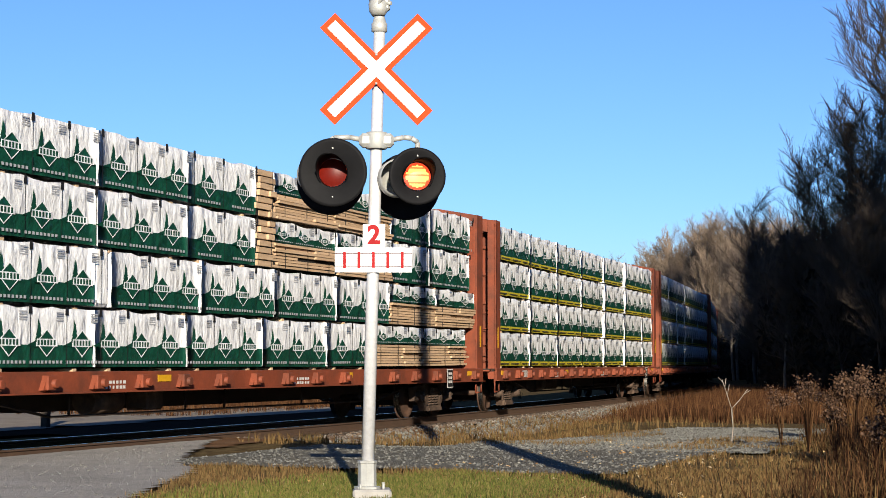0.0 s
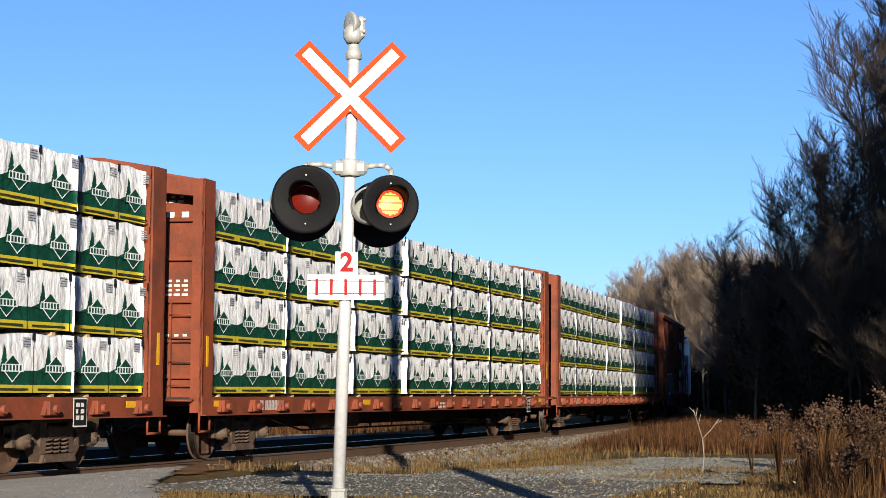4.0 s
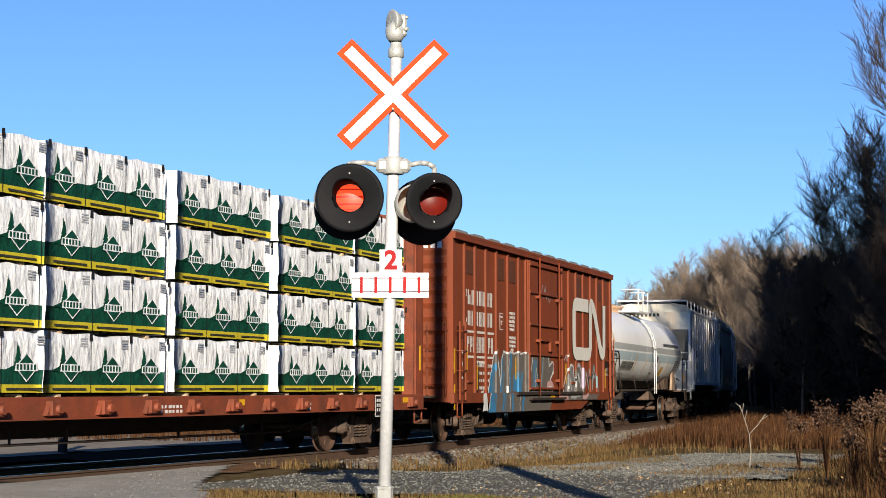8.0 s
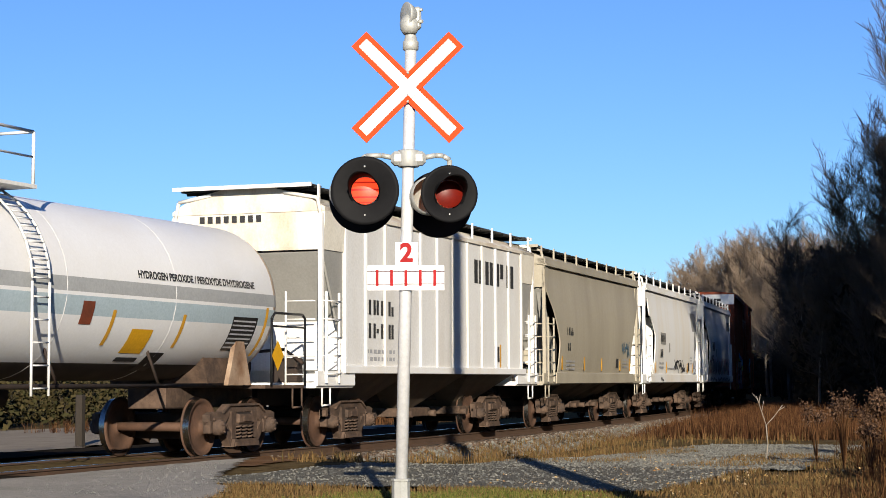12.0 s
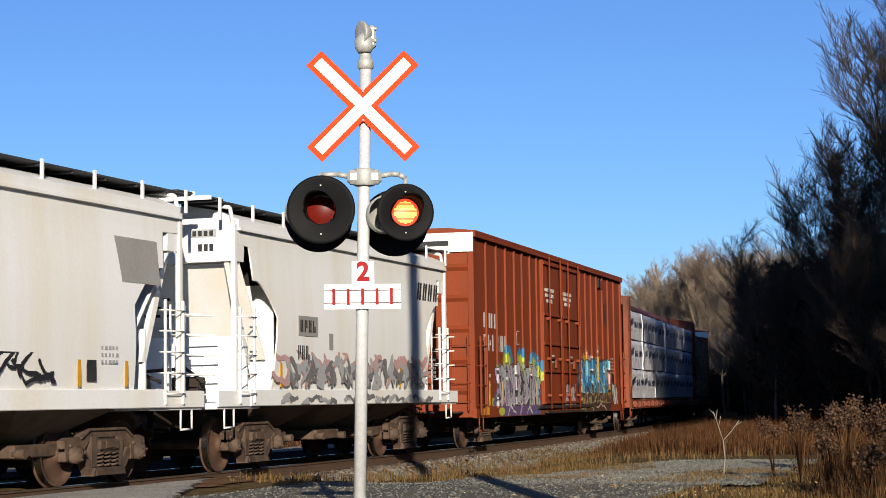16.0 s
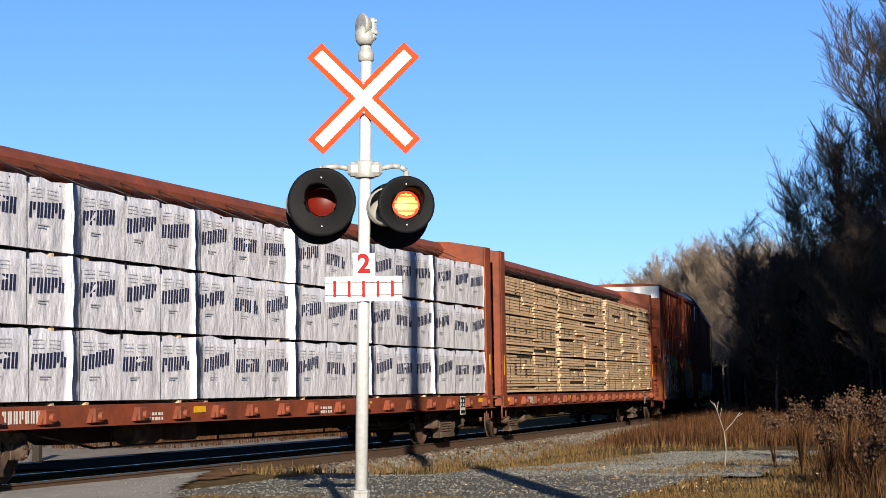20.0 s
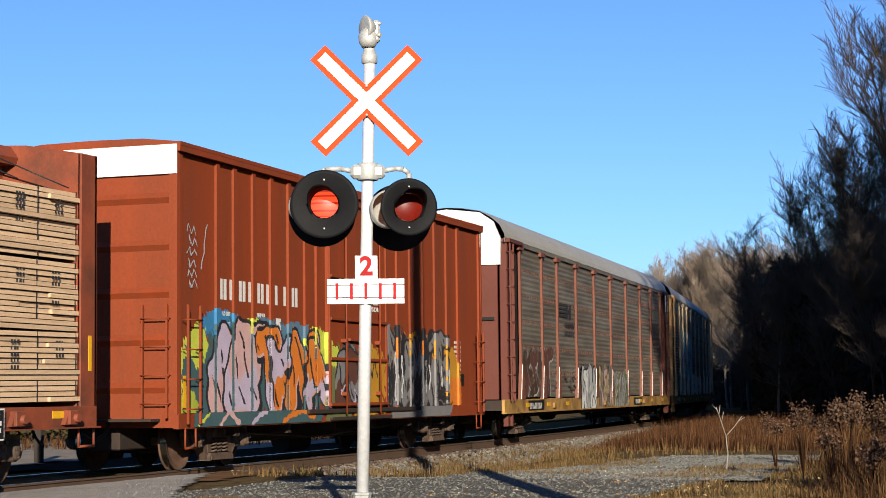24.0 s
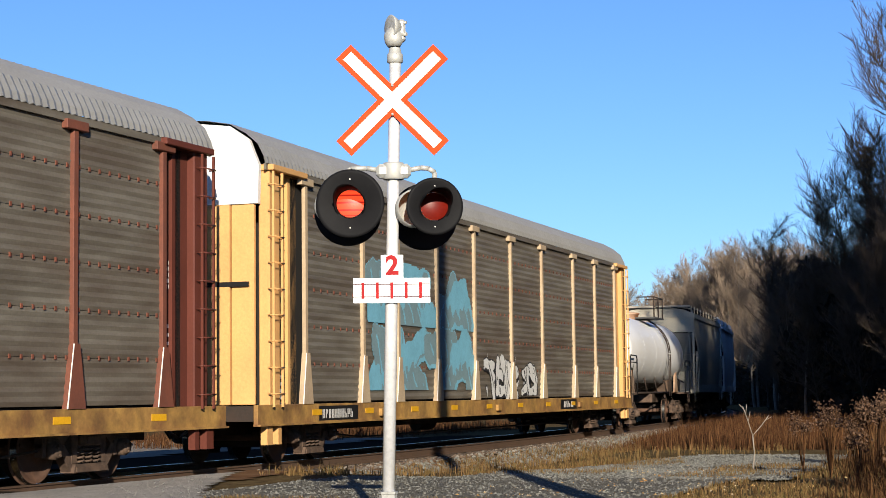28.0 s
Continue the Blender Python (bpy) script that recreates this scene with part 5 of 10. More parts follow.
def coupler(car, x, way):
    bm = B()
    box(bm, min(x, x + way * 0.5), max(x, x + way * 0.5), -0.1, 0.1, 0.78, 0.98, 0.02)
    box(bm, min(x + way * 0.42, x + way * 0.72), max(x + way * 0.42, x + way * 0.72), -0.16, 0.14, 0.74, 1.0, 0.04)
    part("coupler", bm, M_truck, car)
    bm = B()
    pipe(bm, [(x, -0.35, 0.85), (x + way * 0.15, -0.36, 0.62), (x + way * 0.4, -0.3, 0.5), (x + way * 0.6, -0.2, 0.62)], 0.025, 6)
    part("brake_hose", bm, M_black, car)


def new_car(name, label, u0, u1, overhang=2.3):
    c = thing(name, label, "rail car", "cars of the freight train")
    L = u1 - u0
    cars.append((c, (u0 + u1) / 2, L / 2 - overhang))
    for x in (-L / 2 + overhang, L / 2 - overhang):
        truck(c, x)
    coupler(c, -L / 2, -1)
    coupler(c, L / 2, 1)
    return c, L


def glyph(bm, rnd, a, z, w, h, at, slant=0.0, mi=0):
    """Two plain bars that stand for a character and spell nothing."""
    low = rnd.choice((0.0, 0.0, 0.0, 0.35, 0.5))
    for x0, x1, z0, z1 in ((0, 0.43 * w, 0, h), (0.57 * w, w, low * h * (rnd.random() < 0.5), h * (1 - low * (rnd.random() < 0.5)))):
        f = bm.faces.new([bm.verts.new(at(a + p + slant * q / h, z + q)) for p, q in ((x0, z0), (x1, z0), (x1, z1), (x0, z1))])
        f.material_index = mi


def bars(parent, x, z, w, h, n, material, y=-1.5, name="marking", seed=0, rows=1, gap=0.5, label="", slant=0.0):
    """Writing that is not spelled out: rows of plain blocks on the near side; large ones are parts of their own."""
    rnd = random.Random(seed * 77 + int(x * 31) + n)
    step = w / n

    def at(p, q):
        return p, y - 0.004, q

    bm, made = B(), None
    for r in range(rows):
        zz = z - r * h * (1 + gap)
        for i in range(n):
            a = x + i * step
            if h > 0.12:
                glyph(bm, rnd, a, zz, step * 0.7, h, at, slant)
            else:
                ww = step * rnd.uniform(0.45, 0.85)
                bm.faces.new([bm.verts.new(at(*p)) for p in ((a, zz), (a + ww, zz), (a + ww, zz + h), (a, zz + h))])
            if h > 0.2:
                made = part(name, bm, material, parent, label)
                bm = B()
    if bm.verts:
        return tagged(part(name, bm, material, parent, label), kind="stuff")
    bm.free()
    return made


def ladder(parent, x, y, z0, z1, material, width=0.42, rungs=5, along="x", out=-1, name="ladder"):
    """A side ladder (along x) or an end ladder (along y) with stand-off rungs."""
    bm = B()
    for k in range(2):
        q = (k - 0.5) * width
        if along == "x":
            box(bm, x + q - 0.015, x + q + 0.015, y + out * 0.09 - 0.02, y + out * 0.09 + 0.02, z0, z1)
        else:
            box(bm, x + out * 0.09 - 0.02, x + out * 0.09 + 0.02, y + q - 0.015, y + q + 0.015, z0, z1)
    rail = part(name, bm, material, parent)
    for i in range(rungs):
        bm = B()
        z = z0 + (z1 - z0) * (i + 0.5) / rungs
        if along == "x":
            pipe(bm, [(x - width / 2 - 0.02, y, z), (x - width / 2 - 0.02, y + out * 0.12, z), (x + width / 2 + 0.02, y + out * 0.12, z), (x + width / 2 + 0.02, y, z)], 0.012, 5)
        else:
            pipe(bm, [(x, y - width / 2 - 0.02, z), (x + out * 0.12, y - width / 2 - 0.02, z), (x + out * 0.12, y + width / 2 + 0.02, z), (x, y + width / 2 + 0.02, z)], 0.012, 5)
        part("rung", bm, material, rail)
    return rail


def stirrup(parent, x, y, z, material):
    bm = B()
    pipe(bm, [(x - 0.18, y, z), (x - 0.18, y, z - 0.32), (x + 0.18, y, z - 0.32), (x + 0.18, y, z)], 0.018, 5)
    part("sill_step", bm, material, parent)


# letter-like strokes in a square from -1 to 1; they spell nothing
STROKES = [[[(-1, -1), (-1, 1), (0.9, 0.5), (-0.8, -0.1), (1, -1)]], [[(-1, 1), (-0.9, -0.8), (0, -1), (0.9, -0.8), (1, 1)]], [[(-1, -1), (-0.1, 1), (1, -1)], [(-0.6, -0.2), (0.6, -0.2)]],
           [[(0.9, 1), (-0.9, 0.9), (-1, -0.9), (0.9, -1)], [(-0.9, 0.05), (0.6, 0.1)]], [[(-1, -1), (-1, 1), (0.9, -1), (1, 1)]], [[(1, 0.9), (-0.9, 0.7), (0.9, -0.5), (-1, -0.95)]],
           [[(-0.9, -1), (-0.9, 1)], [(0.9, 1), (-0.8, 0), (1, -1)]], [[(-1, 0.9), (1, 1)], [(0, 1), (0.1, -1)]], [[(-0.9, 1), (-1, -1), (0.8, -0.7), (1, 0.1), (0.7, 0.9), (-0.9, 1)]]]


def lay_paint(parent, img, keys, x0, z0, cell, yfun, name, label):
    """Turns a field of paint cells into a thin skin on the side of a car, over its posts; later paint lies over earlier paint."""
    nz, nx = img.shape
    LAYERS[parent.name] = LAYERS.get(parent.name, 0) + 1
    out = 0.002 + 0.0022 * LAYERS[parent.name]
    vs, fs, mi = [], [], []
    ys = [yfun(x0 + (c + 0.5) * cell) for c in range(nx)]
    for r in range(nz):
        c = 0
        while c < nx:
            k = img[r, c]
            if k < 0:
                c += 1
                continue
            e, y = c, ys[c]
            while e + 1 < nx and img[r, e + 1] == k and abs(ys[e + 1] - y) < 1e-6:
                e += 1
            a, b, za, zb = x0 + c * cell, x0 + (e + 1) * cell, z0 + r * cell, z0 + (r + 1) * cell
            o = len(vs)
            vs += [(a, y - out, za), (b, y - out, za), (b, y - out, zb), (a, y - out, zb)]
            fs.append((o, o + 1, o + 2, o + 3))
            mi.append(k)
            y1 = ys[c - 1] if c else y
            if abs(y1 - y) > 0.001:       # paint on the flank of a post
                o = len(vs)
                vs += [(a - 0.003, y1 - out, za), (a - 0.003, y - out, za), (a - 0.003, y - out, zb), (a - 0.003, y1 - out, zb)]
                fs.append((o, o + 1, o + 2, o + 3))
                mi.append(k)
            c = e + 1
    me = bpy.data.meshes.new(name)
    me.from_pydata(vs, [], fs)
    for k in keys:
        me.materials.append(PAINTS[k])
    me.polygons.foreach_set("material_index", mi)
    return part(name, me, None, parent, label)


def to_line(gx, gz, p, q):
    dx, dz = q[0] - p[0], q[1] - p[1]
    t = np.clip(((gx - p[0]) * dx + (gz - p[1]) * dz) / (dx * dx + dz * dz + 1e-9), 0, 1)
    return np.hypot(gx - p[0] - t * dx, gz - p[1] - t * dz), t


def spray(parent, x0, x1, z0, z1, yfun, marks, cell=0.02, name="graffiti", label=""):
    """Free-hand sprayed marks, in order: ("fill", colour, outline), ("line", colour, width, points) or ("puff", colour, x, z, half width, half height)."""
    nx, nz = int((x1 - x0) / cell), int((z1 - z0) / cell)
    gx, gz = np.meshgrid(x0 + (np.arange(nx) + 0.5) * cell, z0 + (np.arange(nz) + 0.5) * cell)
    wx = gx + 0.018 * np.sin(gz * 11 + gx * 3) + 0.010 * np.sin(gz * 27 - gx * 9)
    wz = gz + 0.018 * np.sin(gx * 10 - gz * 4) + 0.010 * np.sin(gx * 31 + gz * 7)
    img = np.full(gx.shape, -1, int)
    keys = list(dict.fromkeys(m[1] for m in marks))
    for m in marks:
        k = keys.index(m[1])
        if m[0] == "fill":
            inside = np.zeros(gx.shape, bool)
            pts = m[2]
            for (ax, az), (bx, bz) in zip(pts, pts[1:] + pts[:1]):
                if az != bz:
                    inside ^= ((az > wz) != (bz > wz)) & (wx < (bx - ax) * (wz - az) / (bz - az) + ax)
            img[inside] = k
        elif m[0] == "line":
            for p, q in zip(m[3][:-1], m[3][1:]):
                img[to_line(wx, wz, p, q)[0] < m[2] / 2] = k
        else:
            _, _, cx, cz, rx, rz = m
            ragged = 0.25 * np.sin(gx * 17 + cx) * np.sin(gz * 19 + cz) + 0.12 * np.sin(gx * 53 + gz * 41)
            img[((gx - cx) / rx) ** 2 + ((gz - cz) / rz) ** 2 + ragged < 1] = k
    return lay_paint(parent, img, keys, x0, z0, cell, yfun, name, label)


def graffiti(parent, x0, x1, z0, z1, fills, seed, yfun, letters=5, cloud="", outline="k", cell=0.02, shine="w", name="graffiti", label="sprayed graffiti lettering in bright colours", thin=0.0,
             weight=1.0, edge=0.035, flares=3):
    """Sprayed paint: clouds, then outlined, interlocking strokes with pointed tips and pale edges, laid on the side and over its posts."""
    rnd = random.Random(seed)
    nx, nz = int((x1 - x0) / cell), int((z1 - z0) / cell)
    gx0, gz0 = np.meshgrid(x0 + (np.arange(nx) + 0.5) * cell, z0 + (np.arange(nz) + 0.5) * cell)
    gx = gx0 + 0.05 * np.sin(gz0 * 5.3 + seed) + 0.022 * np.sin(gz0 * 13 + gx0 * 3)
    gz = gz0 + 0.035 * np.sin(gx0 * 4.7 + seed) + 0.018 * np.sin(gx0 * 15 - gz0 * 5)
    img = np.full(gx.shape, -1, int)
    keys = list(dict.fromkeys(list(fills) + list(cloud) + [outline, shine]))
    idx = {k: i for i, k in enumerate(keys)}
    h, w = z1 - z0, (x1 - x0) / letters
    for k in cloud:
        for _ in range(max(2, letters // 2)):
            rx, rz = min(0.45 * (x1 - x0), rnd.uniform(0.3, 0.6)), h * rnd.uniform(0.18, 0.32)
            cx, cz = rnd.uniform(x0 + rx * 1.2, max(x0 + rx * 1.2, x1 - rx * 1.2)), z0 + rnd.uniform(rz * 0.8, h - rz * 1.2)
            e = ((gx - cx) / rx) ** 2 + ((gz - cz) / rz) ** 2 + 0.3 * np.sin(gx * 9 + cx) * np.sin(gz * 11 + cz) + 0.15 * np.sin(gx * 47 + gz * 39)
            img[e < 1] = idx[k]
    for i in range(letters):
        cx = x0 + (i + 0.5) * w + rnd.uniform(-0.08, 0.08) * w
        fill, other = fills[i % len(fills)], fills[(i + 1) % len(fills)]
        zl, zh = z0 + h * rnd.uniform(0.03, 0.14), z0 + h * rnd.uniform(0.72, 0.90)
        lean, ww = rnd.uniform(-0.16, 0.16) * w, w * rnd.uniform(0.38, 0.50)
        fat = thin or min(0.17 * w, 0.11 * h) * weight * rnd.uniform(0.85, 1.1)
        zh = min(zh, z1 - fat - 0.08)
        cx = min(max(cx, x0 + ww + fat + 0.06), x1 - ww - fat - 0.06)
        d = np.full(gx.shape, 9.0)
        lit = np.full(gx.shape, 9.0)
        sh = np.full(gx.shape, 9.0)
        scrawl = [[(rnd.uniform(-1.4, 1.4), rnd.uniform(-1, 1)) for _ in range(6)]]
        lines = scrawl if thin else STROKES[rnd.randrange(len(STROKES))] + [[(rnd.uniform(-1, 1), rnd.uniform(-0.3, 0.6)), (rnd.uniform(-1.2, 1.2), rnd.uniform(-1, 1))]]
        for line in lines:
            q = [(cx + a * ww + lean * b + rnd.gauss(0, 0.05) * w, zl + (zh - zl) * (b * 0.5 + 0.5) + rnd.gauss(0, 0.025) * h) for a, b in line]
            for p, r in zip(q[:-1], q[1:]):
                taper = rnd.uniform(-0.35, 0.35) * fat * (not thin)
                e, t = to_line(gx, gz, p, r)
                d = np.minimum(d, e + taper * (t - 0.5))
                lit = np.minimum(lit, to_line(gx + 0.03, gz - 0.03, p, r)[0] + taper * (t - 0.5))
                sh = np.minimum(sh, to_line(gx - 0.07, gz + 0.05, p, r)[0])
        if thin:
            img[d < fat] = idx[fill]
            continue
        for _ in range(flares):       # pointed tips above and below the letter
            fx, up = cx + rnd.uniform(-1, 1) * ww, rnd.random() < 0.7
            tip = min(z1 - 0.02, zh + h * rnd.uniform(0.08, 0.28)) if up else max(z0 + 0.02, zl - h * 0.1)
            base = zh - 0.2 if up else zl + 0.2
            e, t = to_line(gx, gz, (fx, base), (fx + rnd.uniform(-0.3, 0.3) * w, tip))
            img[e < 0.09 * (1 - t)] = idx[outline]
            img[e < 0.055 * (1 - t)] = idx[rnd.choice((fill, other, shine))]
        img[sh < fat + edge * 0.6] = idx[outline]
        img[d < fat + edge] = idx[outline]
        img[d < fat] = idx[fill]
        wave = zl + (zh - zl) * (0.42 + 0.1 * np.sin(gx * 5 + i) + 0.08 * np.sin(gx * 19 + i))
        img[(d < fat) & (gz < wave)] = idx[other]
        img[(d < fat) & (lit > fat * 0.92)] = idx[shine]
        img[(d < fat * 0.45) & (np.sin(gx * 13 + gz * 7 + i) > 0.9)] = idx[outline]
    return lay_paint(parent, img, keys, x0, z0, cell, yfun, name, label)


# ---- box cars
def boxcar(label, u0, u1, H, zb, paint, posts, door, spec, post_w=0.10, ends_white=False, two_doors=False, sill_belly=False):
    c, L = new_car("boxcar", label, u0, u1)
    h = L / 2
    W = 1.5
    bm = B()
    box(bm, -h + 0.06, h - 0.06, -W + 0.05, W - 0.05, zb, H - 0.05)
    part("body", bm, paint, c)
    pk = spec.get("peak", 0.17)
    # roof: shallow gable with seams and an overhanging eave
    bm = B()
    extrude_x(bm, [(-W - 0.06, H - 0.06), (-W - 0.06, H), (-0.9, H + pk * 0.7), (0, H + pk), (0.9, H + pk * 0.7), (W + 0.06, H), (W + 0.06, H - 0.06)], -h, h)
    n = int(L / 1.25)
    for i in range(n + 1):
        x = -h + 0.05 + (L - 0.1) * i / n
        extrude_x(bm, [(-W - 0.03, H), (-0.9, H + pk * 0.7 + 0.04), (0, H + pk + 0.04), (0.9, H + pk * 0.7 + 0.04), (W + 0.03, H), (0, H + pk - 0.02)], x - 0.04, x + 0.04)
    part("roof", bm, M_roof if spec.get("roof") else paint, c)
    if spec.get("crimped"):      # pressed galvanised sheets between the seams, seen as a row of humps along the eave
        def hump():
            bm = B()
            q = (L - 0.1) / n
            extrude_y(bm, [(0.06, 0), (0.22, 0.06), (0.34, 0.075), (q - 0.34, 0.075), (q - 0.22, 0.06), (q - 0.06, 0)], -W + 0.02, -0.5)
            return bm, [M_roof]
        for i in range(n):
            sub("roof_sheet", shared(("roof_sheet", label), hump), c, pose(-h + 0.05 + (L - 0.1) * i / n, 0, H + 0.005))
    bm = B()
    box(bm, -h, h, -W - 0.055, -W - 0.0, H - 0.15, H - 0.062)
    part("top_chord", bm, paint, c)
    bm = B()
    box(bm, -h, h, -W - 0.03, -W + 0.06, zb - 0.02, zb + 0.2)
    if sill_belly:
        extrude_y(bm, [(-h * 0.62, zb - 0.02), (-h * 0.5, zb - 0.26), (h * 0.5, zb - 0.26), (h * 0.62, zb - 0.02)], -W + 0.0, -W + 0.05)
    part("side_sill", bm, paint, c)
    bm = B()
    box(bm, -h + 0.3, h - 0.3, -0.35, 0.35, zb - 0.35, zb, 0.02)
    part("underframe", bm, M_frame, c)
    for i in range(6):
        x = -h + 2.5 + (L - 5) * i / 5
        boxpart("cross_bearer", c, M_frame, x - 0.08, x + 0.08, -1.35, 1.35, zb - 0.18, zb)
    bm = B()
    rod(bm, (0.6, 0.5, zb - 0.45), (1.7, 0.5, zb - 0.45), 0.2, 12)
    pipe(bm, [(-h + 3, -0.9, zb - 0.12), (-1, -0.9, zb - 0.3), (h - 3, -0.9, zb - 0.12)], 0.025, 6)
    part("brake_gear", bm, M_frame, c)
    # posts; none over the doors
    xs = []
    for x in posts:
        if not (door[0] - 0.02 < x < door[1] + 0.02):
            xs.append(x)

    def post_mesh():
        bm = B()
        p = [(-post_w / 2, 0.0), (-post_w / 2, -0.045), (post_w / 2, -0.045), (post_w / 2, 0.0)]
        A = [bm.verts.new((x, y, zb + 0.2)) for x, y in p]
        Bv = [bm.verts.new((x, y, H - 0.15)) for x, y in p]
        for i in range(3):
            bm.faces.new((A[i], A[i + 1], Bv[i + 1], Bv[i]))
        bm.faces.new(A[::-1])
        bm.faces.new(Bv)
        return bm, [paint]

    pm = shared(("side_post", label), post_mesh)
    for x in xs:
        sub("side_post", pm, c, pose(x, -W + 0.05, 0))
        sub("side_post", pm, c, pose(x, W - 0.05, 0, 0, 0, 180))

    def yside(x):
        for q in xs:
            if abs(x - q) < post_w / 2 + 0.004:
                return -W + 0.005
        if door[0] < x < door[1]:
            return -W - 0.0255
        return -W + 0.05

    # doors, with bars, tracks, latches
    nd = 2 if two_doors else 1
    dw = (door[1] - door[0]) / nd
    for k in range(nd):
        a, b = door[0] + k * dw, door[0] + (k + 1) * dw
        bm = B()
        box(bm, a + 0.02, b - 0.02, -W - 0.025, -W + 0.05, zb + 0.25, H - 0.2, 0.01)
        d = part("door", bm, paint, c, "sliding steel door with lock rods")
        for z in (zb + 0.3, zb + 1.15, zb + 1.9, zb + 2.7, H - 0.3):
            if z < H - 0.25:
                boxpart("door_rib", d, paint, a + 0.04, b - 0.04, -W - 0.085, -W - 0.025, z - 0.03, z + 0.03, 0.008)
        for e0 in (a + 0.02, b - 0.09):
            boxpart("door_stile", d, paint, e0, e0 + 0.07, -W - 0.06, -W - 0.025, zb + 0.26, H - 0.21, 0.006)
        for q in (0.22, 0.80):
            bm = B()
            x = a + dw * q
            rod(bm, (x, -W - 0.125, zb + 0.12), (x, -W - 0.125, H - 0.10), 0.02, 8)
            for z in (zb + 0.5, zb + 1.5, zb + 2.6):
                box(bm, x - 0.045, x + 0.045, -W - 0.14, -W - 0.025, z - 0.035, z + 0.035)
            part("lock_rod", bm, paint, d)
        bm = B()
        box(bm, a + dw * 0.3, a + dw * 0.62, -W - 0.11, -W - 0.06, zb + 1.5, zb + 1.55)
        box(bm, a + dw * 0.55, a + dw * 0.62, -W - 0.12, -W - 0.05, zb + 1.25, zb + 1.55)
        part("door_handle", bm, paint, d)
    bm = B()
    box(bm, door[0] - dw * 0.35, door[1] + dw * 0.6, -W - 0.10, -W + 0.0, zb + 0.14, zb + 0.22, 0.01)
    part("door_track", bm, M_frame, c)
    bm = B()
    for i in range(int((door[1] - door[0]) / 0.07)):
        x = door[0] + i * 0.07
        box(bm, x, x + 0.035, -W - 0.13, -W - 0.02, zb + 0.02, zb + 0.06)
    box(bm, door[0], door[1], -W - 0.14, -W - 0.11, zb + 0.01, zb + 0.07)
    part("step_grating", bm, M_frame, c)
    # ends: pressed horizontal ribs, corner posts
    for s in (-1, 1):
        x = s * (h - 0.06)
        bm = B()
        for y in (-W + 0.07, W - 0.07):
            box(bm, min(x, x + s * 0.05), max(x, x + s * 0.05), y - 0.07, y + 0.07, zb, H - 0.06)
        box(bm, min(x, x + s * 0.008), max(x, x + s * 0.008), -W + 0.14, W - 0.14, zb, H - 0.06)
        e = part("end_panel", bm, paint, c, "ribbed steel car end")
        rib_n = spec.get("ribs", 9)
        rz = (H - zb) / rib_n * (0.34 if rib_n > 7 else 0.10)

        def rib_mesh():
            bm = B()
            extrude_y(bm, [(0, rz), (s * 0.06, 0.0), (0, -rz)] if s < 0 else [(0, -rz), (s * 0.06, 0.0), (0, rz)], -W + 0.14, W - 0.14)
            return bm, [paint]

        rm = shared(("end_rib", label, s), rib_mesh)
        for i in range(rib_n):
            sub("end_rib", rm, e, pose(x + s * 0.006, 0, zb + 0.25 + (H - zb - (0.75 if ends_white else 0.5)) * (i + 0.5) / rib_n))
        if ends_white:
            boxpart("white_end_band", e, M_white, x, x + s * 0.066, -W + 0.002, W - 0.002, H - 0.50, H - 0.04)
        boxpart("end_platform", c, M_frame, s * h - 0.02 * s, s * (h + 0.28), -1.2, 1.2, zb + 0.1, zb + 0.14)
        for y in (-W + 0.35, W - 0.35):
            ladder(c, s * (h - 0.02), y, zb + 0.15, zb + spec.get("ladder", 1.35), paint, 0.42, 4, "y", s)
        ladder(c, s * (h - 0.42), -W, zb + 0.05, zb + spec.get("ladder", 1.35), paint, 0.42, 4, "x", -1)
        ladder(c, s * (h - 0.42), W, zb + 0.05, zb + spec.get("ladder", 1.35), paint, 0.42, 4, "x", 1)
        stirrup(c, s * (h - 0.42), -W - 0.02, zb, paint)
    bm = B()
    box(bm, -0.2, 0.2, 0.35, 0.45, zb + 0.5, zb + 0.9)
    lathe(bm, [(0.26, 0), (0.28, 0.02), (0.26, 0.04), (0.24, 0.02), (0.26, 0)], (1, 0, 0), (-h - 0.16, 0.4, zb + 1.0), 20)
    part("hand_brake", bm, paint, c)
    return c, L, yside


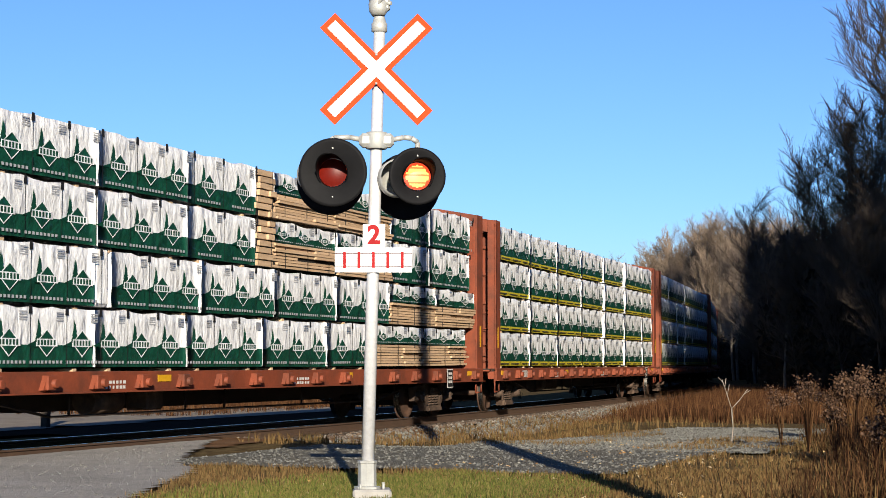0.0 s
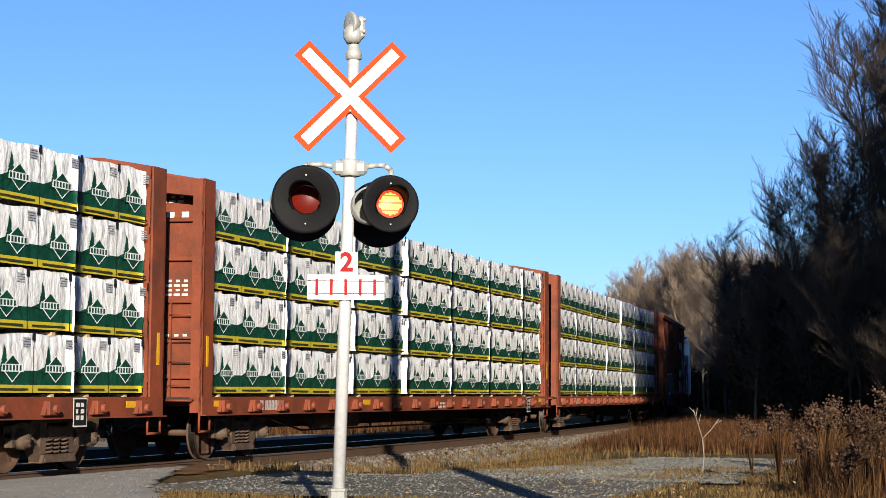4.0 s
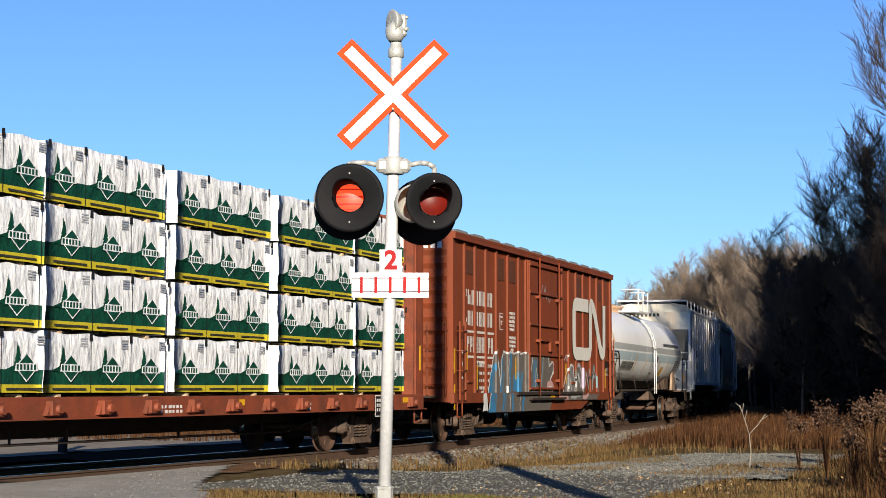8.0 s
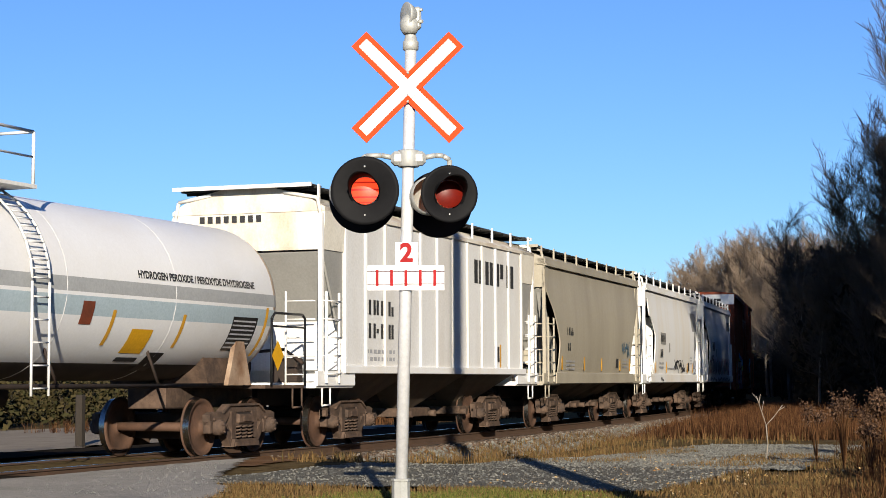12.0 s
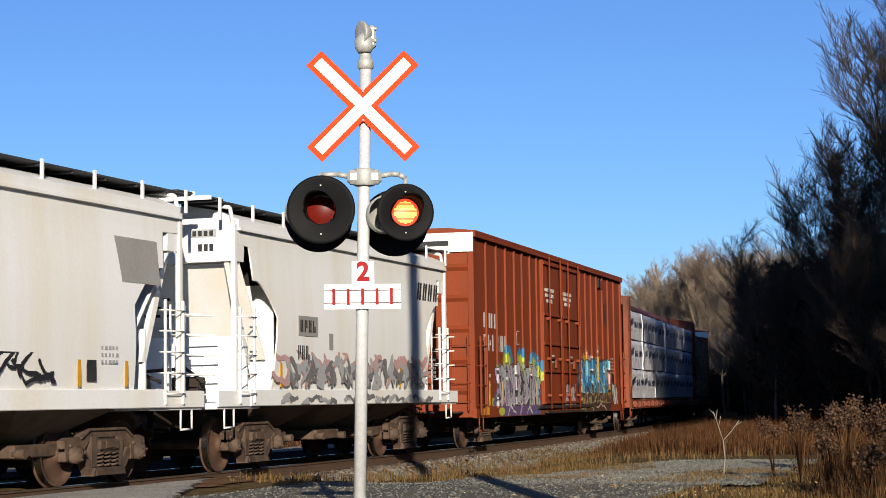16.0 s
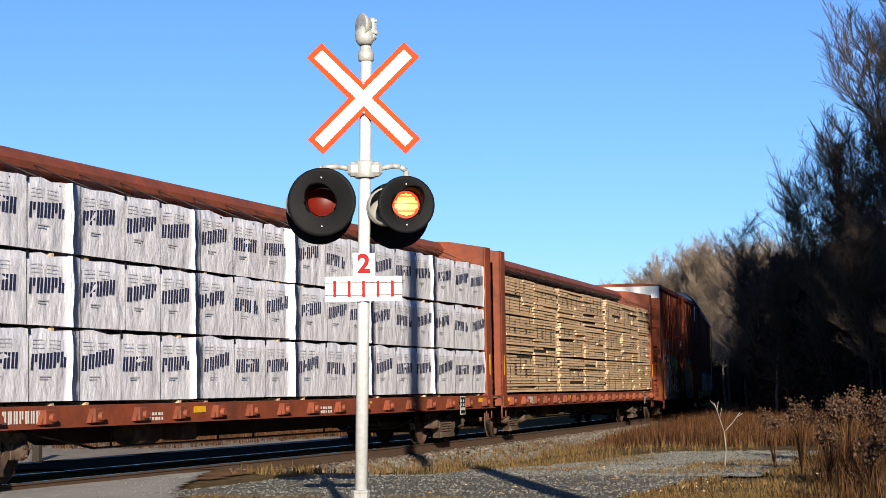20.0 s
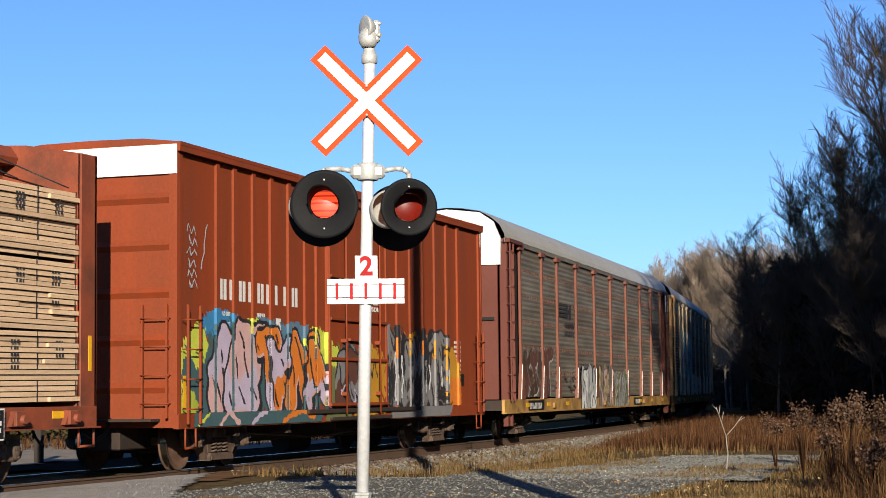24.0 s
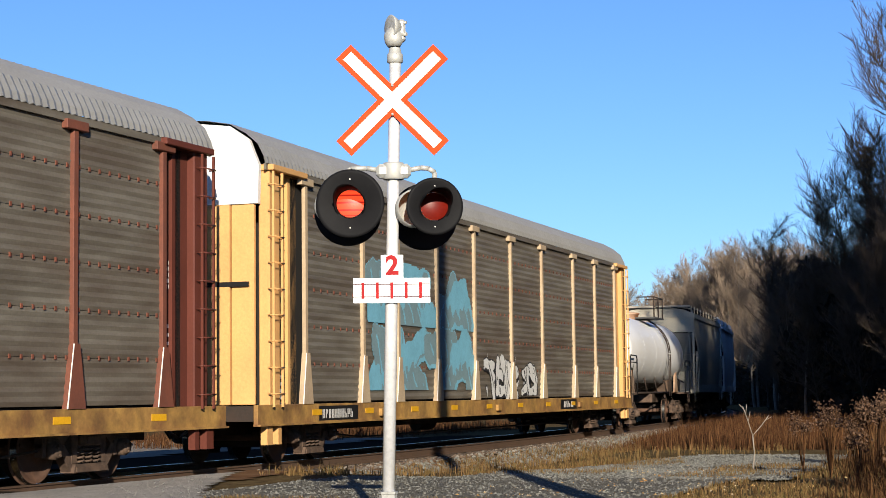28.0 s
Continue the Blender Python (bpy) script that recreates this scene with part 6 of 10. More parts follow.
def build_cn():
    c, L, ys = boxcar("rust-brown ribbed boxcar with white markings and blue-grey graffiti", 115.2, 130.98, 4.57, 0.88, M_boxcar,
                      (-7.78, -6.97, -6.15, -5.29, -4.44, -3.45, -2.49, -1.8, 1.75, 2.6, 3.45, 4.3, 5.2, 6.0, 6.85, 7.78), (-1.76, 1.67), dict(ribs=11, ladder=1.75, crimped=True), 0.10, sill_belly=True)
    h = L / 2
    # stencilled rows, cut by the posts
    y = -1.5 + 0.05
    for z, hh, n, w, seed in ((3.05, 0.33, 8, 2.3, 1), (2.58, 0.33, 8, 2.3, 2), (1.98, 0.36, 10, 2.35, 3)):
        bars(c, -h + 0.95, z, w, hh, n, M_mark, y, seed=seed)
    for z in (2.42, 1.86):
        boxpart("marking_rule", c, M_mark, -h + 0.95, -h + 3.3, y - 0.004, y, z, z + 0.05)
    bars(c, -h + 2.0, 1.66, 1.2, 0.07, 9, M_mark, y, rows=5, gap=1.4, seed=5)
    boxpart("marking_rule", c, M_mark, -h + 1.95, -h + 2.6, y - 0.004, y, 1.74, 1.8)
    boxpart("plate_mark", c, M_mark, -h + 3.82, -h + 4.10, y - 0.004, y, 2.56, 2.96)
    boxpart("plate_mark_field", c, M_boxcar, -h + 3.84, -h + 4.08, y - 0.008, y - 0.004, 2.58, 2.94)
    for k in range(10):
        boxpart("end_marking", c, M_mark, -h - 0.002, -h - 0.008, -1.25 + 0.16 * k, -1.15 + 0.16 * k, 4.22, 4.36)
    # white logo shape: one ribbon of even width, bent round into an open ring and a zigzag
    def ribbon(pts, w, turns=5):
        line = [Vector(pts[0])]
        for a, b, c2 in zip(pts[:-2], pts[1:-1], pts[2:]):
            a, b, c2 = Vector(a), Vector(b), Vector(c2)
            r = min(0.30, (a - b).length * 0.45, (c2 - b).length * 0.45)
            p, q = b + (a - b).normalized() * r, b + (c2 - b).normalized() * r
            for k in range(turns + 1):
                t = k / turns
                line.append(p * (1 - t) ** 2 + b * 2 * t * (1 - t) + q * t * t)
        line.append(Vector(pts[-1]))
        bm = B()
        prev = None
        for k, p in enumerate(line):
            d = (line[min(k + 1, len(line) - 1)] - line[max(k - 1, 0)]).normalized()
            nn = Vector((-d.y, d.x)) * w / 2
            cur = [bm.verts.new((v.x, -1.5, v.y)) for v in (p + nn, p - nn)]
            if prev:
                bm.faces.new((prev[0], prev[1], cur[1], cur[0]))
            prev = cur
        return bm

    part("white_logo_shape", ribbon([(4.85, 3.50), (3.12, 3.50), (3.12, 2.14), (5.05, 2.14), (5.12, 3.62), (5.55, 3.42), (6.42, 2.2), (6.80, 2.2), (6.84, 3.6)], 0.36), M_mark, c, "faded white ribbon logo shape")
    field = [("fill", "e", [(-5.2, 0.6), (-4.58, 1.98), (-4.3, 2.04), (-4.12, 1.8), (-3.85, 2.02), (-1.72, 2.02), (-1.45, 1.95), (0.25, 2.02), (0.72, 1.7), (0.45, 1.4), (0.62, 1.0), (0.3, 0.6)]),
             ("fill", "b", [(-5.32, 0.6), (-4.72, 1.72), (-4.48, 1.74), (-4.55, 1.1), (-4.3, 0.6)]), ("fill", "s", [(-4.86, 0.9), (-4.55, 1.72), (-4.5, 1.2), (-4.62, 0.75)]),
             ("fill", "e", [(-4.75, 0.6), (-4.5, 1.15), (-4.32, 0.6)]), ("line", "b", 0.13, [(-4.08, 0.7), (-3.86, 1.85)]), ("line", "s", 0.10, [(-3.94, 0.6), (-3.74, 1.55)]),
             ("line", "b", 0.14, [(-3.30, 0.6), (-3.12, 1.95)]), ("fill", "b", [(-2.98, 1.12), (-2.42, 1.10), (-2.40, 1.52), (-2.86, 1.50)]), ("line", "b", 0.16, [(-2.36, 0.6), (-2.12, 1.5)]),
             ("line", "s", 0.12, [(-2.5, 1.5), (-2.3, 1.98)]), ("fill", "s", [(-1.45, 1.1), (-1.32, 1.9), (-0.95, 1.9), (-1.0, 1.2)]), ("line", "d", 0.10, [(-0.6, 1.1), (-0.35, 1.9)])]
    rim = [("line", "w", 0.045, [(-5.28, 0.72), (-4.62, 1.94), (-4.38, 2.05), (-4.22, 1.86), (-4.02, 1.25), (-3.9, 1.9), (-3.78, 2.03), (-1.82, 2.05)]), ("line", "w", 0.035, [(-3.5, 0.7), (-3.42, 1.9)]),
           ("line", "w", 0.03, [(-2.62, 0.65), (-2.55, 1.08)]), ("line", "w", 0.04, [(-1.5, 1.62), (-1.36, 1.98), (-0.75, 2.04), (-0.3, 1.98)]), ("line", "w", 0.03, [(-1.2, 1.15), (-1.02, 1.7), (-0.85, 1.3)]),
           ("line", "w", 0.05, [(0.2, 1.98), (0.3, 1.78), (0.66, 1.86), (0.72, 1.62), (0.36, 1.42), (0.5, 1.28)]), ("fill", "p", [(0.02, 1.12), (0.1, 1.38), (0.6, 1.36), (0.85, 1.14)]), ("line", "w", 0.05, [(0.05, 1.2), (0.75, 1.2)]),
           ("fill", "w", [(-5.75, 0.66), (-5.7, 1.1), (-5.42, 1.14), (-5.36, 0.66)]), ("line", "k", 0.05, [(-5.9, 1.2), (-5.82, 1.75)]), ("puff", "k", -5.95, 1.35, 0.16, 0.3)]
    spray(c, -6.1, 0.95, 1.08, 2.12, ys, field + rim, label="brown-grey and blue block graffiti with white edges")
    spray(c, -5.8, 0.95, 0.63, 1.08, lambda x: -1.531, field + rim, label="lower part of the blue-grey graffiti on the sill")
    tag = [("fill", "g", [(2.15, 1.08), (2.5, 1.55), (2.9, 1.85), (3.3, 1.5), (3.2, 1.08)]), ("fill", "e", [(3.3, 1.08), (3.4, 1.7), (4.0, 1.86), (4.5, 1.6), (4.4, 1.08)]), ("fill", "h", [(4.0, 1.2), (4.15, 1.75), (4.5, 1.72), (4.45, 1.2)]),
           ("line", "w", 0.06, [(2.0, 1.1), (2.3, 1.5), (2.75, 1.84), (3.15, 1.78), (3.4, 1.3)]), ("line", "w", 0.05, [(2.5, 1.1), (2.75, 1.6), (2.95, 1.15)]), ("line", "l", 0.09, [(3.3, 1.1), (3.6, 1.78), (3.95, 1.84), (4.2, 1.45)]),
           ("line", "w", 0.04, [(3.65, 1.15), (3.8, 1.6), (4.05, 1.2)]), ("line", "k", 0.05, [(3.2, 1.2), (3.5, 1.5), (3.55, 1.1)]), ("line", "l", 0.08, [(4.5, 1.1), (4.7, 1.65), (4.95, 1.2), (5.1, 1.7)]),
           ("line", "d", 0.10, [(5.35, 1.1), (5.6, 1.8), (5.75, 1.75)]), ("line", "d", 0.08, [(5.2, 1.3), (5.9, 1.6), (6.0, 1.05)]), ("line", "k", 0.06, [(4.9, 1.1), (5.0, 1.5), (5.5, 1.55)]),
           ("line", "w", 0.025, [(2.2, 1.95), (2.35, 2.1), (2.45, 1.9), (2.6, 2.12)]), ("line", "w", 0.02, [(4.2, 1.98), (4.3, 2.12), (4.4, 1.98)]), ("line", "w", 0.03, [(5.4, 1.1), (5.7, 1.7)])]
    spray(c, 1.9, 6.3, 1.08, 2.15, ys, tag, label="pale grey, lilac and teal graffiti")
    low = [("fill", "e", [(1.2, 0.86), (1.2, 1.04), (6.0, 1.02), (5.6, 0.86)]), ("line", "p", 0.12, [(1.3, 0.95), (2.2, 0.92)]), ("line", "l", 0.10, [(2.6, 0.95), (3.6, 1.0)]), ("line", "p", 0.1, [(4.0, 0.92), (4.6, 1.0)])]
    spray(c, 1.1, 6.1, 0.87, 1.07, lambda x: -1.531, low, label="grey and pink graffiti on the sill")
    words = ("FABRIQUE AU", "CANADA RES-", "ERVE AU SER-", "VICE INTER-", "NATIONAL", "", "CANADIAN BUILT", "FOR INTERNAT-", "IONAL SERVICE", "ONLY")
    for i, line in enumerate(words):
        if line:
            flat_text(line, 0.085, M_mark, c, pose(-3.0, -1.4535, 2.98 - i * 0.098, 90), "stencil_lettering", 0.001)
    flat_text("PLATE", 0.06, M_mark, c, pose(-3.93, -1.4585, 2.86, 90), "stencil_lettering", 0.001)
    flat_text("C", 0.14, M_mark, c, pose(-3.93, -1.4585, 2.72, 90), "stencil_lettering", 0.001)
    for k, (words, xx) in enumerate((("LD LMT", -7.35), ("LT WT", -7.35), ("NEW", -7.4))):
        flat_text(words, 0.10, M_mark, c, pose(xx + 0.42, -1.4535, (1.98, 1.72, 1.42)[k], 90), "stencil_lettering", 0.001)
    spray(c, -0.95, 0.55, 3.35, 3.95, lambda x: -1.5265, [("line", "l", 0.03, [(-0.8, 3.45), (-0.72, 3.85), (-0.5, 3.5), (-0.42, 3.8)]), ("line", "l", 0.03, [(-0.3, 3.5), (-0.15, 3.8), (0.0, 3.45), (0.1, 3.6), (0.25, 3.42), (0.45, 3.5)])], cell=0.012,
          label="thin grey scrawl on the door")
    for x in (-6.75, 2.9):
        boxpart("grab_plate", c, M_boxcar, x, x + 0.42, -1.49, -1.45, 1.3, 1.36, 0.005)
    for x, z in ((-h + 0.06, 1.5), (-h + 0.06, 0.72), (-h + 0.97, 1.55), (-h + 1.9, 1.15), (-h + 5.15, 1.4), (-h + 10.2, 1.3), (h - 1.0, 1.2)):
        boxpart("reflector", c, M_reflect, x, x + 0.09, ys(x) - 0.009, ys(x) - 0.005, z, z + 0.55)
    boxpart("reflector", c, M_reflect, 0.4, 0.85, -1.544, -1.536, 0.9, 1.02)
    boxpart("consolidated_stencil", c, M_black, h - 0.75, h - 0.42, -1.5 + 0.040, -1.5 + 0.046, 1.62, 1.98)
    bars(c, h - 0.72, 1.68, 0.26, 0.1, 2, M_mark, -1.5 + 0.038, rows=2, gap=0.3)
    for x in (-6.9, -4.36, -3.37, 3.5, 6.05):
        boxpart("patch_plate", c, M_boxcar_dark, x, x + 0.62, -1.466, -1.449, 3.72, 4.25, 0.004, "darker bolted plate")


def build_aok():
    c, L, ys = boxcar("tall rust-red double-door boxcar with bright graffiti", 201.22, 219.9, 5.13, 0.74, M_boxcar_b,
                      (-9.22, -8.1, -7.1, -6.19, -5.27, -4.44, -3.57, -2.8, 2.8, 3.6, 4.45, 5.3, 6.2, 7.1, 8.1, 9.22), (-2.41, 2.36), dict(ribs=5, ladder=1.9, peak=0.05), 0.085, True, True)
    h = L / 2
    y = -1.45
    bars(c, -h + 1.0, 2.88, 1.5, 0.36, 3, M_mark, y, seed=1)
    bars(c, -h + 1.0, 2.32, 2.4, 0.40, 6, M_mark, y, seed=2)
    bars(c, -h + 2.4, 1.65, 0.5, 0.08, 6, M_mark, y, rows=2, gap=1.5)
    boxpart("plate_mark", c, M_mark, -h + 4.3, -h + 4.56, y - 0.004, y, 2.55, 2.9)
    boxpart("plate_mark_field", c, M_boxcar_b, -h + 4.32, -h + 4.54, y - 0.008, y - 0.004, 2.57, 2.88)
    for x in (-1.55, 0.75):
        for i, words in enumerate(("CLOSE THIS DOOR", "BEFORE CLOSING", "MAIN DOOR")):
            flat_text(words, 0.13, M_mark, c, pose(x, -1.532, 4.12 - i * 0.15, 90), "door_lettering")
        bars(c, x + 0.2, 2.3, 0.4, 0.05, 5, M_mark, -1.53, rows=3, gap=0.6, seed=4)
    puffs = []
    for x, z in ((-6.1, 2.05), (-4.75, 2.0), (-3.35, 1.95), (-2.75, 1.75)):
        puffs += [("puff", "b", x + 0.1, z + 0.12, 0.48, 0.34), ("puff", "y", x, z, 0.40, 0.30), ("puff", "m", x + 0.12, z + 0.06, 0.22, 0.22), ("line", "n", 0.04, [(x - 0.2, z - 0.2), (x, z + 0.1), (x + 0.25, z - 0.1)])]
    puffs += [("puff", "m", -7.35, 1.05, 0.28, 0.16), ("puff", "n", -6.9, 1.75, 0.3, 0.3), ("puff", "v", -5.0, 1.3, 2.1, 0.55), ("puff", "z", -4.2, 1.45, 1.2, 0.4), ("puff", "v", -6.6, 1.1, 0.9, 0.35), ("puff", "s", -3.0, 1.2, 0.5, 0.45)]
    spray(c, -8.0, -2.3, 0.98, 2.5, ys, puffs, label="lime and blue sprayed clouds over violet")
    graffiti(c, -7.4, -2.55, 0.98, 2.12, "hlhl", 15, ys, 8, "", "k", shine="w", weight=1.15, edge=0.03, label="white and lilac interlocking graffiti")
    spray(c, -7.6, -2.4, 0.735, 0.98, lambda x: -1.531, [("fill", "v", [(-7.2, 0.7), (-7.1, 1.0), (-2.6, 1.0), (-2.9, 0.7)]), ("line", "w", 0.05, [(-6.4, 0.75), (-6.2, 0.98), (-5.6, 0.8)]), ("line", "h", 0.08, [(-5.2, 0.75), (-4.9, 0.95)]),
          ("line", "w", 0.05, [(-4.4, 0.78), (-4.1, 0.95), (-3.8, 0.78)]), ("line", "b", 0.08, [(-3.5, 0.75), (-3.1, 0.95)]), ("puff", "m", -7.0, 0.85, 0.3, 0.1)], label="violet and white paint on the sill")
    graffiti(c, 0.25, 1.75, 0.85, 1.62, "pp", 14, ys, 3, "", "k", shine="w", weight=1.2, edge=0.045, label="pink bubble tag with black edge")
    glow_up = [("puff", "p", 2.3, 1.7, 0.3, 0.3), ("puff", "o", 2.7, 1.95, 0.4, 0.35), ("puff", "u", 3.3, 2.1, 0.5, 0.38), ("puff", "p", 4.2, 2.15, 0.5, 0.3), ("puff", "u", 5.2, 2.05, 0.6, 0.38), ("puff", "o", 6.2, 1.95, 0.5, 0.4), ("puff", "p", 6.9, 1.6, 0.4, 0.35),
               ("line", "p", 0.03, [(3.4, 2.3), (3.5, 2.65), (3.7, 2.3), (3.95, 2.7)]), ("line", "p", 0.03, [(5.2, 2.4), (5.35, 2.75), (5.55, 2.6), (5.4, 2.45), (5.75, 2.4)]), ("puff", "z", 4.7, 1.2, 2.5, 0.45)]
    spray(c, 1.9, 7.4, 0.98, 2.8, ys, glow_up, label="soft amber and pink sprayed flames")
    graffiti(c, 2.2, 7.3, 0.98, 1.62, "ztzu", 18, ys, 12, "", "k", shine="t", weight=1.1, edge=0.025, label="dark brown and tan shard graffiti")
    graffiti(c, 2.0, 7.2, 1.30, 2.38, "cb", 17, ys, 7, "", "k", shine="w", weight=1.35, edge=0.05, flares=4, label="sky-blue graffiti with black edges")
    spray(c, 1.8, 7.3, 0.735, 0.98, lambda x: -1.531, [("fill", "z", [(2.0, 0.7), (2.2, 1.0), (7.2, 1.0), (6.6, 0.7)]), ("line", "t", 0.05, [(2.3, 0.8), (3.4, 0.95), (4.2, 0.8)]), ("line", "p", 0.05, [(4.6, 0.85), (5.4, 0.95), (6.2, 0.78)]), ("line", "n", 0.07, [(2.0, 0.76), (3.0, 0.8)])],
          label="brown and tan paint on the sill")
    graffiti(c, 7.55, 8.45, 0.80, 1.62, "ww", 19, lambda x: -1.46, 2, "w", "k", shine="w", weight=1.3, edge=0.05, label="white bubble tag with black edge")
    for i, words in enumerate(("LD LMT", "LT WT")):
        flat_text(words, 0.10, M_mark, c, pose(-h + 1.45, -1.4535, 1.72 - 0.24 * i, 90), "stencil_lettering", 0.001)
    boxpart("notice_card", c, M_reflect, -h + 0.62, -h + 1.15, -1.536, -1.531, 0.78, 0.96)
    for x in (7.2, 7.66):
        bars(c, x, 2.38, 0.32, 0.045, 4, M_mark, y, rows=6, gap=1.5, seed=8)
    boxpart("stencil_panel", c, M_black, 7.68, 7.98, y - 0.008, y - 0.003, 1.62, 1.9)
    boxpart("paint_patch", c, M_patch, 6.32, 6.92, y - 0.005, y - 0.001, 3.46, 4.12, 0, "dull brown patch of touch-up paint")
    boxpart("bracket_plate", c, M_boxcar_b, 5.36, 6.14, y - 0.05, y, 4.58, 4.84)
    boxpart("reader_box", c, M_black, 5.38, 5.60, y - 0.10, y - 0.052, 4.60, 4.88)
    for x in (-7.9, -6.6, -2.95, 0.05, 3.1):
        boxpart("reflector", c, M_reflect, x, x + 0.1, ys(x) - 0.011, ys(x) - 0.006, 1.0, 1.6)
    boxpart("end_lettering", c, M_mark_dark, -h - 0.013, -h - 0.008, -0.9, 0.3, 4.78, 4.9)


def build_ykr():
    c, L, ys = boxcar("rust-red boxcar with large orange and grey graffiti", 271.71, 287.4, 5.13, 0.70, M_boxcar_b,
                      (-7.7, -6.37, -5.72, -4.97, -4.24, -3.47, -2.73, -2.19, 1.5, 2.1, 2.9, 3.7, 4.5, 5.3, 6.1, 7.7), (-1.8, 1.3), dict(ribs=5, ladder=1.9, peak=0.05), 0.12, True)
    h = L / 2
    y = -1.45
    bars(c, -h + 1.6, 2.75, 3.3, 0.34, 9, M_mark, y, seed=1)
    bars(c, -h + 2.9, 2.5, 0.5, 0.08, 6, M_mark, y, rows=2, gap=1.0)
    boxpart("plate_mark", c, M_mark, -h + 3.85, -h + 4.05, y - 0.004, y, 2.25, 2.52)
    for i, words in enumerate(("CLOSE AND LOCK", "DOORS BEFORE", "MOVING CAR")):
        flat_text(words, 0.125, M_mark, c, pose(0.45, -1.532, 3.12 - i * 0.135, 90), "door_lettering")
    bars(c, -1.6, 3.0, 0.25, 0.14, 2, M_mark, -1.53, rows=1, seed=3)
    halo = [("puff", "m", -7.3, 1.5, 0.5, 0.65), ("puff", "a", -6.9, 1.3, 0.8, 0.8), ("puff", "y", -7.4, 1.0, 0.35, 0.3), ("puff", "b", -6.2, 2.3, 0.8, 0.28), ("puff", "a", -5.5, 1.6, 1.5, 0.8), ("puff", "s", -4.6, 2.3, 0.8, 0.22),
            ("puff", "a", -3.8, 1.6, 1.6, 0.8), ("puff", "s", -3.2, 2.25, 0.7, 0.24), ("puff", "m", -2.2, 2.05, 0.6, 0.36), ("puff", "y", -1.75, 1.5, 0.4, 0.5), ("puff", "a", -2.5, 1.5, 0.8, 0.6), ("puff", "m", -4.9, 2.35, 0.4, 0.14), ("puff", "m", -7.0, 2.0, 0.3, 0.35)]
    spray(c, -7.7, -1.3, 0.92, 2.62, ys, halo, label="dark teal cloud with lime and blue edges")
    graffiti(c, -6.9, -4.3, 0.92, 2.5, "hp", 25, ys, 2, "", "k", shine="p", weight=1.5, edge=0.07, flares=2, label="pink and lilac block letters with black edges")
    graffiti(c, -5.0, -1.6, 0.92, 2.4, "oho", 33, ys, 4, "", "k", shine="p", weight=1.5, edge=0.06, flares=2, label="orange and lilac block letters with black edges")
    amber = [("puff", "n", -1.4, 1.5, 0.5, 0.6), ("puff", "m", -1.5, 1.9, 0.3, 0.2), ("puff", "u", 0.35, 1.5, 0.95, 0.62), ("puff", "u", -0.4, 1.1, 0.9, 0.2), ("puff", "a", -0.75, 1.7, 0.5, 0.5), ("line", "k", 0.05, [(0.2, 1.5), (0.3, 1.8), (0.45, 1.5), (0.6, 1.85), (0.75, 1.55)])]
    spray(c, -1.8, 1.4, 0.95, 2.3, ys, amber, label="amber and dark sprayed cloud across the door")
    graffiti(c, -1.5, 0.2, 1.0, 2.2, "gr", 26, ys, 2, "", "k", shine="h", weight=1.2, edge=0.05, label="dark grey and brown letters on the door")
    flame = [("puff", "u", 1.8, 1.9, 0.35, 0.45), ("puff", "o", 2.4, 2.15, 0.45, 0.3), ("puff", "u", 3.2, 2.15, 0.5, 0.34), ("puff", "o", 4.0, 2.1, 0.45, 0.32), ("puff", "u", 4.8, 2.05, 0.5, 0.34), ("puff", "u", 5.6, 1.6, 0.5, 0.6), ("puff", "o", 5.9, 1.2, 0.4, 0.35), ("puff", "g", 3.4, 1.4, 2.0, 0.66)]
    spray(c, 1.35, 6.6, 0.92, 2.6, ys, flame, label="orange sprayed flames behind grey")
    graffiti(c, 1.4, 5.5, 0.92, 2.6, "gkg", 27, ys, 7, "", "k", shine="e", weight=1.2, edge=0.05, flares=5, label="dark grey interlocking graffiti")
    streaks = [("line", "w", 0.07, [(x, 1.05 + 0.06 * k), (x + 0.05, 1.5), (x, 2.0 - 0.05 * k)]) for k, x in enumerate((1.95, 2.35, 3.0, 3.75, 4.1, 4.9, 5.3))]
    spray(c, 1.5, 5.6, 0.95, 2.2, ys, streaks, label="white vertical streaks over the grey graffiti")
    spray(c, -7.5, 6.2, 0.70, 0.92, lambda x: -1.531, [("fill", "a", [(-7.4, 0.68), (-7.3, 0.94), (-2.0, 0.94), (-2.2, 0.68)]), ("fill", "n", [(-2.0, 0.68), (-1.9, 0.94), (-0.6, 0.94), (-0.8, 0.68)]), ("fill", "g", [(1.5, 0.68), (1.5, 0.94), (5.5, 0.94), (5.2, 0.68)]),
          ("line", "p", 0.09, [(-6.4, 0.72), (-6.1, 0.92), (-5.7, 0.74)]), ("line", "h", 0.09, [(-5.2, 0.74), (-4.6, 0.92)]), ("line", "o", 0.10, [(-3.9, 0.74), (-3.2, 0.92), (-2.5, 0.8)]), ("line", "m", 0.06, [(-7.2, 0.75), (-6.8, 0.9)]), ("line", "u", 0.08, [(-0.5, 0.8), (1.2, 0.86)])],
          label="teal, orange and grey paint on the sill")
    scrawl = [("line", "l", 0.022, [(-7.45 + 0.1 * (k % 2), 3.75 - 0.17 * k), (-7.38, 3.86 - 0.17 * k), (-7.3, 3.74 - 0.17 * k), (-7.2, 3.85 - 0.17 * k), (-7.12, 3.73 - 0.17 * k)]) for k in range(6)]
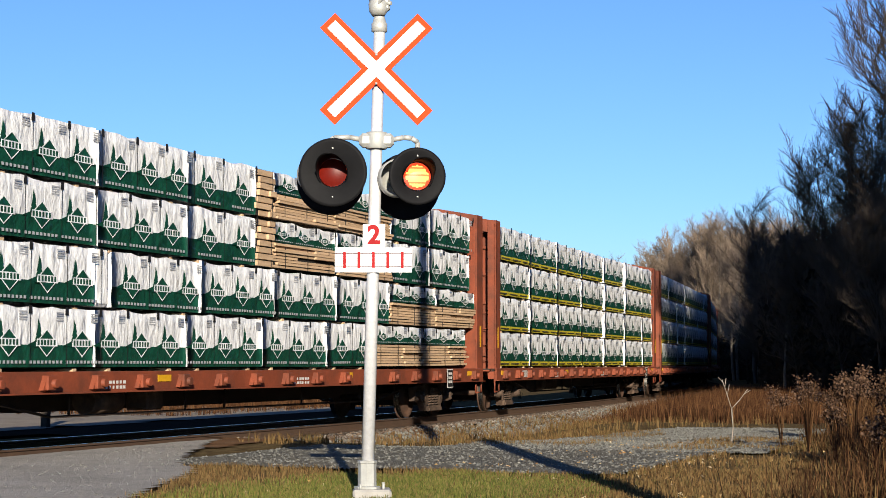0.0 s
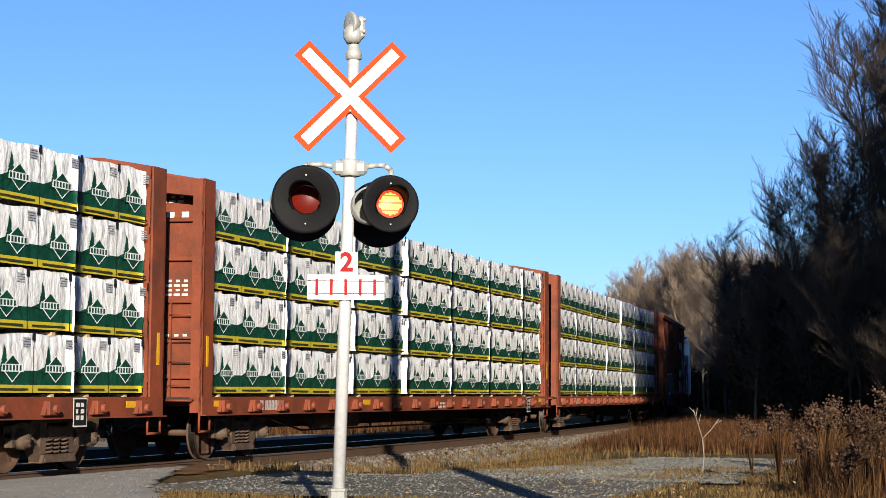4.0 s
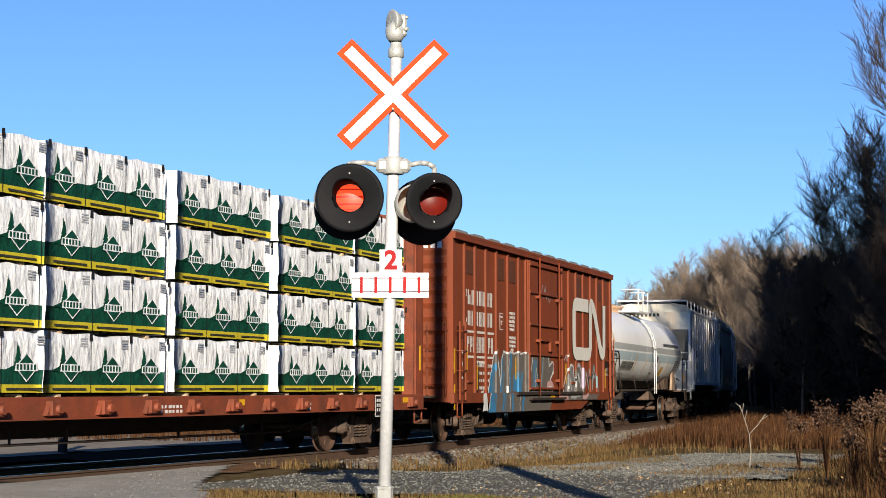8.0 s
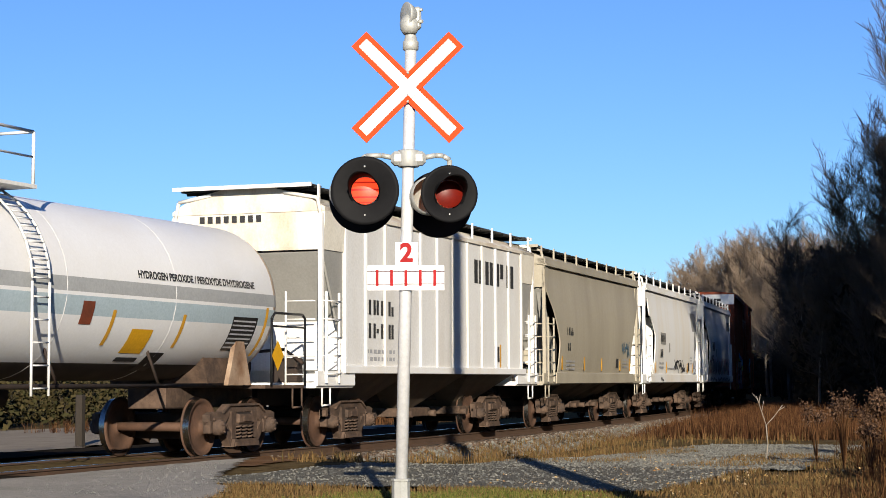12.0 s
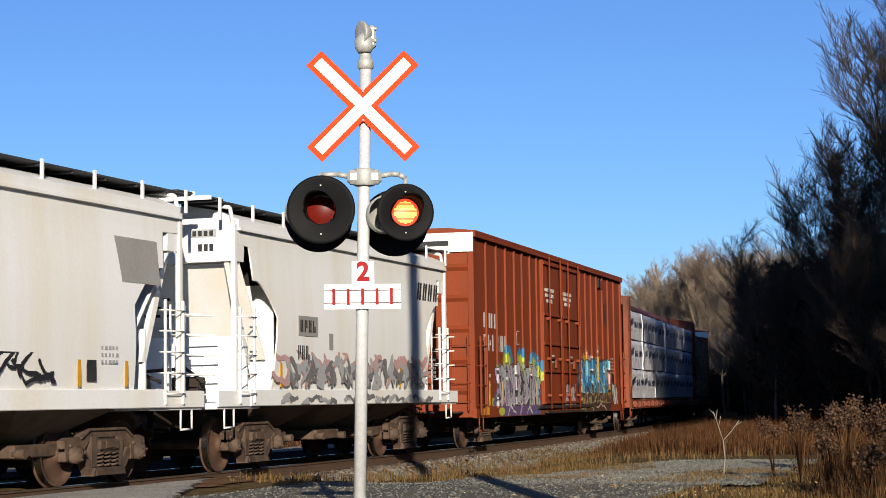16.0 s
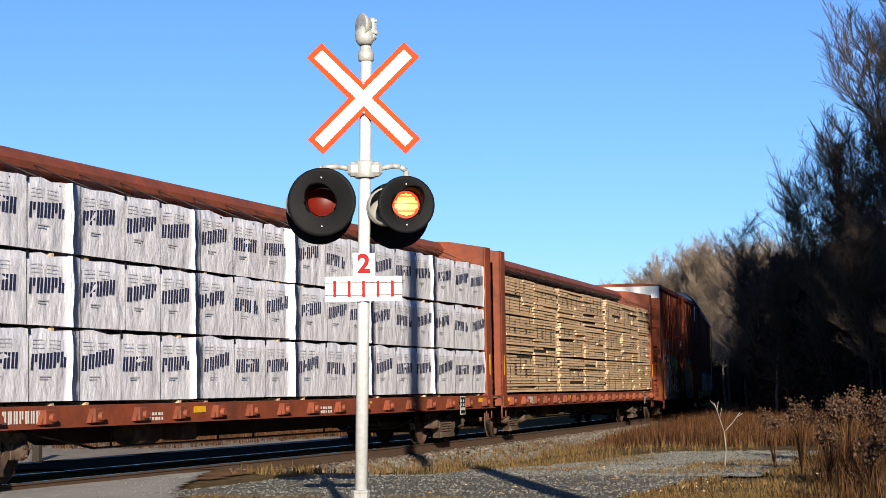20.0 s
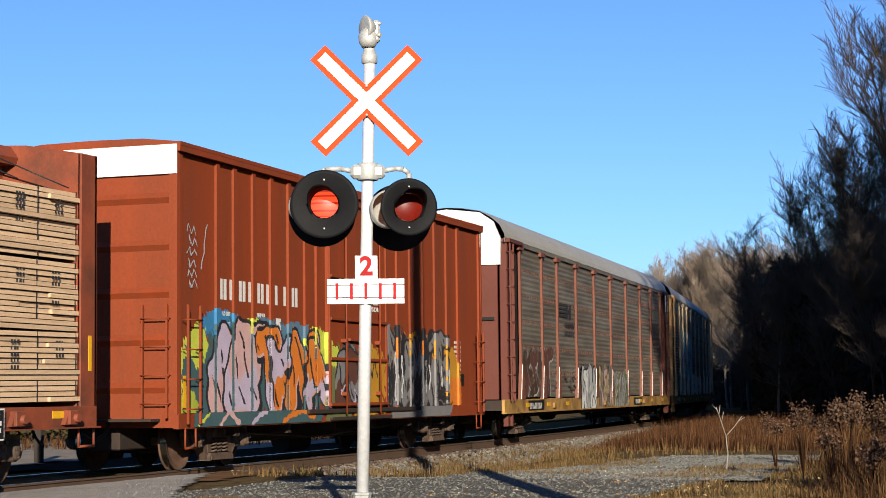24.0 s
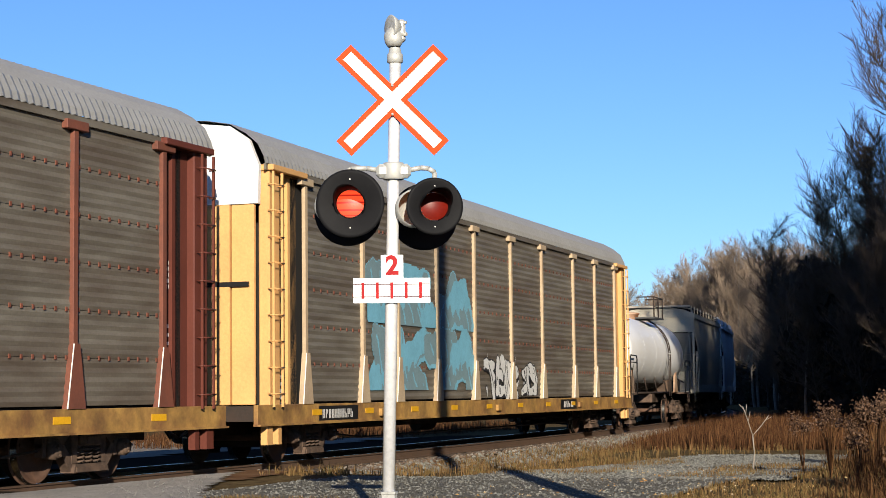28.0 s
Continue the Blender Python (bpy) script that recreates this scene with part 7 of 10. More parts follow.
    spray(c, -7.6, -6.5, 2.8, 4.0, ys, scrawl + [("line", "l", 0.03, [(-6.95, 3.2), (-6.85, 3.55), (-6.75, 3.9)])], cell=0.012, label="thin pale scrawl by the car corner")
    for i, words in enumerate(("LD LMT", "LT WT")):
        flat_text(words, 0.085, M_mark, c, pose(-h + 1.85, -1.4535, 2.52 - 0.17 * i, 90), "stencil_lettering", 0.001)
    bars(c, h - 2.0, 2.3, 0.5, 0.06, 6, M_mark, y, rows=9, gap=0.7, seed=5)
    boxpart("consolidated_stencil", c, M_black, h - 1.75, h - 1.3, -1.460, -1.454, 1.35, 1.62)
    for x in (-h + 0.2, 1.6, 3.2):
        boxpart("reflector", c, M_reflect, x, x + 0.1, ys(x) - 0.011, ys(x) - 0.006, 1.0, 1.5)


# ---- centre-beam flat cars and their lumber
def bundle_build(kind, Lb, H, yellow, seed):
    """One wrapped package: a slightly rumpled box in white, green and (some) yellow, with creases at its edges."""
    rnd = random.Random(seed)
    bm = B()
    dep = 1.16
    zs = [(0.0, 2), (0.13, 1), (0.37, 0), (1.0, None)] if yellow else [(0.0, 1), (0.37, 0), (1.0, None)]
    if kind == "pale":
        zs = [(0.0, 0), (1.0, None)]
    rows = []
    for (z, m), (z2, _) in zip(zs[:-1], zs[1:]):
        k = max(1, round((z2 - z) / 0.2))
        rows += [(z + (z2 - z) * i / k, m) for i in range(k)]
    rows.append((1.0, None))
    nx = max(6, int(Lb / 0.26))
    grid = []
    for z, _ in rows:
        line = []
        for i in range(nx + 1):
            x = Lb * i / nx
            edge = 0.012 if i in (0, nx) else 0
            bulge = 0.012 * math.sin(math.pi * z) + rnd.gauss(0, 0.007)
            line.append(bm.verts.new((x + rnd.gauss(0, 0.003), -dep - bulge + edge, H * z + (rnd.gauss(0, 0.014) - 0.02 * abs(math.sin(x * 2.9 + seed)) if z == 1.0 else 0))))
        grid.append(line)
    for r in range(len(rows) - 1):
        for i in range(nx):
            f = bm.faces.new((grid[r][i], grid[r][i + 1], grid[r + 1][i + 1], grid[r + 1][i]))
            f.material_index, f.smooth = rows[r][1], True
    back = [[bm.verts.new((x, 0, z)) for x in (0, Lb)] for z in (0, H)]
    top = [bm.verts.new((Lb * i / nx, 0, H)) for i in range(nx + 1)]
    for i in range(nx):
        f = bm.faces.new((grid[-1][i], grid[-1][i + 1], top[i + 1], top[i]))
        f.material_index = 0
    for i, q in ((0, 0), (nx, 1)):
        vs = [grid[r][i] for r in range(len(rows))] + [top[i], back[0][q]]
        f = bm.faces.new(vs if i else vs[::-1])
        f.material_index = 0
    bm.faces.new([back[0][0], back[0][1]] + [top[i] for i in range(nx, -1, -1)])
    return bm, [M_lilac if kind == "pale" else M_wrap, M_green, M_yellow]


def print_build(Lb, H, yellow, seed):
    """What is printed on a package: pine and diamond marks, small grey notes, straps."""
    rnd = random.Random(seed)
    bm = B()
    y = -1.16 - 0.022

    def poly(pts, m, dy=0.0):
        f = bm.faces.new([bm.verts.new((a, y - dy, b)) for a, b in pts])
        f.material_index = m

    n = max(1, round(Lb / 1.05))
    off = rnd.uniform(-0.12, 0.12)
    for i in range(n):
        cx = (i + 0.5) * Lb / n + off
        g0 = H * 0.37
        k = H / 0.84
        # hill line of the green field, then the pine, then the diamond
        poly([(cx - 0.5, g0 - 0.01), (cx + 0.3, g0 - 0.01), (cx + 0.1, g0 + 0.03 * k), (cx - 0.12, g0 + 0.06 * k), (cx - 0.3, g0 + 0.05 * k)], 1)
        px = cx - 0.20
        for j, (w, zz) in enumerate(((0.125, 0.0), (0.11, 0.055), (0.09, 0.11), (0.072, 0.16), (0.055, 0.21), (0.038, 0.26))):
            poly([(px - w, g0 + (zz - 0.03) * k), (px + w, g0 + (zz - 0.03) * k), (px + 0.02 * (-1) ** j, g0 + (zz + 0.11) * k)], 1, 0.002 + 0.0004 * j)
        dz = g0 + 0.03 * k
        r1, r2 = 0.27, 0.20 * k
        poly([(cx - r1, dz), (cx, dz - r2), (cx + r1, dz), (cx, dz + r2)], 0, 0.004)
        poly([(cx - r1 + 0.028, dz), (cx, dz - r2 + 0.022), (cx + r1 - 0.028, dz), (cx, dz + r2 - 0.022)], 1, 0.005)
        poly([(cx - 0.27, dz - 0.05 * k), (cx + 0.27, dz - 0.05 * k), (cx + 0.25, dz + 0.055 * k), (cx - 0.25, dz + 0.055 * k)], 0, 0.006)
        for j in range(6):
            a = cx - 0.235 + j * 0.08
            poly([(a, dz - 0.035 * k), (a + 0.05, dz - 0.035 * k), (a + 0.05, dz + 0.04 * k), (a, dz + 0.04 * k)], 1, 0.007)
        for j in range(4):
            poly([(cx + 0.24, H * 0.9 - j * 0.035), (cx + 0.43, H * 0.9 - j * 0.035), (cx + 0.43, H * 0.9 + 0.02 - j * 0.035), (cx + 0.24, H * 0.9 + 0.02 - j * 0.035)], 3, 0.001)
        if yellow:
            poly([(cx - 0.45, H * 0.045), (cx + 0.4, H * 0.045), (cx + 0.4, H * 0.075), (cx - 0.45, H * 0.075)], 4, 0.001)
        else:
            for j in range(9):
                poly([(cx - 0.42 + j * 0.095, H * 0.06), (cx - 0.36 + j * 0.095, H * 0.06), (cx - 0.36 + j * 0.095, H * 0.11), (cx - 0.42 + j * 0.095, H * 0.11)], 3, 0.001)
        sx = cx + 0.5
        poly([(sx, 0.0), (sx + 0.014, 0.0), (sx + 0.014, H + 0.012), (sx, H + 0.012)], 5, 0.003)
        poly([(sx - 0.04, H - 0.10), (sx + 0.05, H - 0.10), (sx + 0.04, H + 0.014), (sx - 0.03, H + 0.014)], 5, 0.004)
    return bm, [M_wrap, M_green, M_yellow, M_mark_grey, M_mark_dark, M_strap]


def pale_print_build(Lb, H, seed):
    rnd = random.Random(seed)
    bm = B()
    y = -1.16 - 0.022

    def poly(pts, m, dy=0.0):
        f = bm.faces.new([bm.verts.new((a, y - dy, b)) for a, b in pts])
        f.material_index = m

    n = max(1, round(Lb / 1.2))
    for i in range(n):
        x = i * Lb / n + rnd.uniform(0.0, 0.16)
        z = H * 0.43
        sl = rnd.uniform(-0.01, 0.03)
        for j in range(5):      # bold plain shapes in place of the brand name
            glyph(bm, rnd, x + 0.06 + j * 0.185 + (0.01 if j else 0), z + sl * j, 0.15, 0.215, lambda p, q: (p, y - 0.001, q), 0.025)
        for zz, w in ((0.335, 0.30), (0.30, 0.22)):
            poly([(x + 0.28, H * zz), (x + 0.28 + w, H * zz), (x + 0.28 + w, H * zz + 0.016), (x + 0.28, H * zz + 0.016)], 1, 0.001)
        for j in range(3):
            for q in (0.1, 0.52):
                poly([(x + q, H * 0.84 - j * 0.055), (x + q + 0.3, H * 0.84 - j * 0.055), (x + q + 0.3, H * 0.84 + 0.009 - j * 0.055), (x + q, H * 0.84 + 0.009 - j * 0.055)], 4, 0.001)
        poly([(x, 0), (x + 0.012, 0), (x + 0.012, H), (x, H)], 2, 0.002)
        if rnd.random() < 0.7:
            poly([(x - 0.01, H - 0.09), (x + 0.06, H - 0.07), (x + 0.05, H + 0.012), (x - 0.01, H + 0.012)], 2, 0.003)
    return bm, [M_mark_blue, M_mark_grey, M_strap, M_lilac, M_faint]


def bundle(car, x, z, Lb, H, kind, yellow, rnd):
    seed = rnd.randrange(3)
    Lq = round(Lb, 2)
    jit = rnd.uniform(-0.02, 0.02)
    tilt = rnd.gauss(0, 0.12)
    key = (kind, Lq, H, yellow, seed)
    at = pose(x, -0.24 + jit, z, 0, tilt, 0)
    b = sub("lumber_package", shared(("lumber_package",) + key, lambda: bundle_build(kind, Lq, H, yellow, seed)), car, at, "paper-wrapped package of sawn lumber" if kind != "pale" else "package of lumber in pale wrap")
    if kind == "pale":
        sub("printed_mark", shared(("printed_pale",) + key, lambda: pale_print_build(Lq, H, seed)), b)
    else:
        sub("printed_mark", shared(("printed_mark",) + key, lambda: print_build(Lq, H, yellow, seed)), b)
    # the package on the far side of the beam
    sub("lumber_package", CACHE[("lumber_package",) + key], car, pose(x + Lq, 0.24 + jit, z, 0, 0, 180))
    for dx in (0.4, Lq - 0.5):
        sub("spacer", shared("spacer", spacer_build), car, pose(x + dx, 0, z - 0.07))


def spacer_build():
    bm = B()
    box(bm, 0, 0.09, -1.36, 1.36, 0, 0.05)
    return bm, [M_wood]


def board_build(Lb, t, seed):
    """One layer of boards seen edge on, with its two or three board joints."""
    rnd = random.Random(seed)
    bm = B()
    x = 0.0
    while x < Lb - 0.01:
        w = min(Lb - x, rnd.choice((Lb, Lb * 0.6, Lb * 0.4)))
        d = rnd.uniform(-0.03, 0.03)
        box(bm, x, x + w - 0.012, -1.16 + d, 0, 0, t)
        x += w
    return bm, [M_wood]


def raw_stack(car, x, z, Lb, H, rnd, layers=10, cap=None):
    """A package of bare boards in layers on stickers, each layer a part of its own."""
    at = pose(x, -0.24 + rnd.uniform(-0.02, 0.02), z, 0, rnd.gauss(0, 0.2), rnd.gauss(0, 0.15))

    def core():
        bm = B()
        box(bm, 0.03, Lb - 0.03, -1.12, 0, 0, H - 0.01)
        return bm, [M_gap]

    b = sub("bare_lumber_package", shared(("bare_lumber_package", Lb, H), core), car, at, "stack of bare sawn spruce boards")
    pitch = H / layers
    for i in range(layers):
        s = rnd.randrange(6)
        me = shared(("board", Lb, round(pitch, 3), s), lambda: board_build(Lb, pitch * 0.80, s))
        sub("board", me, b, pose(rnd.uniform(-0.11, 0.11), rnd.uniform(-0.03, 0.03), i * pitch))

    def strap():
        bm = B()
        box(bm, -0.009, 0.009, -1.178, -1.172, 0, H)
        return bm, [M_strap]

    for q in (0.15, 0.5, 0.85) if Lb > 1 else (0.9,):
        sub("strap", shared(("strap", H), strap), b, pose(Lb * q, 0, 0))
    if H > 0.9:
        for q in (0.3, 0.66):
            bars(b, Lb * q + rnd.uniform(-0.1, 0.1), 0.78, 0.22, 0.05, 3, M_mark_dark, -1.180, name="ink_stamp", rows=rnd.choice((3, 5, 6)), gap=0.7, seed=rnd.randrange(99))
    sub("bare_lumber_package", CACHE[("bare_lumber_package", Lb, H)], car, pose(x + Lb, 0.24, z, 0, 0, 180))


def flatcar(label, u0, u1, chord=True, tall=4.62):
    c, L = new_car("lumber_flatcar", label, u0, u1, 2.45)
    h = L / 2
    bm = B()
    box(bm, -h, h, -1.42, 1.42, 0.98, 1.05)
    part("deck", bm, M_frame, c, "low steel deck")
    boxpart("centre_sill", c, M_frame, -h + 0.4, h - 0.4, -0.3, 0.3, 0.55, 0.976)
    bm = B()
    extrude_y(bm, [(-h * 0.62, 0.97), (-h * 0.5, 0.46), (h * 0.5, 0.46), (h * 0.62, 0.97)], -0.25, 0.25)
    part("fish_belly_sill", bm, M_frame, c)
    for s in (-1, 1):
        bm = B()
        box(bm, -h, h, min(s * 1.42, s * 1.47), max(s * 1.42, s * 1.47), 0.76, 1.06, 0.006)
        box(bm, -h, h, min(s * 1.42, s * 1.54), max(s * 1.42, s * 1.54), 0.755, 0.775)
        sill = part("side_sill", bm, M_flat, c)

        def winch():
            bm = B()
            box(bm, -0.12, 0.10, -0.11, 0, -0.10, 0.10, 0.012)
            extrude_y(bm, [(-0.18, -0.10), (-0.10, -0.10), (-0.10, 0.06)], -0.07, 0.0)
            rod(bm, (0.02, -0.17, -0.01), (0.02, 0, -0.01), 0.06, 10)
            return bm, [M_flat]

        n = 18
        for i in range(n):
            x = -h + 0.75 + (L - 1.5) * i / (n - 1)
            sub("winch", shared("winch", winch), sill, pose(x, s * 1.47, 0.91, 0, 0, 0 if s < 0 else 180))
        for i in range(4):
            x = -h + 0.45 + (L - 1.6) * i / 3
            boxpart("reflector", sill, M_reflect, x, x + 0.42, s * 1.472, s * 1.478, 0.90, 1.0)
    # bulkheads
    for s in (-1, 1):
        bm = B()
        xo = s * h
        xi = s * (h - 0.42)
        prof = [(-1.43, 0.9), (1.43, 0.9), (1.43, tall), (0.55, tall + 0.16), (0, tall + 0.19), (-0.55, tall + 0.16), (-1.43, tall)]
        extrude_x(bm, prof, xi - s * 0.0, xi + s * 0.03)
        bh = part("bulkhead", bm, M_flat, c, "brown steel bulkhead with side channels")
        for y in (-1, 1):
            bm = B()
            box(bm, min(xi, xo), max(xi, xo), min(y * 1.40, y * 1.46), max(y * 1.40, y * 1.46), 0.8, tall, 0.01)
            box(bm, min(xo, xo - s * 0.05), max(xo, xo - s * 0.05), min(y * 1.25, y * 1.46), max(y * 1.25, y * 1.46), 0.8, tall)
            part("side_channel", bm, M_flat, bh)
        for i, z in enumerate((1.35, 1.95, 2.6, 3.3, 3.95)):
            boxpart("bulkhead_rib", bh, M_flat, xi, xi + s * 0.10, -1.25, 1.25, z, z + 0.07, 0.01)
        extr = B()
        extrude_x(extr, [(-1.40, tall - 0.5), (-1.25, tall - 0.28), (-0.6, tall - 0.20), (0.6, tall - 0.20), (1.25, tall - 0.28), (1.40, tall - 0.5), (1.40, tall - 0.02), (0, tall + 0.16), (-1.40, tall - 0.02)], xo - s * 0.36, xo - s * 0.02)
        part("top_gusset", extr, M_flat, bh)
        bars_on_end(bh, xi + s * 0.035, s)
        ladder(c, xi + s * 0.03, -0.95, 1.05, 2.6, M_flat, 0.42, 4, "y", s)
        bm = B()
        pipe(bm, [(xo, -1.3, 1.0), (xo + s * 0.12, -1.3, 1.0), (xo + s * 0.12, -0.75, 1.0), (xo, -0.75, 1.0)], 0.02, 6)
        pipe(bm, [(xo, -1.42, 0.80), (xo, -1.42, 0.5), (xo - s * 0.4, -1.42, 0.5), (xo - s * 0.4, -1.42, 0.80)], 0.02, 6)
        part("grab_iron", bm, M_flat, c)
        boxpart("reflector", bh, M_reflect, xo - s * 0.22, xo - s * 0.14, -1.468, -1.462, 1.55, 2.05)
    # the centre beam: posts, top chord, cables
    bm = B()
    box(bm, -h + 0.42, h - 0.42, -0.05, 0.05, 1.05, 1.5)
    part("beam_web", bm, M_flat, c)
    n = 12

    def beam_post():
        bm = B()
        box(bm, -0.12, 0.12, -0.16, 0.16, 1.05, tall - 0.1)
        return bm, [M_flat]

    for i in range(n + 1):
        sub("beam_post", shared("beam_post", beam_post), c, pose(-h + 0.5 + (L - 1.0) * i / n, 0, 0))
    bm = B()
    if chord:
        extrude_x(bm, [(-0.38, tall - 0.12), (-0.42, tall - 0.02), (-0.30, tall + 0.15), (0.30, tall + 0.15), (0.42, tall - 0.02), (0.38, tall - 0.12)], -h + 0.42, h - 0.42)
    else:
        box(bm, -h + 0.42, h - 0.42, -0.2, 0.2, tall - 0.32, tall - 0.16)
    part("top_chord", bm, M_flat, c)
    if chord:
        def tie_cable():
            bm = B()
            pipe(bm, [(0, -0.40, tall - 0.05), (0.35, -1.40, tall - 0.52)], 0.012, 4)
            return bm, [M_strap]

        for i in range(18):
            sub("tie_cable", shared("tie_cable", tie_cable), c, pose(-h + 1.0 + (L - 2) * i / 17, 0, 0))
    # air line and brake gear under the deck
    bm = B()
    pipe(bm, [(-h + 3.6, -1.0, 0.72), (-h + 5.5, -1.0, 0.42), (h - 5.5, -1.0, 0.42), (h - 3.6, -1.0, 0.72)], 0.02, 6)
    for x in (-h + 6, -2.2, -0.8, 2.4, h - 6.5):
        pipe(bm, [(x, -1.0, 0.42), (x, -1.0, 0.8)], 0.02, 6)
    part("hand_rod", bm, M_frame, c)
    bm = B()
    rod(bm, (-h * 0.42, -0.75, 0.62), (-h * 0.42 + 0.9, -0.75, 0.62), 0.2, 12)
    part("brake_reservoir", bm, M_truck, c)
    boxpart("brake_valve", c, M_truck, -h * 0.42 + 1.5, -h * 0.42 + 2.0, -1.0, -0.6, 0.45, 0.8, 0.03)
    bars(c, -h + 2.2, 0.83, 1.1, 0.17, 8, M_mark, -1.472, seed=3, label="white stencilled car number as bars")
    bars(c, -h + 6.2, 0.88, 0.6, 0.045, 6, M_mark, -1.472, rows=2, gap=0.6, seed=4)
    bars(c, 1.0, 0.88, 0.7, 0.045, 6, M_mark, -1.472, rows=2, gap=0.6, seed=5)
    bars(c, h - 6.0, 0.88, 0.5, 0.045, 6, M_mark, -1.472, rows=2, gap=0.6, seed=6)
    boxpart("stencil_border", c, M_mark, h - 2.77, h - 2.40, -1.554, -1.55, 0.64, 1.05)
    boxpart("consolidated_stencil", c, M_black, h - 2.75, h - 2.42, -1.558, -1.554, 0.66, 1.03)
    bars(c, h - 2.71, 0.92, 0.26, 0.06, 2, M_mark, -1.556, rows=3, gap=0.5)
    return c, L


def bars_on_end(parent, x, s):
    """White notes on a bulkhead, as bars."""
    bm = B()
    for y0, z0, w, hh, n, rows in ((-1.0, 3.98, 1.2, 0.14, 9, 1), (-1.0, 2.95, 0.8, 0.04, 11, 4), (-1.0, 2.05, 0.7, 0.04, 9, 2), (-0.9, 4.35, 0.7, 0.04, 9, 2)):
        for r in range(rows):
            for i in range(0, n, 2):
                a = y0 + w * i / n
                z = z0 - r * hh * 1.9
                bm.faces.new([bm.verts.new(p) for p in ((x + s * 0.004, a, z), (x + s * 0.004, a + w / n * (1.0 + 0.5 * (r % 2)), z), (x + s * 0.004, a + w / n * (1.0 + 0.5 * (r % 2)), z + hh), (x + s * 0.004, a, z + hh))])
    tagged(part("marking", bm, M_mark, parent), kind="stuff")


def build_lumber():
    # three cars of yellow-edged packages: (ends, gaps after the columns)
    plans = [(40.75, 64.0, (3.25, 3.25, 3.25, 3.25, 3.25, 3.25, 2.0), {3: 0.32, 4: 0.30}),
             (65.2, 88.5, (3.25, 3.25, 3.0, 3.25, 3.25, 3.25, 2.0), {1: 0.35, 2: 0.40}),
             (89.75, 113.43, (3.0, 3.0, 3.25, 3.25, 3.25, 3.25, 2.5), {3: 0.34, 4: 0.34})]
    for k, (u0, u1, cols, gaps) in enumerate(plans):
        c, L = flatcar("brown centre-beam flatcar with wrapped green, white and yellow lumber", u0, u1, chord=False)
        rnd = random.Random(200 + k)
        x = -L / 2 + 0.46
        for j, Lb in enumerate(cols):
            Lb = min(Lb, L / 2 - 0.46 - x)
            for tier in range(4):
                bundle(c, x, 1.12 + tier * 0.862, round(Lb * 4) / 4 - 0.0, 0.815, "green", True, rnd)
            x += round(Lb * 4) / 4 + gaps.get(j, 0.035)
    # the mixed car: wrapped packages, and bare packages under paper caps
    c, L = flatcar("brown centre-beam flatcar with mixed wrapped and bare lumber", 16.2, 39.7, chord=False)
    rnd = random.Random(300)
    h = L / 2
    mid = (16.2 + 39.7) / 2
    for tier in range(4):
        z = 1.12 + tier * 0.862
        x = -h + 0.46
        end = (27.6 if tier >= 2 else 34.8 if tier == 1 else 33.0) - mid
        while x + 2.0 < end:
            Lb = min(2.75, end - x)
            Lb = math.floor(Lb * 4) / 4
            bundle(c, x, z, Lb, 0.815, "green", False, rnd)
            if tier == 1 and 21 < x + Lb + mid < 24:
                flap = boxpart("loose_wrap", c, M_wrap, x + Lb + 0.06, x + Lb + 0.44, -1.37, -0.35, z, z + 0.86, 0.05, "crumpled white wrap over a package end")
                x += 0.45
            x += Lb + 0.04
        if tier >= 2:
            raw_stack(c, x, z, 0.62, 0.815, rnd, 7)
            x += 0.68
        stop = (33.9 - mid) if tier >= 2 else h - 0.45
        while x + 1.2 < stop:
            Lb = 2.75 if stop - x > 4.2 else round(min(stop - x, 2.9), 2)
            raw_stack(c, x, z, Lb, 0.44, rnd, 8)
            bundle(c, x, z + 0.45, Lb, 0.36, "green", False, rnd)
            x += Lb + 0.04
        while x + 1.0 < h - 0.42:
            Lb = 2.25 if h - 0.45 - x > 3.6 else round(min(h - 0.45 - x, 2.7), 2)
            bundle(c, x, z, Lb, 0.815, "green", False, rnd)
            x += Lb + 0.04
    # pale wrap under the open beam
    c, L = flatcar("brown centre-beam flatcar with pale wrapped lumber and blue marks", 221.58, 245.2)
    rnd = random.Random(310)
    x = -L / 2 + 0.46
    for j, Lb in enumerate((3.75, 3.75, 3.75, 3.75, 3.75, 3.75)):
        for tier in range(3):
            bundle(c, x, 1.12 + tier * 1.03, Lb, 0.985, "pale", False, rnd)
        x += Lb + (0.22 if j == 2 else 0.03)
    # bare boards under the open beam
    c, L = flatcar("brown centre-beam flatcar with stacked bare sawn boards", 246.06, 269.5)
    rnd = random.Random(320)
    x = -L / 2 + 0.50
    for j, Lb in enumerate((3.25, 3.0, 3.5, 3.25, 3.0, 3.25, 2.75)):
        for tier in range(3):
            raw_stack(c, x, 1.12 + tier * 0.99, Lb, 0.96, rnd, 13)
        x += Lb + (0.32 if j in (1, 3) else 0.06)


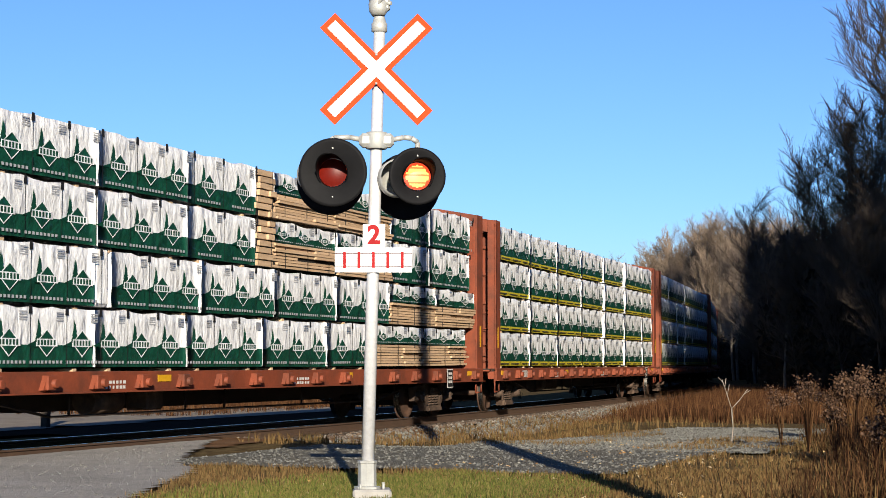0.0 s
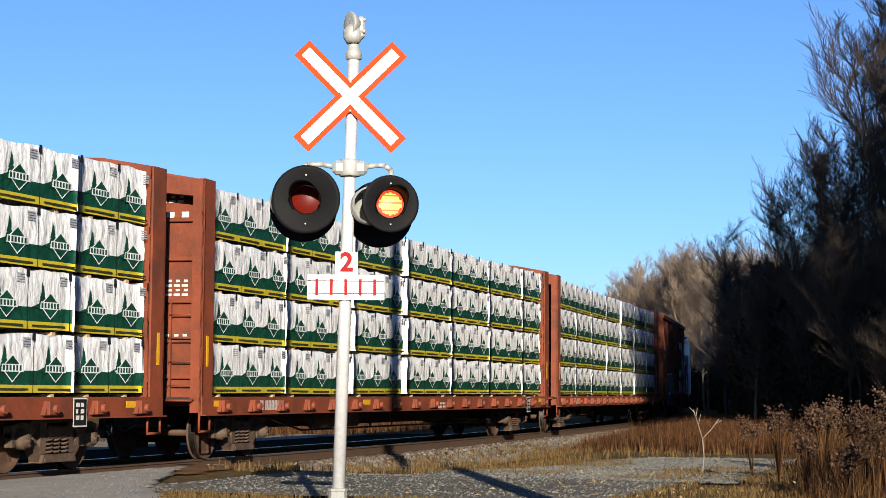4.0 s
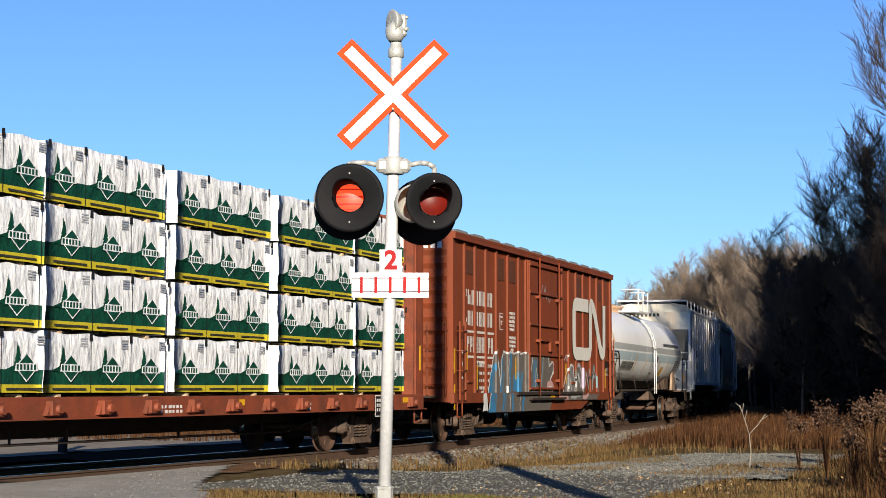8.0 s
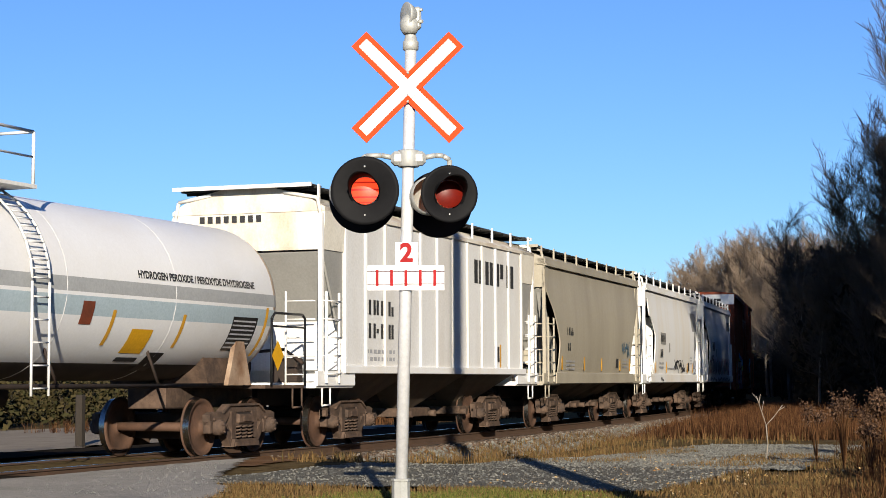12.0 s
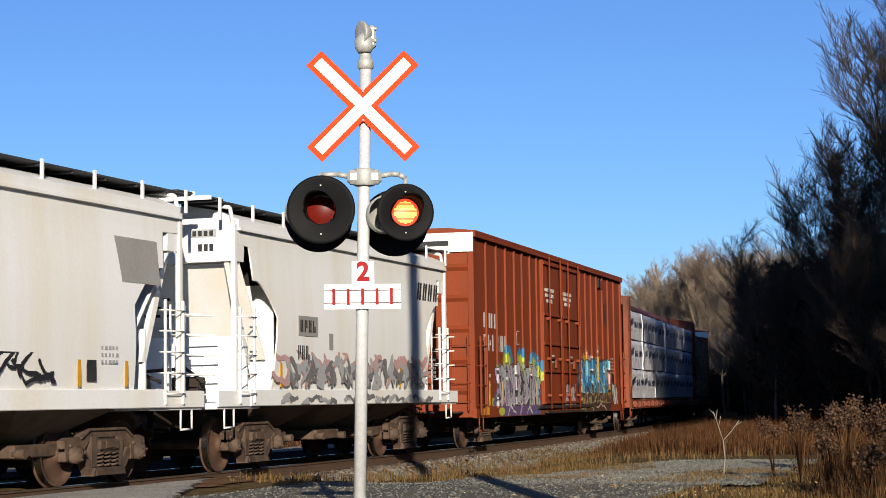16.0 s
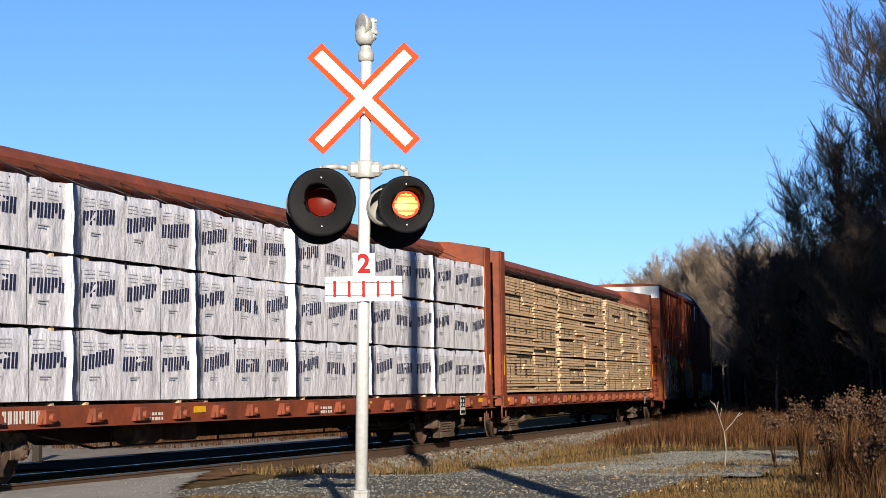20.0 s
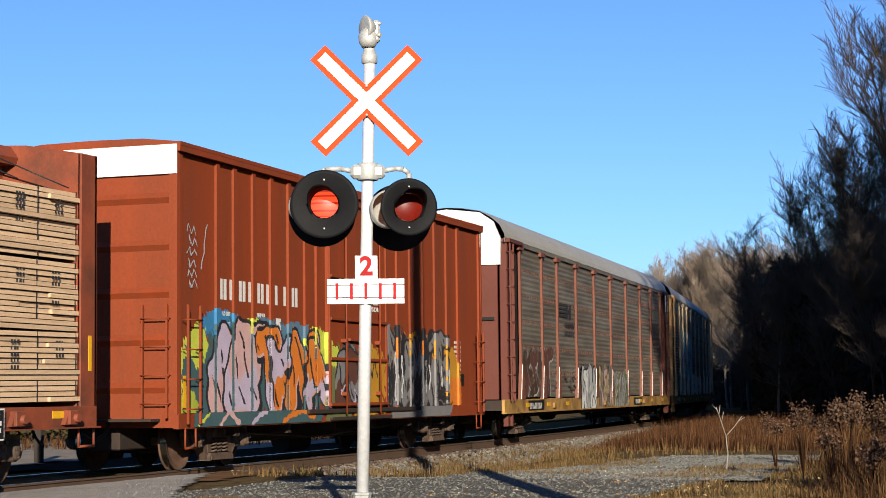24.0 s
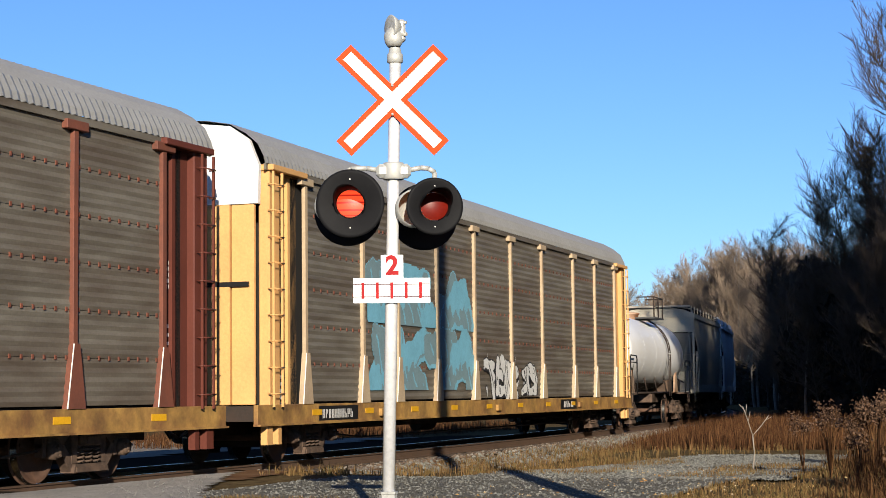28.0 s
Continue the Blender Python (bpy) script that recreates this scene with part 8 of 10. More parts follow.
# ---- tank cars
def tankcar(label, u0, u1, R, zc, shell, ends, plat_x, full):
    c, L = new_car("tank_car", label, u0, u1, 1.75)
    h = L / 2 - 0.45
    d = 0.65
    n = 40
    bm = B()
    bands = [] if not full else [(2.10, 2.37, 3), (2.42, 2.62, 2)]
    angs = sorted({round(i * math.tau / n, 4) for i in range(n)} | {round(math.asin(max(-1, min(1, (z - zc) / R))) % math.tau, 4) for a, b, _ in bands for z in (a, b)} |
                  {round((math.pi - math.asin(max(-1, min(1, (z - zc) / R)))) % math.tau, 4) for a, b, _ in bands for z in (a, b)})
    prof = [(-h, 0.05), (-h + 0.03 * d, 0.30 * R), (-h + 0.12 * d, 0.52 * R), (-h + 0.28 * d, 0.72 * R), (-h + 0.5 * d, 0.87 * R), (-h + 0.75 * d, 0.97 * R), (-h + d, R)]
    prof = prof + [(x, R) for x in (-h * 0.5, -h * 0.12, h * 0.12, h * 0.5)] + [(-x, r) for x, r in prof[::-1]]
    rings = []
    for x, r in prof:
        rings.append([bm.verts.new((x, r * math.cos(a), zc + r * math.sin(a))) for a in angs])
    m = len(angs)
    for i in range(len(rings) - 1):
        for j in range(m):
            f = bm.faces.new((rings[i][j], rings[i + 1][j], rings[i + 1][(j + 1) % m], rings[i][(j + 1) % m]))
            f.smooth = True
            a0, a1 = angs[j], angs[(j + 1) % m] + (math.tau if j == m - 1 else 0)
            z = zc + R * math.sin((a0 + a1) / 2)
            head = i < 6 or i > len(rings) - 8
            f.material_index = 1 if head else 0
            for lo, hi, k in bands:
                if lo < z < hi and not (i < 4 or i > len(rings) - 6):
                    f.material_index = k
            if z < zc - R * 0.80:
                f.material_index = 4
    bm.faces.new(rings[0][::-1])
    bm.faces.new(rings[-1])
    part("tank_shell", bm, [shell, ends, M_grey_band, M_blue_band, M_tank_low], c, "rounded pale tank shell, darker below")
    for x in (-h * 0.5, -h * 0.12, h * 0.12, h * 0.5):
        bm = B()
        lathe(bm, [(R + 0.001, -0.012), (R + 0.006, 0), (R + 0.001, 0.012)], (1, 0, 0), (x, 0, zc), 40)
        part("weld_seam", bm, shell, c)
    # stub sills, saddles, platforms
    for s in (-1, 1):
        xe = s * (L / 2)
        bm = B()
        box(bm, min(xe, xe - s * 3.0), max(xe, xe - s * 3.0), -0.35, 0.35, 0.75, 1.12, 0.02)
        extrude_y(bm, [(xe - s * 1.1, 1.1), (xe - s * 2.6, 1.1), (xe - s * 2.9, zc - R * 0.55), (xe - s * 1.7, zc - R * 0.5)], -0.9, 0.9)
        part("saddle", bm, M_truck, c, "rusty bolster saddle")
        boxpart("end_platform", c, M_truck, xe, xe - s * 1.5, -1.35, 1.35, 1.06, 1.12, 0.01)
        for y in (-1.38, 1.38):
            bm = B()
            pipe(bm, [(xe - s * 0.05, y, 1.1), (xe - s * 0.05, y, 2.25), (xe - s * 0.15, y, 2.32), (xe - s * 1.2, y, 2.32), (xe - s * 1.32, y, 2.22), (xe - s * 1.32, y, 1.1)], 0.022, 8)
            pipe(bm, [(xe - s * 0.05, y, 2.1), (xe - s * 1.25, y, 2.1)], 0.018, 6)
            part("end_railing", bm, M_black, c, "black bent-pipe railing")
            stirrup(c, xe - s * 0.3, y * 0.98, 1.06, M_truck)
        bm = B()
        extrude_y(bm, [(xe - s * 1.55, 1.12), (xe - s * 2.35, 1.12), (xe - s * 2.0, zc - R * 0.35), (xe - s * 1.88, zc - R * 0.35)], -1.12, -1.04)
        part("bolster_bracket", bm, M_bracket, c, "rust-stained triangular bracket")
    bm = B()
    for y in (-1.0, 1.0):
        pipe(bm, [(-h + 1.2, y, 1.12), (h - 1.2, y, 1.12)], 0.035, 8)
        for q in (-0.55, -0.2, 0.15, 0.5):
            pipe(bm, [(q * h, y, 1.12), (q * h - 0.3, y * 0.95, zc - R * 0.62)], 0.025, 6)
    part("running_rod", bm, M_frame, c)
    bm = B()
    rod(bm, (0.5, 0.2, 1.0), (1.5, 0.2, 1.0), 0.18, 12)
    box(bm, -0.4, 0.1, -0.3, 0.3, 0.8, 1.2, 0.03)
    part("brake_gear", bm, M_frame, c)
    # top platform with railings, dome and ladder
    px = plat_x
    zt = zc + R
    bm = B()
    box(bm, px - 0.4, px + 1.7, -1.15, -0.45, zt - 0.04, zt + 0.01)
    box(bm, px - 0.4, px + 1.7, 0.45, 1.15, zt - 0.04, zt + 0.01)
    box(bm, px + 0.9, px + 1.7, -0.45, 0.45, zt - 0.04, zt + 0.01)
    part("top_platform", bm, M_white if full else M_mesh, c, "white walkway round the dome")
    for y in (-1.12, 1.12):
        bm = B()
        for x in (px - 0.35, px + 0.65, px + 1.65):
            pipe(bm, [(x, y, zt), (x, y, zt + 0.72)], 0.025, 6)
        pipe(bm, [(px - 0.35, y, zt + 0.72), (px + 1.65, y, zt + 0.72)], 0.022, 6)
        pipe(bm, [(px - 0.35, y, zt + 0.38), (px + 1.65, y, zt + 0.38)], 0.016, 6)
        for x in (px - 0.35, px + 1.65):
            pipe(bm, [(x, y, zt + 0.72), (x, y * 0.45, zt + 0.72)], 0.022, 6)
        part("platform_railing", bm, M_white if full else M_frame, c)
    bm = B()
    lathe(bm, [(0.45, -0.2), (0.45, 0.12), (0.5, 0.13), (0.5, 0.18), (0.2, 0.24), (0.0, 0.25)], (0, 0, 1), (px + 0.3, 0, zt), 20)
    lathe(bm, [(0.12, 0.0), (0.12, 0.3), (0.0, 0.34)], (0, 0, 1), (px + 0.95, 0.1, zt), 12)
    part("dome", bm, M_tank_end, c, "manway dome with rusty valve")
    bm = B()
    paint = M_white if full else M_frame
    levels = []
    for a0 in range(9):
        a, b = radians(178 + a0 * -10.0), radians(178 + (a0 + 1) * -10.0)
        for x in (px + 1.25, px + 1.65):
            rod(bm, (x, (R + 0.1) * math.cos(a), zc + (R + 0.1) * math.sin(a)), (x, (R + 0.1) * math.cos(b), zc + (R + 0.1) * math.sin(b)), 0.02, 6)
        levels += [((R + 0.1) * math.cos(q), zc + (R + 0.1) * math.sin(q)) for q in (a, (a + b) / 2)]
    for x in (px + 1.25, px + 1.65):
        rod(bm, (x, -R - 0.1, zc), (x, -R - 0.1, 1.0), 0.02, 6)
    rail = part("ladder", bm, paint, c, "curved side ladder")
    for y, z in levels + [(-R - 0.1, 1.1 + i * 0.3) for i in range(5)]:
        bm = B()
        rod(bm, (px + 1.25, y, z), (px + 1.65, y, z), 0.012, 5)
        part("rung", bm, paint, rail)
    return c, L, h


def on_shell(R, zc, z):
    return -math.sqrt(max(0.01, R * R - (z - zc) ** 2)) - 0.006


def build_tanks():
    R, zc = 1.30, 2.50
    c, L, h = tankcar("white chemical tank car with grey and blue bands", 131.5, 147.9, R, zc, M_tank, M_tank_end, -1.3, True)
    y1 = on_shell(R, zc, 1.95)

    def curved(name, x0, x1, z0, z1, material, parent=c, label="", k=5):
        bm = B()
        rows = []
        for i in range(k + 1):
            z = z0 + (z1 - z0) * i / k
            rows.append([bm.verts.new((x, on_shell(R, zc, z), z)) for x in (x0, x1)])
        for p, q in zip(rows[:-1], rows[1:]):
            bm.faces.new((p[0], p[1], q[1], q[0]))
        return part(name, bm, material, parent, label)

    curved("mark_patch", -h + 2.3, -h + 4.6, 1.78, 2.06, M_hop_grey)
    for i in range(9):
        x = -h + 2.45 + i * 0.23 + (0.12 if i > 3 else 0)
        bm = B()
        z0, z1 = 1.83, 2.03
        v = [(x, z0), (x + 0.14, z0), (x + 0.18, z1), (x + 0.04, z1)]
        bm.faces.new([bm.verts.new((a, on_shell(R, zc, b) - 0.005, b)) for a, b in v])
        part("marking", bm, M_mark_dark, c)
    for j, (w, n) in enumerate(((1.7, 20), (1.6, 18), (0.8, 8))):
        for i in range(n // 4):
            x = -h + 1.9 + j * 0.0 + i * w / (n // 4)
            curved("small_marking", x, x + w / (n // 4) * 0.8, 1.62 - j * 0.15, 1.68 - j * 0.15, M_mark_grey, k=1)
    for x, z0, z1 in ((-h + 1.25, 1.55, 2.35), (-h + 4.85, 1.75, 2.3), (-h + 6.9, 1.7, 2.2), (h - 5.6, 1.7, 2.2), (h - 3.6, 1.7, 2.2), (h - 0.9, 1.6, 2.4)):
        curved("reflector", x, x + 0.09, z0, z1, M_amber_strip)
    curved("orange_card", h - 6.4, h - 6.1, 1.98, 2.3, M_flat)
    curved("placard", h - 4.95, h - 4.35, 1.6, 1.95, M_reflect, label="yellow warning placard")
    curved("notice", h - 4.1, h - 3.65, 1.35, 1.62, M_black)
    curved("notice", h - 4.9, h - 4.3, 1.48, 1.54, M_mark_dark)
    curved("data_plate", h - 2.0, h - 1.15, 1.68, 2.22, M_black, label="black plate of small white notes")
    for r in range(7):
        curved("data_line", h - 1.97, h - 1.2, 1.72 + r * 0.07, 1.745 + r * 0.07, M_mark_grey, k=1)
    y = on_shell(R, zc, 2.68)
    tilt = math.degrees(math.asin((2.72 - zc) / R))
    flat_text("HYDROGEN PEROXIDE / PEROXYDE D'HYDROGENE", 0.155, M_mark_dark, c, pose(h - 3.15, on_shell(R, zc, 2.74) - 0.004, 2.74, 90 - tilt, 0, 0), "lettering", 0.001)
    bm = B()
    z0 = 1.35
    q = [(h - 0.72, z0), (h - 0.5, z0 + 0.26), (h - 0.72, z0 + 0.52), (h - 0.94, z0 + 0.26)]
    bm.faces.new([bm.verts.new((a, -1.42, b)) for a, b in q])
    part("yellow_diamond", bm, M_reflect, c, "yellow diamond tag with black edge")
    tankcar("dusty white tank car in the shade", 346.3, 360.2, 1.28, 2.5, M_tank, M_tank, 0.2, False)


# ---- covered hoppers
def hopper_under(c, L, bays, top_z, material, x0, x1):
    w = (x1 - x0) / bays
    for i in range(bays):
        a = x0 + i * w
        bm = B()
        for (za, xa0, xa1, ya), (zb, xb0, xb1, yb) in (((top_z, a + 0.02, a + w - 0.02, 1.42), (0.62, a + w * 0.36, a + w * 0.64, 0.55)),):
            t = [bm.verts.new(p) for p in ((xa0, -ya, za), (xa1, -ya, za), (xa1, ya, za), (xa0, ya, za))]
            d = [bm.verts.new(p) for p in ((xb0, -yb, zb), (xb1, -yb, zb), (xb1, yb, zb), (xb0, yb, zb))]
            for k in range(4):
                bm.faces.new((d[k], d[(k + 1) % 4], t[(k + 1) % 4], t[k]))
            bm.faces.new(d[::-1])
        part("hopper_bay", bm, material, c, "sloping discharge bay")
        bm = B()
        box(bm, a + w * 0.28, a + w * 0.72, -0.85, 0.85, 0.44, 0.62, 0.015)
        rod(bm, (a + w * 0.3, -1.0, 0.5), (a + w * 0.3, -0.8, 0.5), 0.07, 8)
        rod(bm, (a + w * 0.7, -1.0, 0.5), (a + w * 0.7, -0.8, 0.5), 0.07, 8)
        part("outlet_gate", bm, M_truck, c)
    bm = B()
    box(bm, -L / 2 + 0.1, L / 2 - 0.1, -0.3, 0.3, 0.75, 1.05)
    part("centre_sill", bm, M_frame, c)


def roof_walk(c, L, z, material=None):
    """Grating walkways along the roof, with cross walks at both ends and their posts."""
    h = L / 2
    for y in (-0.95, 0.95):
        bm = B()
        box(bm, -h + 0.3, h - 0.3, y - 0.38, y + 0.38, z + 0.06, z + 0.085)
        for i in range(int(L / 0.9)):
            x = -h + 0.5 + i * 0.9
            box(bm, x - 0.02, x + 0.02, y - 0.36, y + 0.36, z + 0.02, z + 0.06)
        part("roof_walk", bm, M_mesh, c, "grating walkway on the roof")
    for s in (-1, 1):
        boxpart("roof_walk", c, M_mesh, s * (h - 0.55), s * (h - 0.05), -1.33, 1.33, z + 0.09, z + 0.115)
        boxpart("walk_edge", c, material or M_hop_c, s * (h - 0.02), s * (h - 0.05), -1.36, 1.36, z + 0.06, z + 0.13)
    for i in range(10):
        x = -h + 0.35 + (L - 0.7) * i / 9
        boxpart("walk_post", c, material or M_hop_c, x - 0.022, x + 0.022, -1.385, -1.345, z - 0.25, z + 0.12)
    for i in range(4):
        bm = B()
        x = -h * 0.6 + i * h * 0.4
        box(bm, x - 0.6, x + 0.6, -0.4, 0.4, z, z + 0.16, 0.03)
        part("roof_hatch", bm, material or M_hop_c, c)


def end_gear(c, L, material, z_top, cream, inset=0.28, hooded=False):
    """Platforms, corner posts, ladders, brake wheel and slope sheets at both ends of a hopper."""
    h = L / 2
    for s in (-1, 1):
        bm = B()
        a = [(s * (h - 1.0), 3.5), (s * (h - 2.2), 1.9)] if hooded else [(s * (h - 0.30), 3.45), (s * (h - 1.9), 1.45)]
        for y0, y1 in ((-1.40, 1.40),):
            v = [bm.verts.new(p) for p in ((a[0][0], y0, a[0][1]), (a[0][0], y1, a[0][1]), (a[1][0], y1 * 0.95, a[1][1]), (a[1][0], y0 * 0.95, a[1][1]))]
            bm.faces.new(v)
        w = part("slope_sheet", bm, material if hooded else M_hop_grey, c, "sloping end sheet")
        so = w.modifiers.new("thick", "SOLIDIFY")
        so.thickness = 0.02
        boxpart("end_panel", c, cream, s * (h - 1.55), s * (h - 1.50), -1.3, 1.3, 1.1, 2.3)
        boxpart("end_sill", c, material, s * (h - 1.7), s * h, -1.46, 1.46, 1.06, 1.16, 0.01)
        boxpart("side_stub", c, material, s * (h - 1.7), s * h, -1.5, -1.44, 1.10, 1.36, 0.005)
        boxpart("side_stub", c, material, s * (h - 1.7), s * h, 1.44, 1.5, 1.10, 1.36, 0.005)
        for y in (-1.44, 1.44):
            boxpart("corner_post", c, material, s * (h - inset - 0.04), s * (h - inset + 0.04), y - 0.04, y + 0.04, 1.1, z_top)
            bm = B()
            pipe(bm, [(s * (h - inset), y, z_top - 0.05), (s * (h - inset), y * 0.95, z_top + 0.28), (s * (h - inset), y * 0.5, z_top + 0.40)], 0.035, 6)
            part("hand_hold", bm, material, c)
            ladder(c, s * (h - inset - 0.32), y, 1.15, 2.75, material, 0.56, 5, "x", -1 if y < 0 else 1)
            stirrup(c, s * (h - 0.5), y, 1.08, material)
            bm = B()
            for i in range(5):
                z = 1.3 + i * 0.32
                pipe(bm, [(s * h - s * 0.02, y, z), (s * h, y - 0.55 * (1 if y > 0 else -1), z)], 0.014, 5)
            pipe(bm, [(s * h, y - 0.55 * (1 if y > 0 else -1), 1.1), (s * h, y - 0.55 * (1 if y > 0 else -1), 2.75)], 0.02, 6)
            part("end_ladder", bm, material, c)
        bm = B()
        rod(bm, (s * (h - 0.9), 0.3, 1.45), (s * (h - 0.9), 1.1, 1.45), 0.2, 12)
        box(bm, s * (h - 0.8) - 0.15, s * (h - 0.8) + 0.15, -0.8, -0.3, 1.16, 1.6, 0.02)
        pipe(bm, [(s * (h - 0.5), -1.0, 1.5), (s * (h - 0.8), -0.5, 1.75), (s * (h - 0.6), 0.2, 1.7), (s * (h - 0.9), 0.8, 1.4)], 0.03, 6)
        part("brake_gear", bm, M_frame, c)


def build_rib_hopper():
    c, L = new_car("covered_hopper", "off-white ribbed covered hopper with rusty roof edge", 148.05, 161.45, 2.45)
    h = L / 2
    H, zb = 4.23, 1.38
    x0, x1 = -h + 1.25, h - 1.25
    bm = B()
    box(bm, x0, x1, -1.46, 1.46, zb, H)
    part("body", bm, M_hop_a, c)
    prof = [(-1.5, H - 0.05), (-1.5, H + 0.02), (-1.1, H + 0.24), (-0.55, H + 0.38), (0, H + 0.42), (0.55, H + 0.38), (1.1, H + 0.24), (1.5, H + 0.02), (1.5, H - 0.05)]
    bm = B()
    extrude_x(bm, prof, -h + 0.3, h - 0.3)
    part("roof", bm, M_hop_cream, c)
    for s in (-1, 1):
        bm = B()
        extrude_x(bm, [(-1.46, 3.5), (1.46, 3.5)] + prof[::-1], s * (h - 1.28), s * (h - 0.32))
        part("end_bulkhead", bm, M_hop_cream, c, "cream upper end panel")
        for y in (-1, 1):
            bm = B()
            v = [(s * (h - 1.28), 3.6), (s * (h - 0.32), 3.6), (s * (h - 0.32), 3.5), (s * (h - 1.0), 2.2), (s * (h - 1.28), 1.9)]
            extrude_y(bm, v, y * 1.44, y * 1.40)
            part("end_gusset", bm, M_hop_grey, c)
    n = 11

    def rib():
        bm = B()
        box(bm, -0.045, 0.045, -0.038, 0, zb, H - 0.06, 0.01)
        return bm, [M_hop_c]

    for i in range(n + 1):
        x = x0 + 0.06 + (x1 - x0 - 0.12) * i / n
        sub("side_rib", shared("side_rib", rib), c, pose(x, -1.46, 0))
        sub("side_rib", shared("side_rib", rib), c, pose(x, 1.46, 0, 0, 0, 180))
    boxpart("side_sill", c, M_hop_c, x0 - 0.1, x1 + 0.1, -1.54, -1.45, zb - 0.06, zb + 0.08, 0.01)
    end_gear(c, L, M_hop_c, H - 0.1, M_hop_a)
    hopper_under(c, L, 3, zb, M_hop_dirt, x0 + 0.3, x1 - 0.3)
    roof_walk(c, L, H + 0.30, M_hop_a)
    bars(c, x0 + 1.05, 2.42, 1.55, 0.28, 4, M_mark_dark, -1.462, seed=1)
    bars(c, x0 + 1.05, 1.98, 1.55, 0.28, 4, M_mark_dark, -1.462, seed=2)
    bars(c, x0 + 1.05, 1.70, 1.6, 0.07, 8, M_mark_grey, -1.462, rows=2, gap=1.0, seed=3)
    bars(c, x0 + 7.4, 3.32, 3.1, 0.52, 4, M_mark_dark, -1.462, seed=4, label="dark logo bars")
    for x in (x0 + 1.02, x0 + 3.95, x0 + 5.9, x0 + 9.2):
        boxpart("reflector", c, M_amber_strip, x, x + 0.08, -1.47, -1.464, 1.48, 2.0)
    boxpart("data_plate", c, M_mark_dark, x0 + 8.9, x0 + 9.15, -1.47, -1.463, 1.6, 1.95)
    bm = B()
    for i in range(8):
        a = -0.95 + i * 0.16
        bm.faces.new([bm.verts.new((-h + 0.295, y, z)) for y, z in ((-a + 0.0, 4.02), (-a - 0.10, 4.02), (-a - 0.10, 4.14), (-a, 4.14))])
    part("marking", bm, M_mark_dark, c)


def bars_on_hood(c, x, s):
    """Dark bars on a pale plate on the upper end panel."""
    boxpart("mark_patch", c, M_mark_grey, x - 0.002, x + 0.002, s * 0.62, s * 1.10, 3.93, 4.07)
    bm = B()
    for i in range(4):
        y = 0.66 + i * 0.105
        box(bm, x - 0.006, x + 0.006, min(s * y, s * (y + 0.07)), max(s * y, s * (y + 0.07)), 3.955, 4.045)
        if i:
            box(bm, x - 0.006, x + 0.006, min(s * y, s * (y + 0.07)), max(s * y, s * (y + 0.07)), 3.70, 3.82)
    part("marking", bm, M_mark_dark, c)


